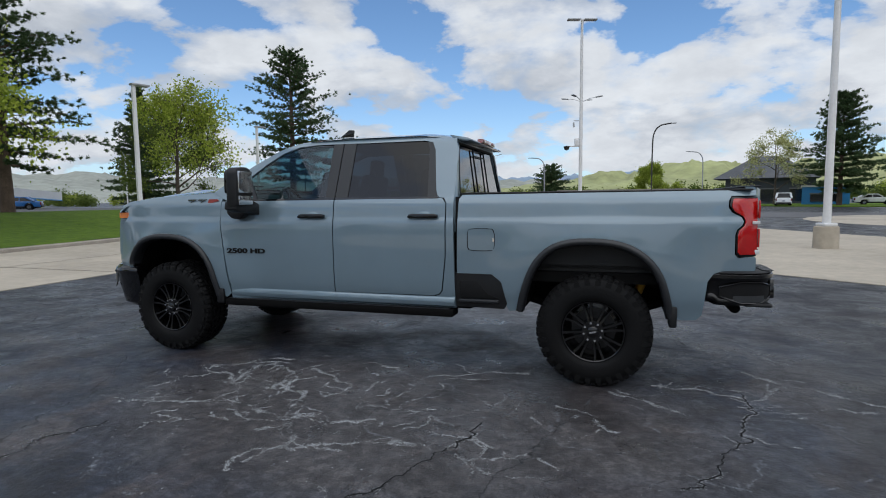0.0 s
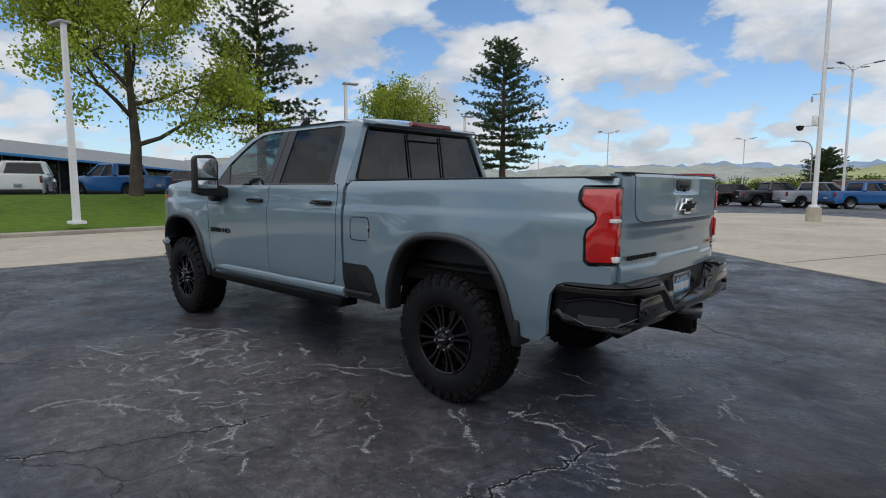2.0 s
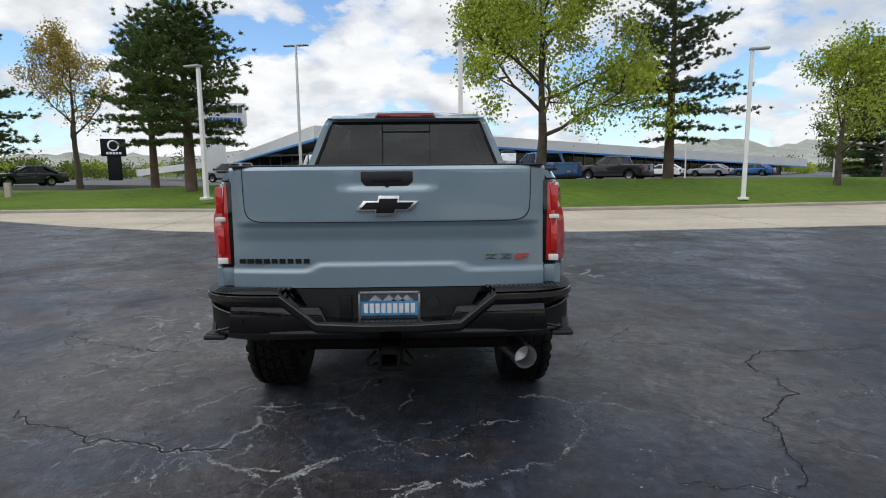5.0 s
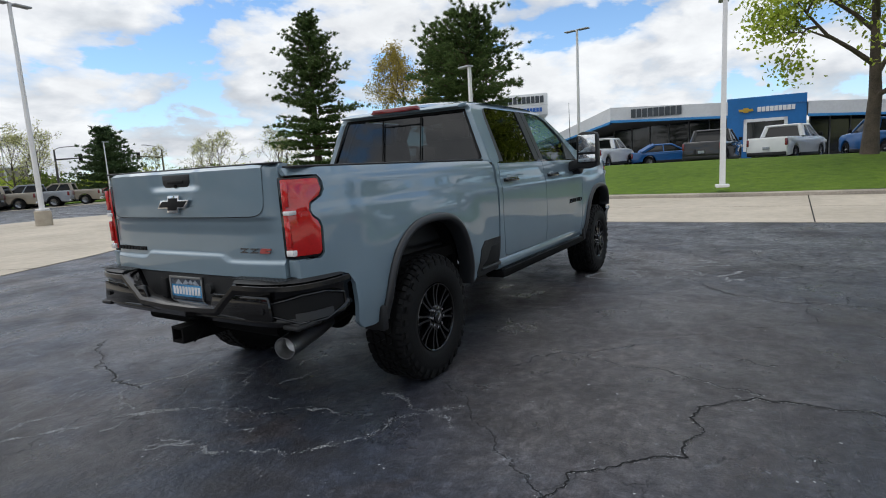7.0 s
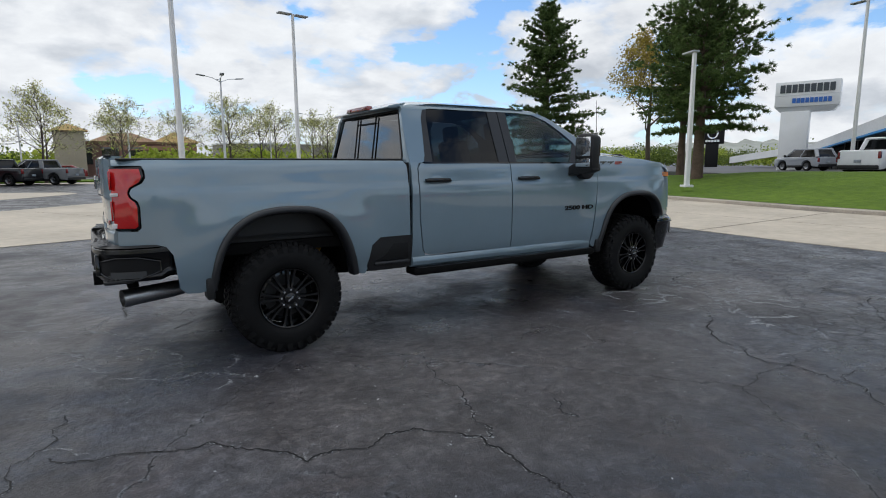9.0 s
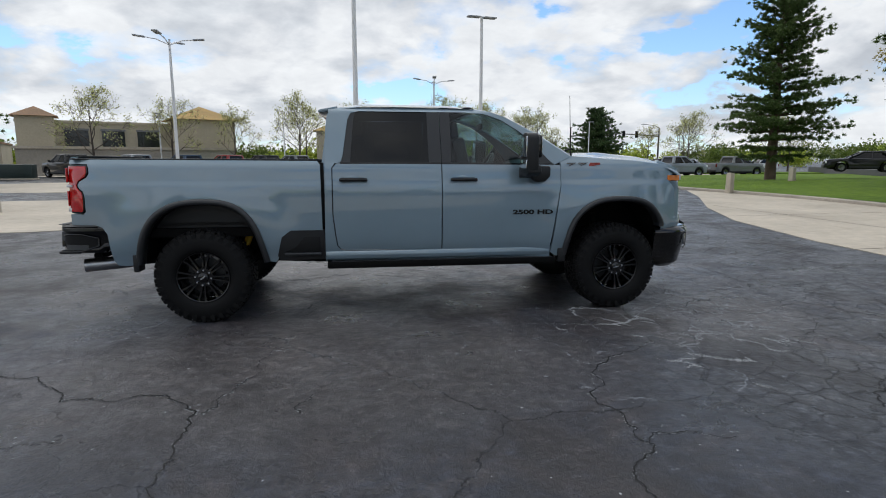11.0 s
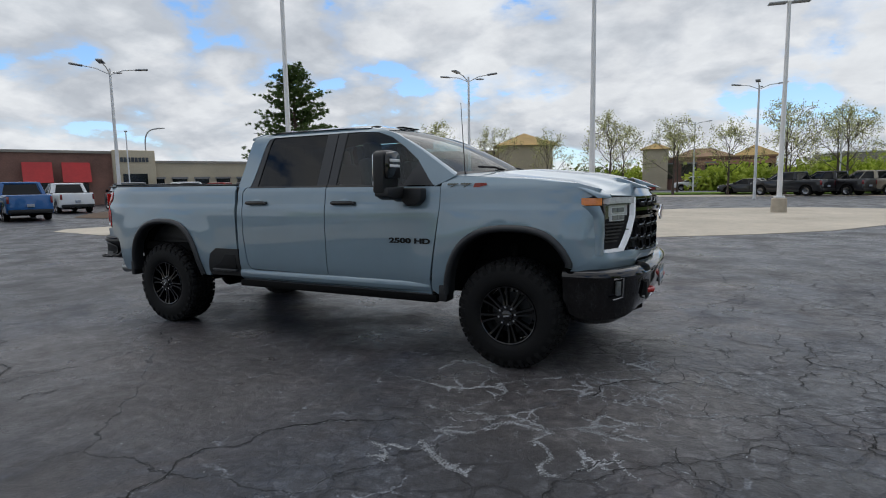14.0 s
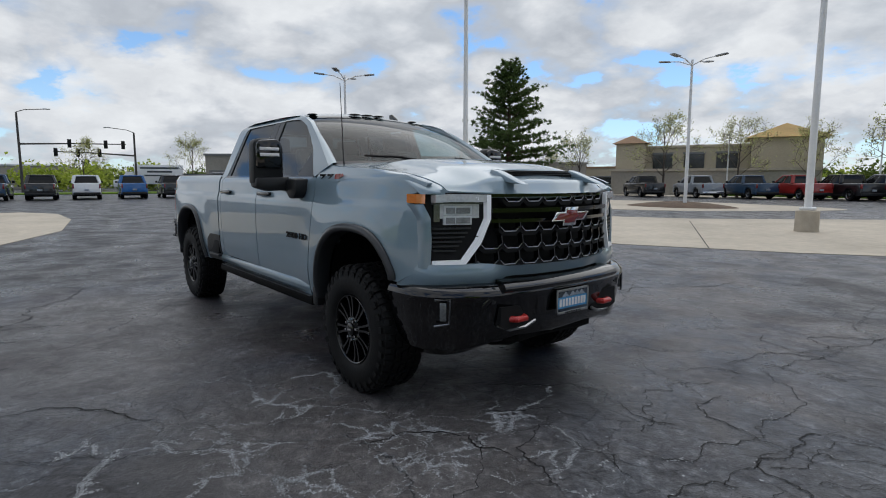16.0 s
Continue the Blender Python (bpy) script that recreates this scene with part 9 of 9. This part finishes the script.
def vehicle(kind, colour, m, note=""):
    """A parked pickup, suv or car. Its front points along +x and it stands on z = 0."""
    pt = CARPAINTS[colour]
    L, W, H, R = {"pickup": (5.9, 1.0, 1.95, 0.42), "suv": (4.65, 0.95, 1.82, 0.39), "car": (4.7, 0.90, 1.45, 0.33)}[kind]
    names = {"pickup": "parked_pickup", "suv": "parked_suv", "car": "parked_car"}
    t = thing(names[kind], f"parked {colour} {'pickup truck' if kind == 'pickup' else 'suv' if kind == 'suv' else 'saloon car'} {note or 'in the lot row'}", "car" if kind != "pickup" else "pickup truck", "parked " + kind + "s", at=m)
    f, b = L / 2, -L / 2
    fw, rw_ = f - 0.98, b + 1.15
    belt = {"pickup": 1.28, "suv": 1.12, "car": 0.95}[kind]
    low = R * 0.85

    def half_arch(cx):
        r = R + 0.09
        return [(cx + r * math.cos(a), R + r * math.sin(a)) for a in np.linspace(0.0, math.pi, 9)]
    outline = [(b + 0.05, low), (b, low + 0.25), (b + 0.02, belt - 0.02), (b + 0.08, belt + 0.02)]
    outline += [(f - 1.30, belt + 0.02), (f - 0.22, belt - 0.06), (f - 0.05, belt - 0.15), (f, belt - 0.34), (f, low + 0.2), (f - 0.10, low)]
    outline += half_arch(fw) + half_arch(rw_)
    bm = bmesh.new()
    add_prism(bm, outline, -W, W, "y", 0.06)
    for v in bm.verts:
        k = ease(f - 0.7, f, v.co.x) + ease(b + 0.4, b, v.co.x) * 0.6
        v.co.y *= 1 - 0.10 * k
        if v.co.z > belt - 0.15:
            v.co.y *= 0.965
    part("body", bm, pt, t, angle=45)
    # glasshouse
    if kind == "pickup":
        g0, g1, r0, r1 = b + 1.95, f - 1.45, b + 2.15, f - 2.35
    elif kind == "suv":
        g0, g1, r0, r1 = b + 0.06, f - 1.12, b + 0.42, f - 2.0
    else:
        g0, g1, r0, r1 = b + 0.55, f - 1.3, b + 1.35, f - 2.15
    bm = bmesh.new()
    levels = []
    for q in (0.0, 0.35, 0.7, 0.92, 1.0):      # a rounded cab that leans in toward the roof
        bend = q + 0.16 * math.sin(math.pi * q) * (1 - q)
        x0, x1, y1 = g0 + (r0 - g0) * bend, g1 + (r1 - g1) * q, W * (0.93 - 0.19 * (0.75 * q + 0.25 * q * q))
        levels.append([(x0, -y1 * 0.93, belt + (H - 0.06 - belt) * q), (x0 + 0.10, -y1, belt + (H - 0.06 - belt) * q), (x1 - 0.22, -y1, belt + (H - 0.06 - belt) * q), (x1, -y1 * 0.80, belt + (H - 0.06 - belt) * q),
                       (x1, y1 * 0.80, belt + (H - 0.06 - belt) * q), (x1 - 0.22, y1, belt + (H - 0.06 - belt) * q), (x0 + 0.10, y1, belt + (H - 0.06 - belt) * q), (x0, y1 * 0.93, belt + (H - 0.06 - belt) * q)])
    add_rings(bm, levels)
    bmesh.ops.recalc_face_normals(bm, faces=bm.faces)
    part("glasshouse", bm, CARGLASS, t, "dark window glass", 35)
    part("roof", box((r0 - 0.06, -W * 0.785, H - 0.13), (r1 + 0.06, W * 0.785, H), 0.062, seg=3), pt, t)
    for s in (1, -1):
        for x0, x1, w in ((g0 + 0.10, r0 + 0.08, 0.26), ((g0 + g1) / 2 + 0.05, (r0 + r1) / 2 + 0.05, 0.08), (g1 - 0.06, r1 - 0.02, 0.11)):
            part("pillar", tube([(x0, s * W * 0.925, belt), (x1, s * W * 0.75, H - 0.06)], w * 0.55, 6), pt, t)
    if kind == "pickup":
        part("bed_floor", box((b + 0.12, -W * 0.84, belt + 0.012), (g0 - 0.06, W * 0.84, belt + 0.03)), GAP, t)
    for s in (1, -1):
        for cx in (fw, rw_):
            bm = bmesh.new()
            mm = pose(cx, s * (W - 0.03), R, -90 * s, 0, 0)
            add_lathe(bm, [(R * 0.60, 0.0), (R * 0.93, 0.02), (R, -0.03), (R, -0.20), (R * 0.9, -0.24), (0.0, -0.24)], 22, mm)
            w = part("wheel", bm, RUBBER, t, angle=40)
            bm = bmesh.new()
            add_lathe(bm, [(0.0, 0.012), (R * 0.16, 0.012), (R * 0.2, -0.02), (R * 0.56, -0.015), (R * 0.62, 0.005)], 18, mm)
            part("rim", bm, DARKCHROME, w, angle=40)
        lz = belt - 0.30
        part("tail_lamp", box((b - 0.012, s * W * 0.88 - 0.055, lz - 0.10), (b + 0.14, s * W * 0.88 + 0.055, lz + 0.24), 0.02), DARKRED, t)
        part("headlamp", box((f - 0.22, s * W * 0.80 - 0.16, belt - 0.36), (f - 0.02, s * W * 0.80 + 0.10, belt - 0.20), 0.03), WHITELENS, t)
        part("door_mirror", box((g1 - 0.28, s * (W + 0.10) - 0.10, belt + 0.02), (g1 - 0.16, s * (W + 0.10) + 0.08, belt + 0.20), 0.03), GAP, t)
    part("sill_cladding", box((rw_ + R + 0.10, -W - 0.004, low - 0.03), (fw - R - 0.10, W + 0.004, low + 0.13), 0.02), PLASTIC, t)
    part("rear_bumper", box((b - 0.06, -W * 0.9, low + 0.02), (b + 0.12, W * 0.9, low + 0.22), 0.04), CHROME if kind == "pickup" and colour in ("silver", "tan") else PLASTIC, t)
    part("front_bumper", box((f - 0.12, -W * 0.86, low), (f + 0.05, W * 0.86, low + 0.25), 0.04), PLASTIC, t)
    part("grille", box((f - 0.06, -W * 0.55, low + 0.3), (f + 0.02, W * 0.55, belt - 0.22), 0.02), GAP, t)
    part("number_plate", box((b - 0.075, -0.15, low + 0.34), (b + 0.05, 0.15, low + 0.48), 0.005), PLATE_GREY, t)
    part("underbody", box((b + 0.3, -W * 0.8, low - 0.08), (f - 0.3, W * 0.8, low + 0.15)), UNDER, t)
    return t


def heading(x, y, z, dx, dy):
    return pose(x, y, z, 0, 0, math.degrees(math.atan2(dy, dx)))


made = {}


def park(kind, colour, x, y, z, dx, dy, note=""):
    """Builds the first of a kind and colour, and copies it after that."""
    key = (kind, colour, note)
    m = heading(x, y, z, dx, dy)
    if key in made:
        return copy_thing(made[key], m)
    made[key] = vehicle(kind, colour, m, note)
    return made[key]


# on the dealer's raised lot
top_note = "on the raised dealer lot"
park("suv", "silver", -50.2, -19.0, 0.72, -0.35, -0.94, top_note)
park("pickup", "white", -33.0, -6.8, 0.72, -0.98, 0.1, top_note)
park("car", "blue", -36.5, -3.6, 0.72, -0.3, 0.95, top_note)
park("pickup", "black", -31.4, -0.3, 0.72, -0.98, 0.1, top_note)
park("pickup", "white", -32.0, 3.2, 0.72, -0.9, 0.3, top_note)
park("pickup", "blue", -31.5, 7.3, 0.72, -0.9, -0.3, top_note)
park("pickup", "black", -42.5, 15.6, 0.72, -0.75, -0.66, top_note)
for i, y in enumerate((26, 33, 40)):
    park("car", ("white", "silver", "blue")[i % 3], -58 - i * 3.2, y, 0.72, -0.7, -0.7, top_note)
park("car", "black", -36.5, -28.5, 0.75, 0.8, -0.6, "on the lawn drive")
park("suv", "bright red", -17.9, 28.6, 0.012, -0.88, -0.48, "on the concrete drive")
# long row across the south side
for i, c in enumerate(("black", "black", "tan", "silver", "tan")):
    park("pickup", c, -10.6 - 2.75 * i, -49.2 - 0.55 * i, 0, 0.80, -0.60, "in the south row")
park("car", "black", -7.6, -53.5, 0, 0.9, -0.3, "in the south row")
row2 = [("grey", 4.6), ("black", 7.3), ("red", 10.4), ("dark blue", 13.9), ("silver", 17.9), ("black", 22.7)]
for c, x in row2:
    park("pickup", c, x, -49.0 + 0.19 * (x - 3.5), 0, 0.80, -0.60, "in the south row")
for i in range(14):
    park("car" if i % 3 else "suv", ("white", "silver", "black", "white", "red", "grey")[i % 6], -58 + 6.2 * i, -66.5 - (i % 2) * 8, 0.02, 0.95, -0.1 if i % 2 else 0.1, "along the far street")
# south-east and east rows, tails toward the lot
for x, y, c in ((44.5, -30.5, "silver"), (41, -30.7, "white"), (37, -31.2, "red"), (33.6, -31.6, "black")):
    park("pickup", c, x + 1, y - 2.6, 0, 0.35, -0.94, "in the south-east row")
for x, y, c in ((23.8, -6.9, "grey"), (25.6, -10.6, "blue"), (32.0, -16.6, "white"), (30.6, -20.2, "grey"), (29.2, -23.8, "white")):
    park("pickup", c, x + 2, y - 0.6, 0, 0.95, -0.3, "in the east row")
for x, y, c in ((44.6, 6.2, "grey"), (44.8, 3.2, "dark blue"), (45.0, 0.2, "black"), (45.2, -2.8, "white"), (45.0, -6.1, "blue"), (45.2, -9.3, "black"), (57.5, -16.0, "grey")):
    park("pickup", c, x + 2, y, 0, 0.99, -0.1, "in the far east row")
# rows to the north
for i, c in enumerate(("dark blue", "red", "red", "black", "black", "silver", "grey", "white")):
    park("suv" if i != 2 else "pickup", c, -9 + 4.3 * i, 77 + 0.4 * i, 0, 0.2, 0.98, "in the north row")
for i, c in enumerate(("black", "black", "black", "black", "silver", "blue")):
    park("suv" if i < 3 else "pickup", c, -17.3 + 3.1 * i, 50.3 - 0.7 * i, 0, 0.75, 0.66, "in the near north row")
for i, c in enumerate(("black", "grey", "black", "black", "white", "red", "silver", "black")):
    park("pickup" if i % 3 else "suv", c, -60 + 4.6 * i, 66 + 1.0 * i, 0, -0.6, 0.8, "beyond the north lawn")
park("car", "white", 33, 84, 0.1, 1, -0.2, "by the roadside shed")
for i, c in enumerate(("white", "black", "white", "silver")):
    park("suv", c, -52 + 4 * i, -76.5, 0, 0.9, 0.1, "beyond the south street")
park("pickup", "silver", -31.5, -44.0, 0, -0.97, -0.1, "by the street corner")
park("pickup", "grey", -39.5, -46.5, 0, -0.97, -0.1, "by the street corner")
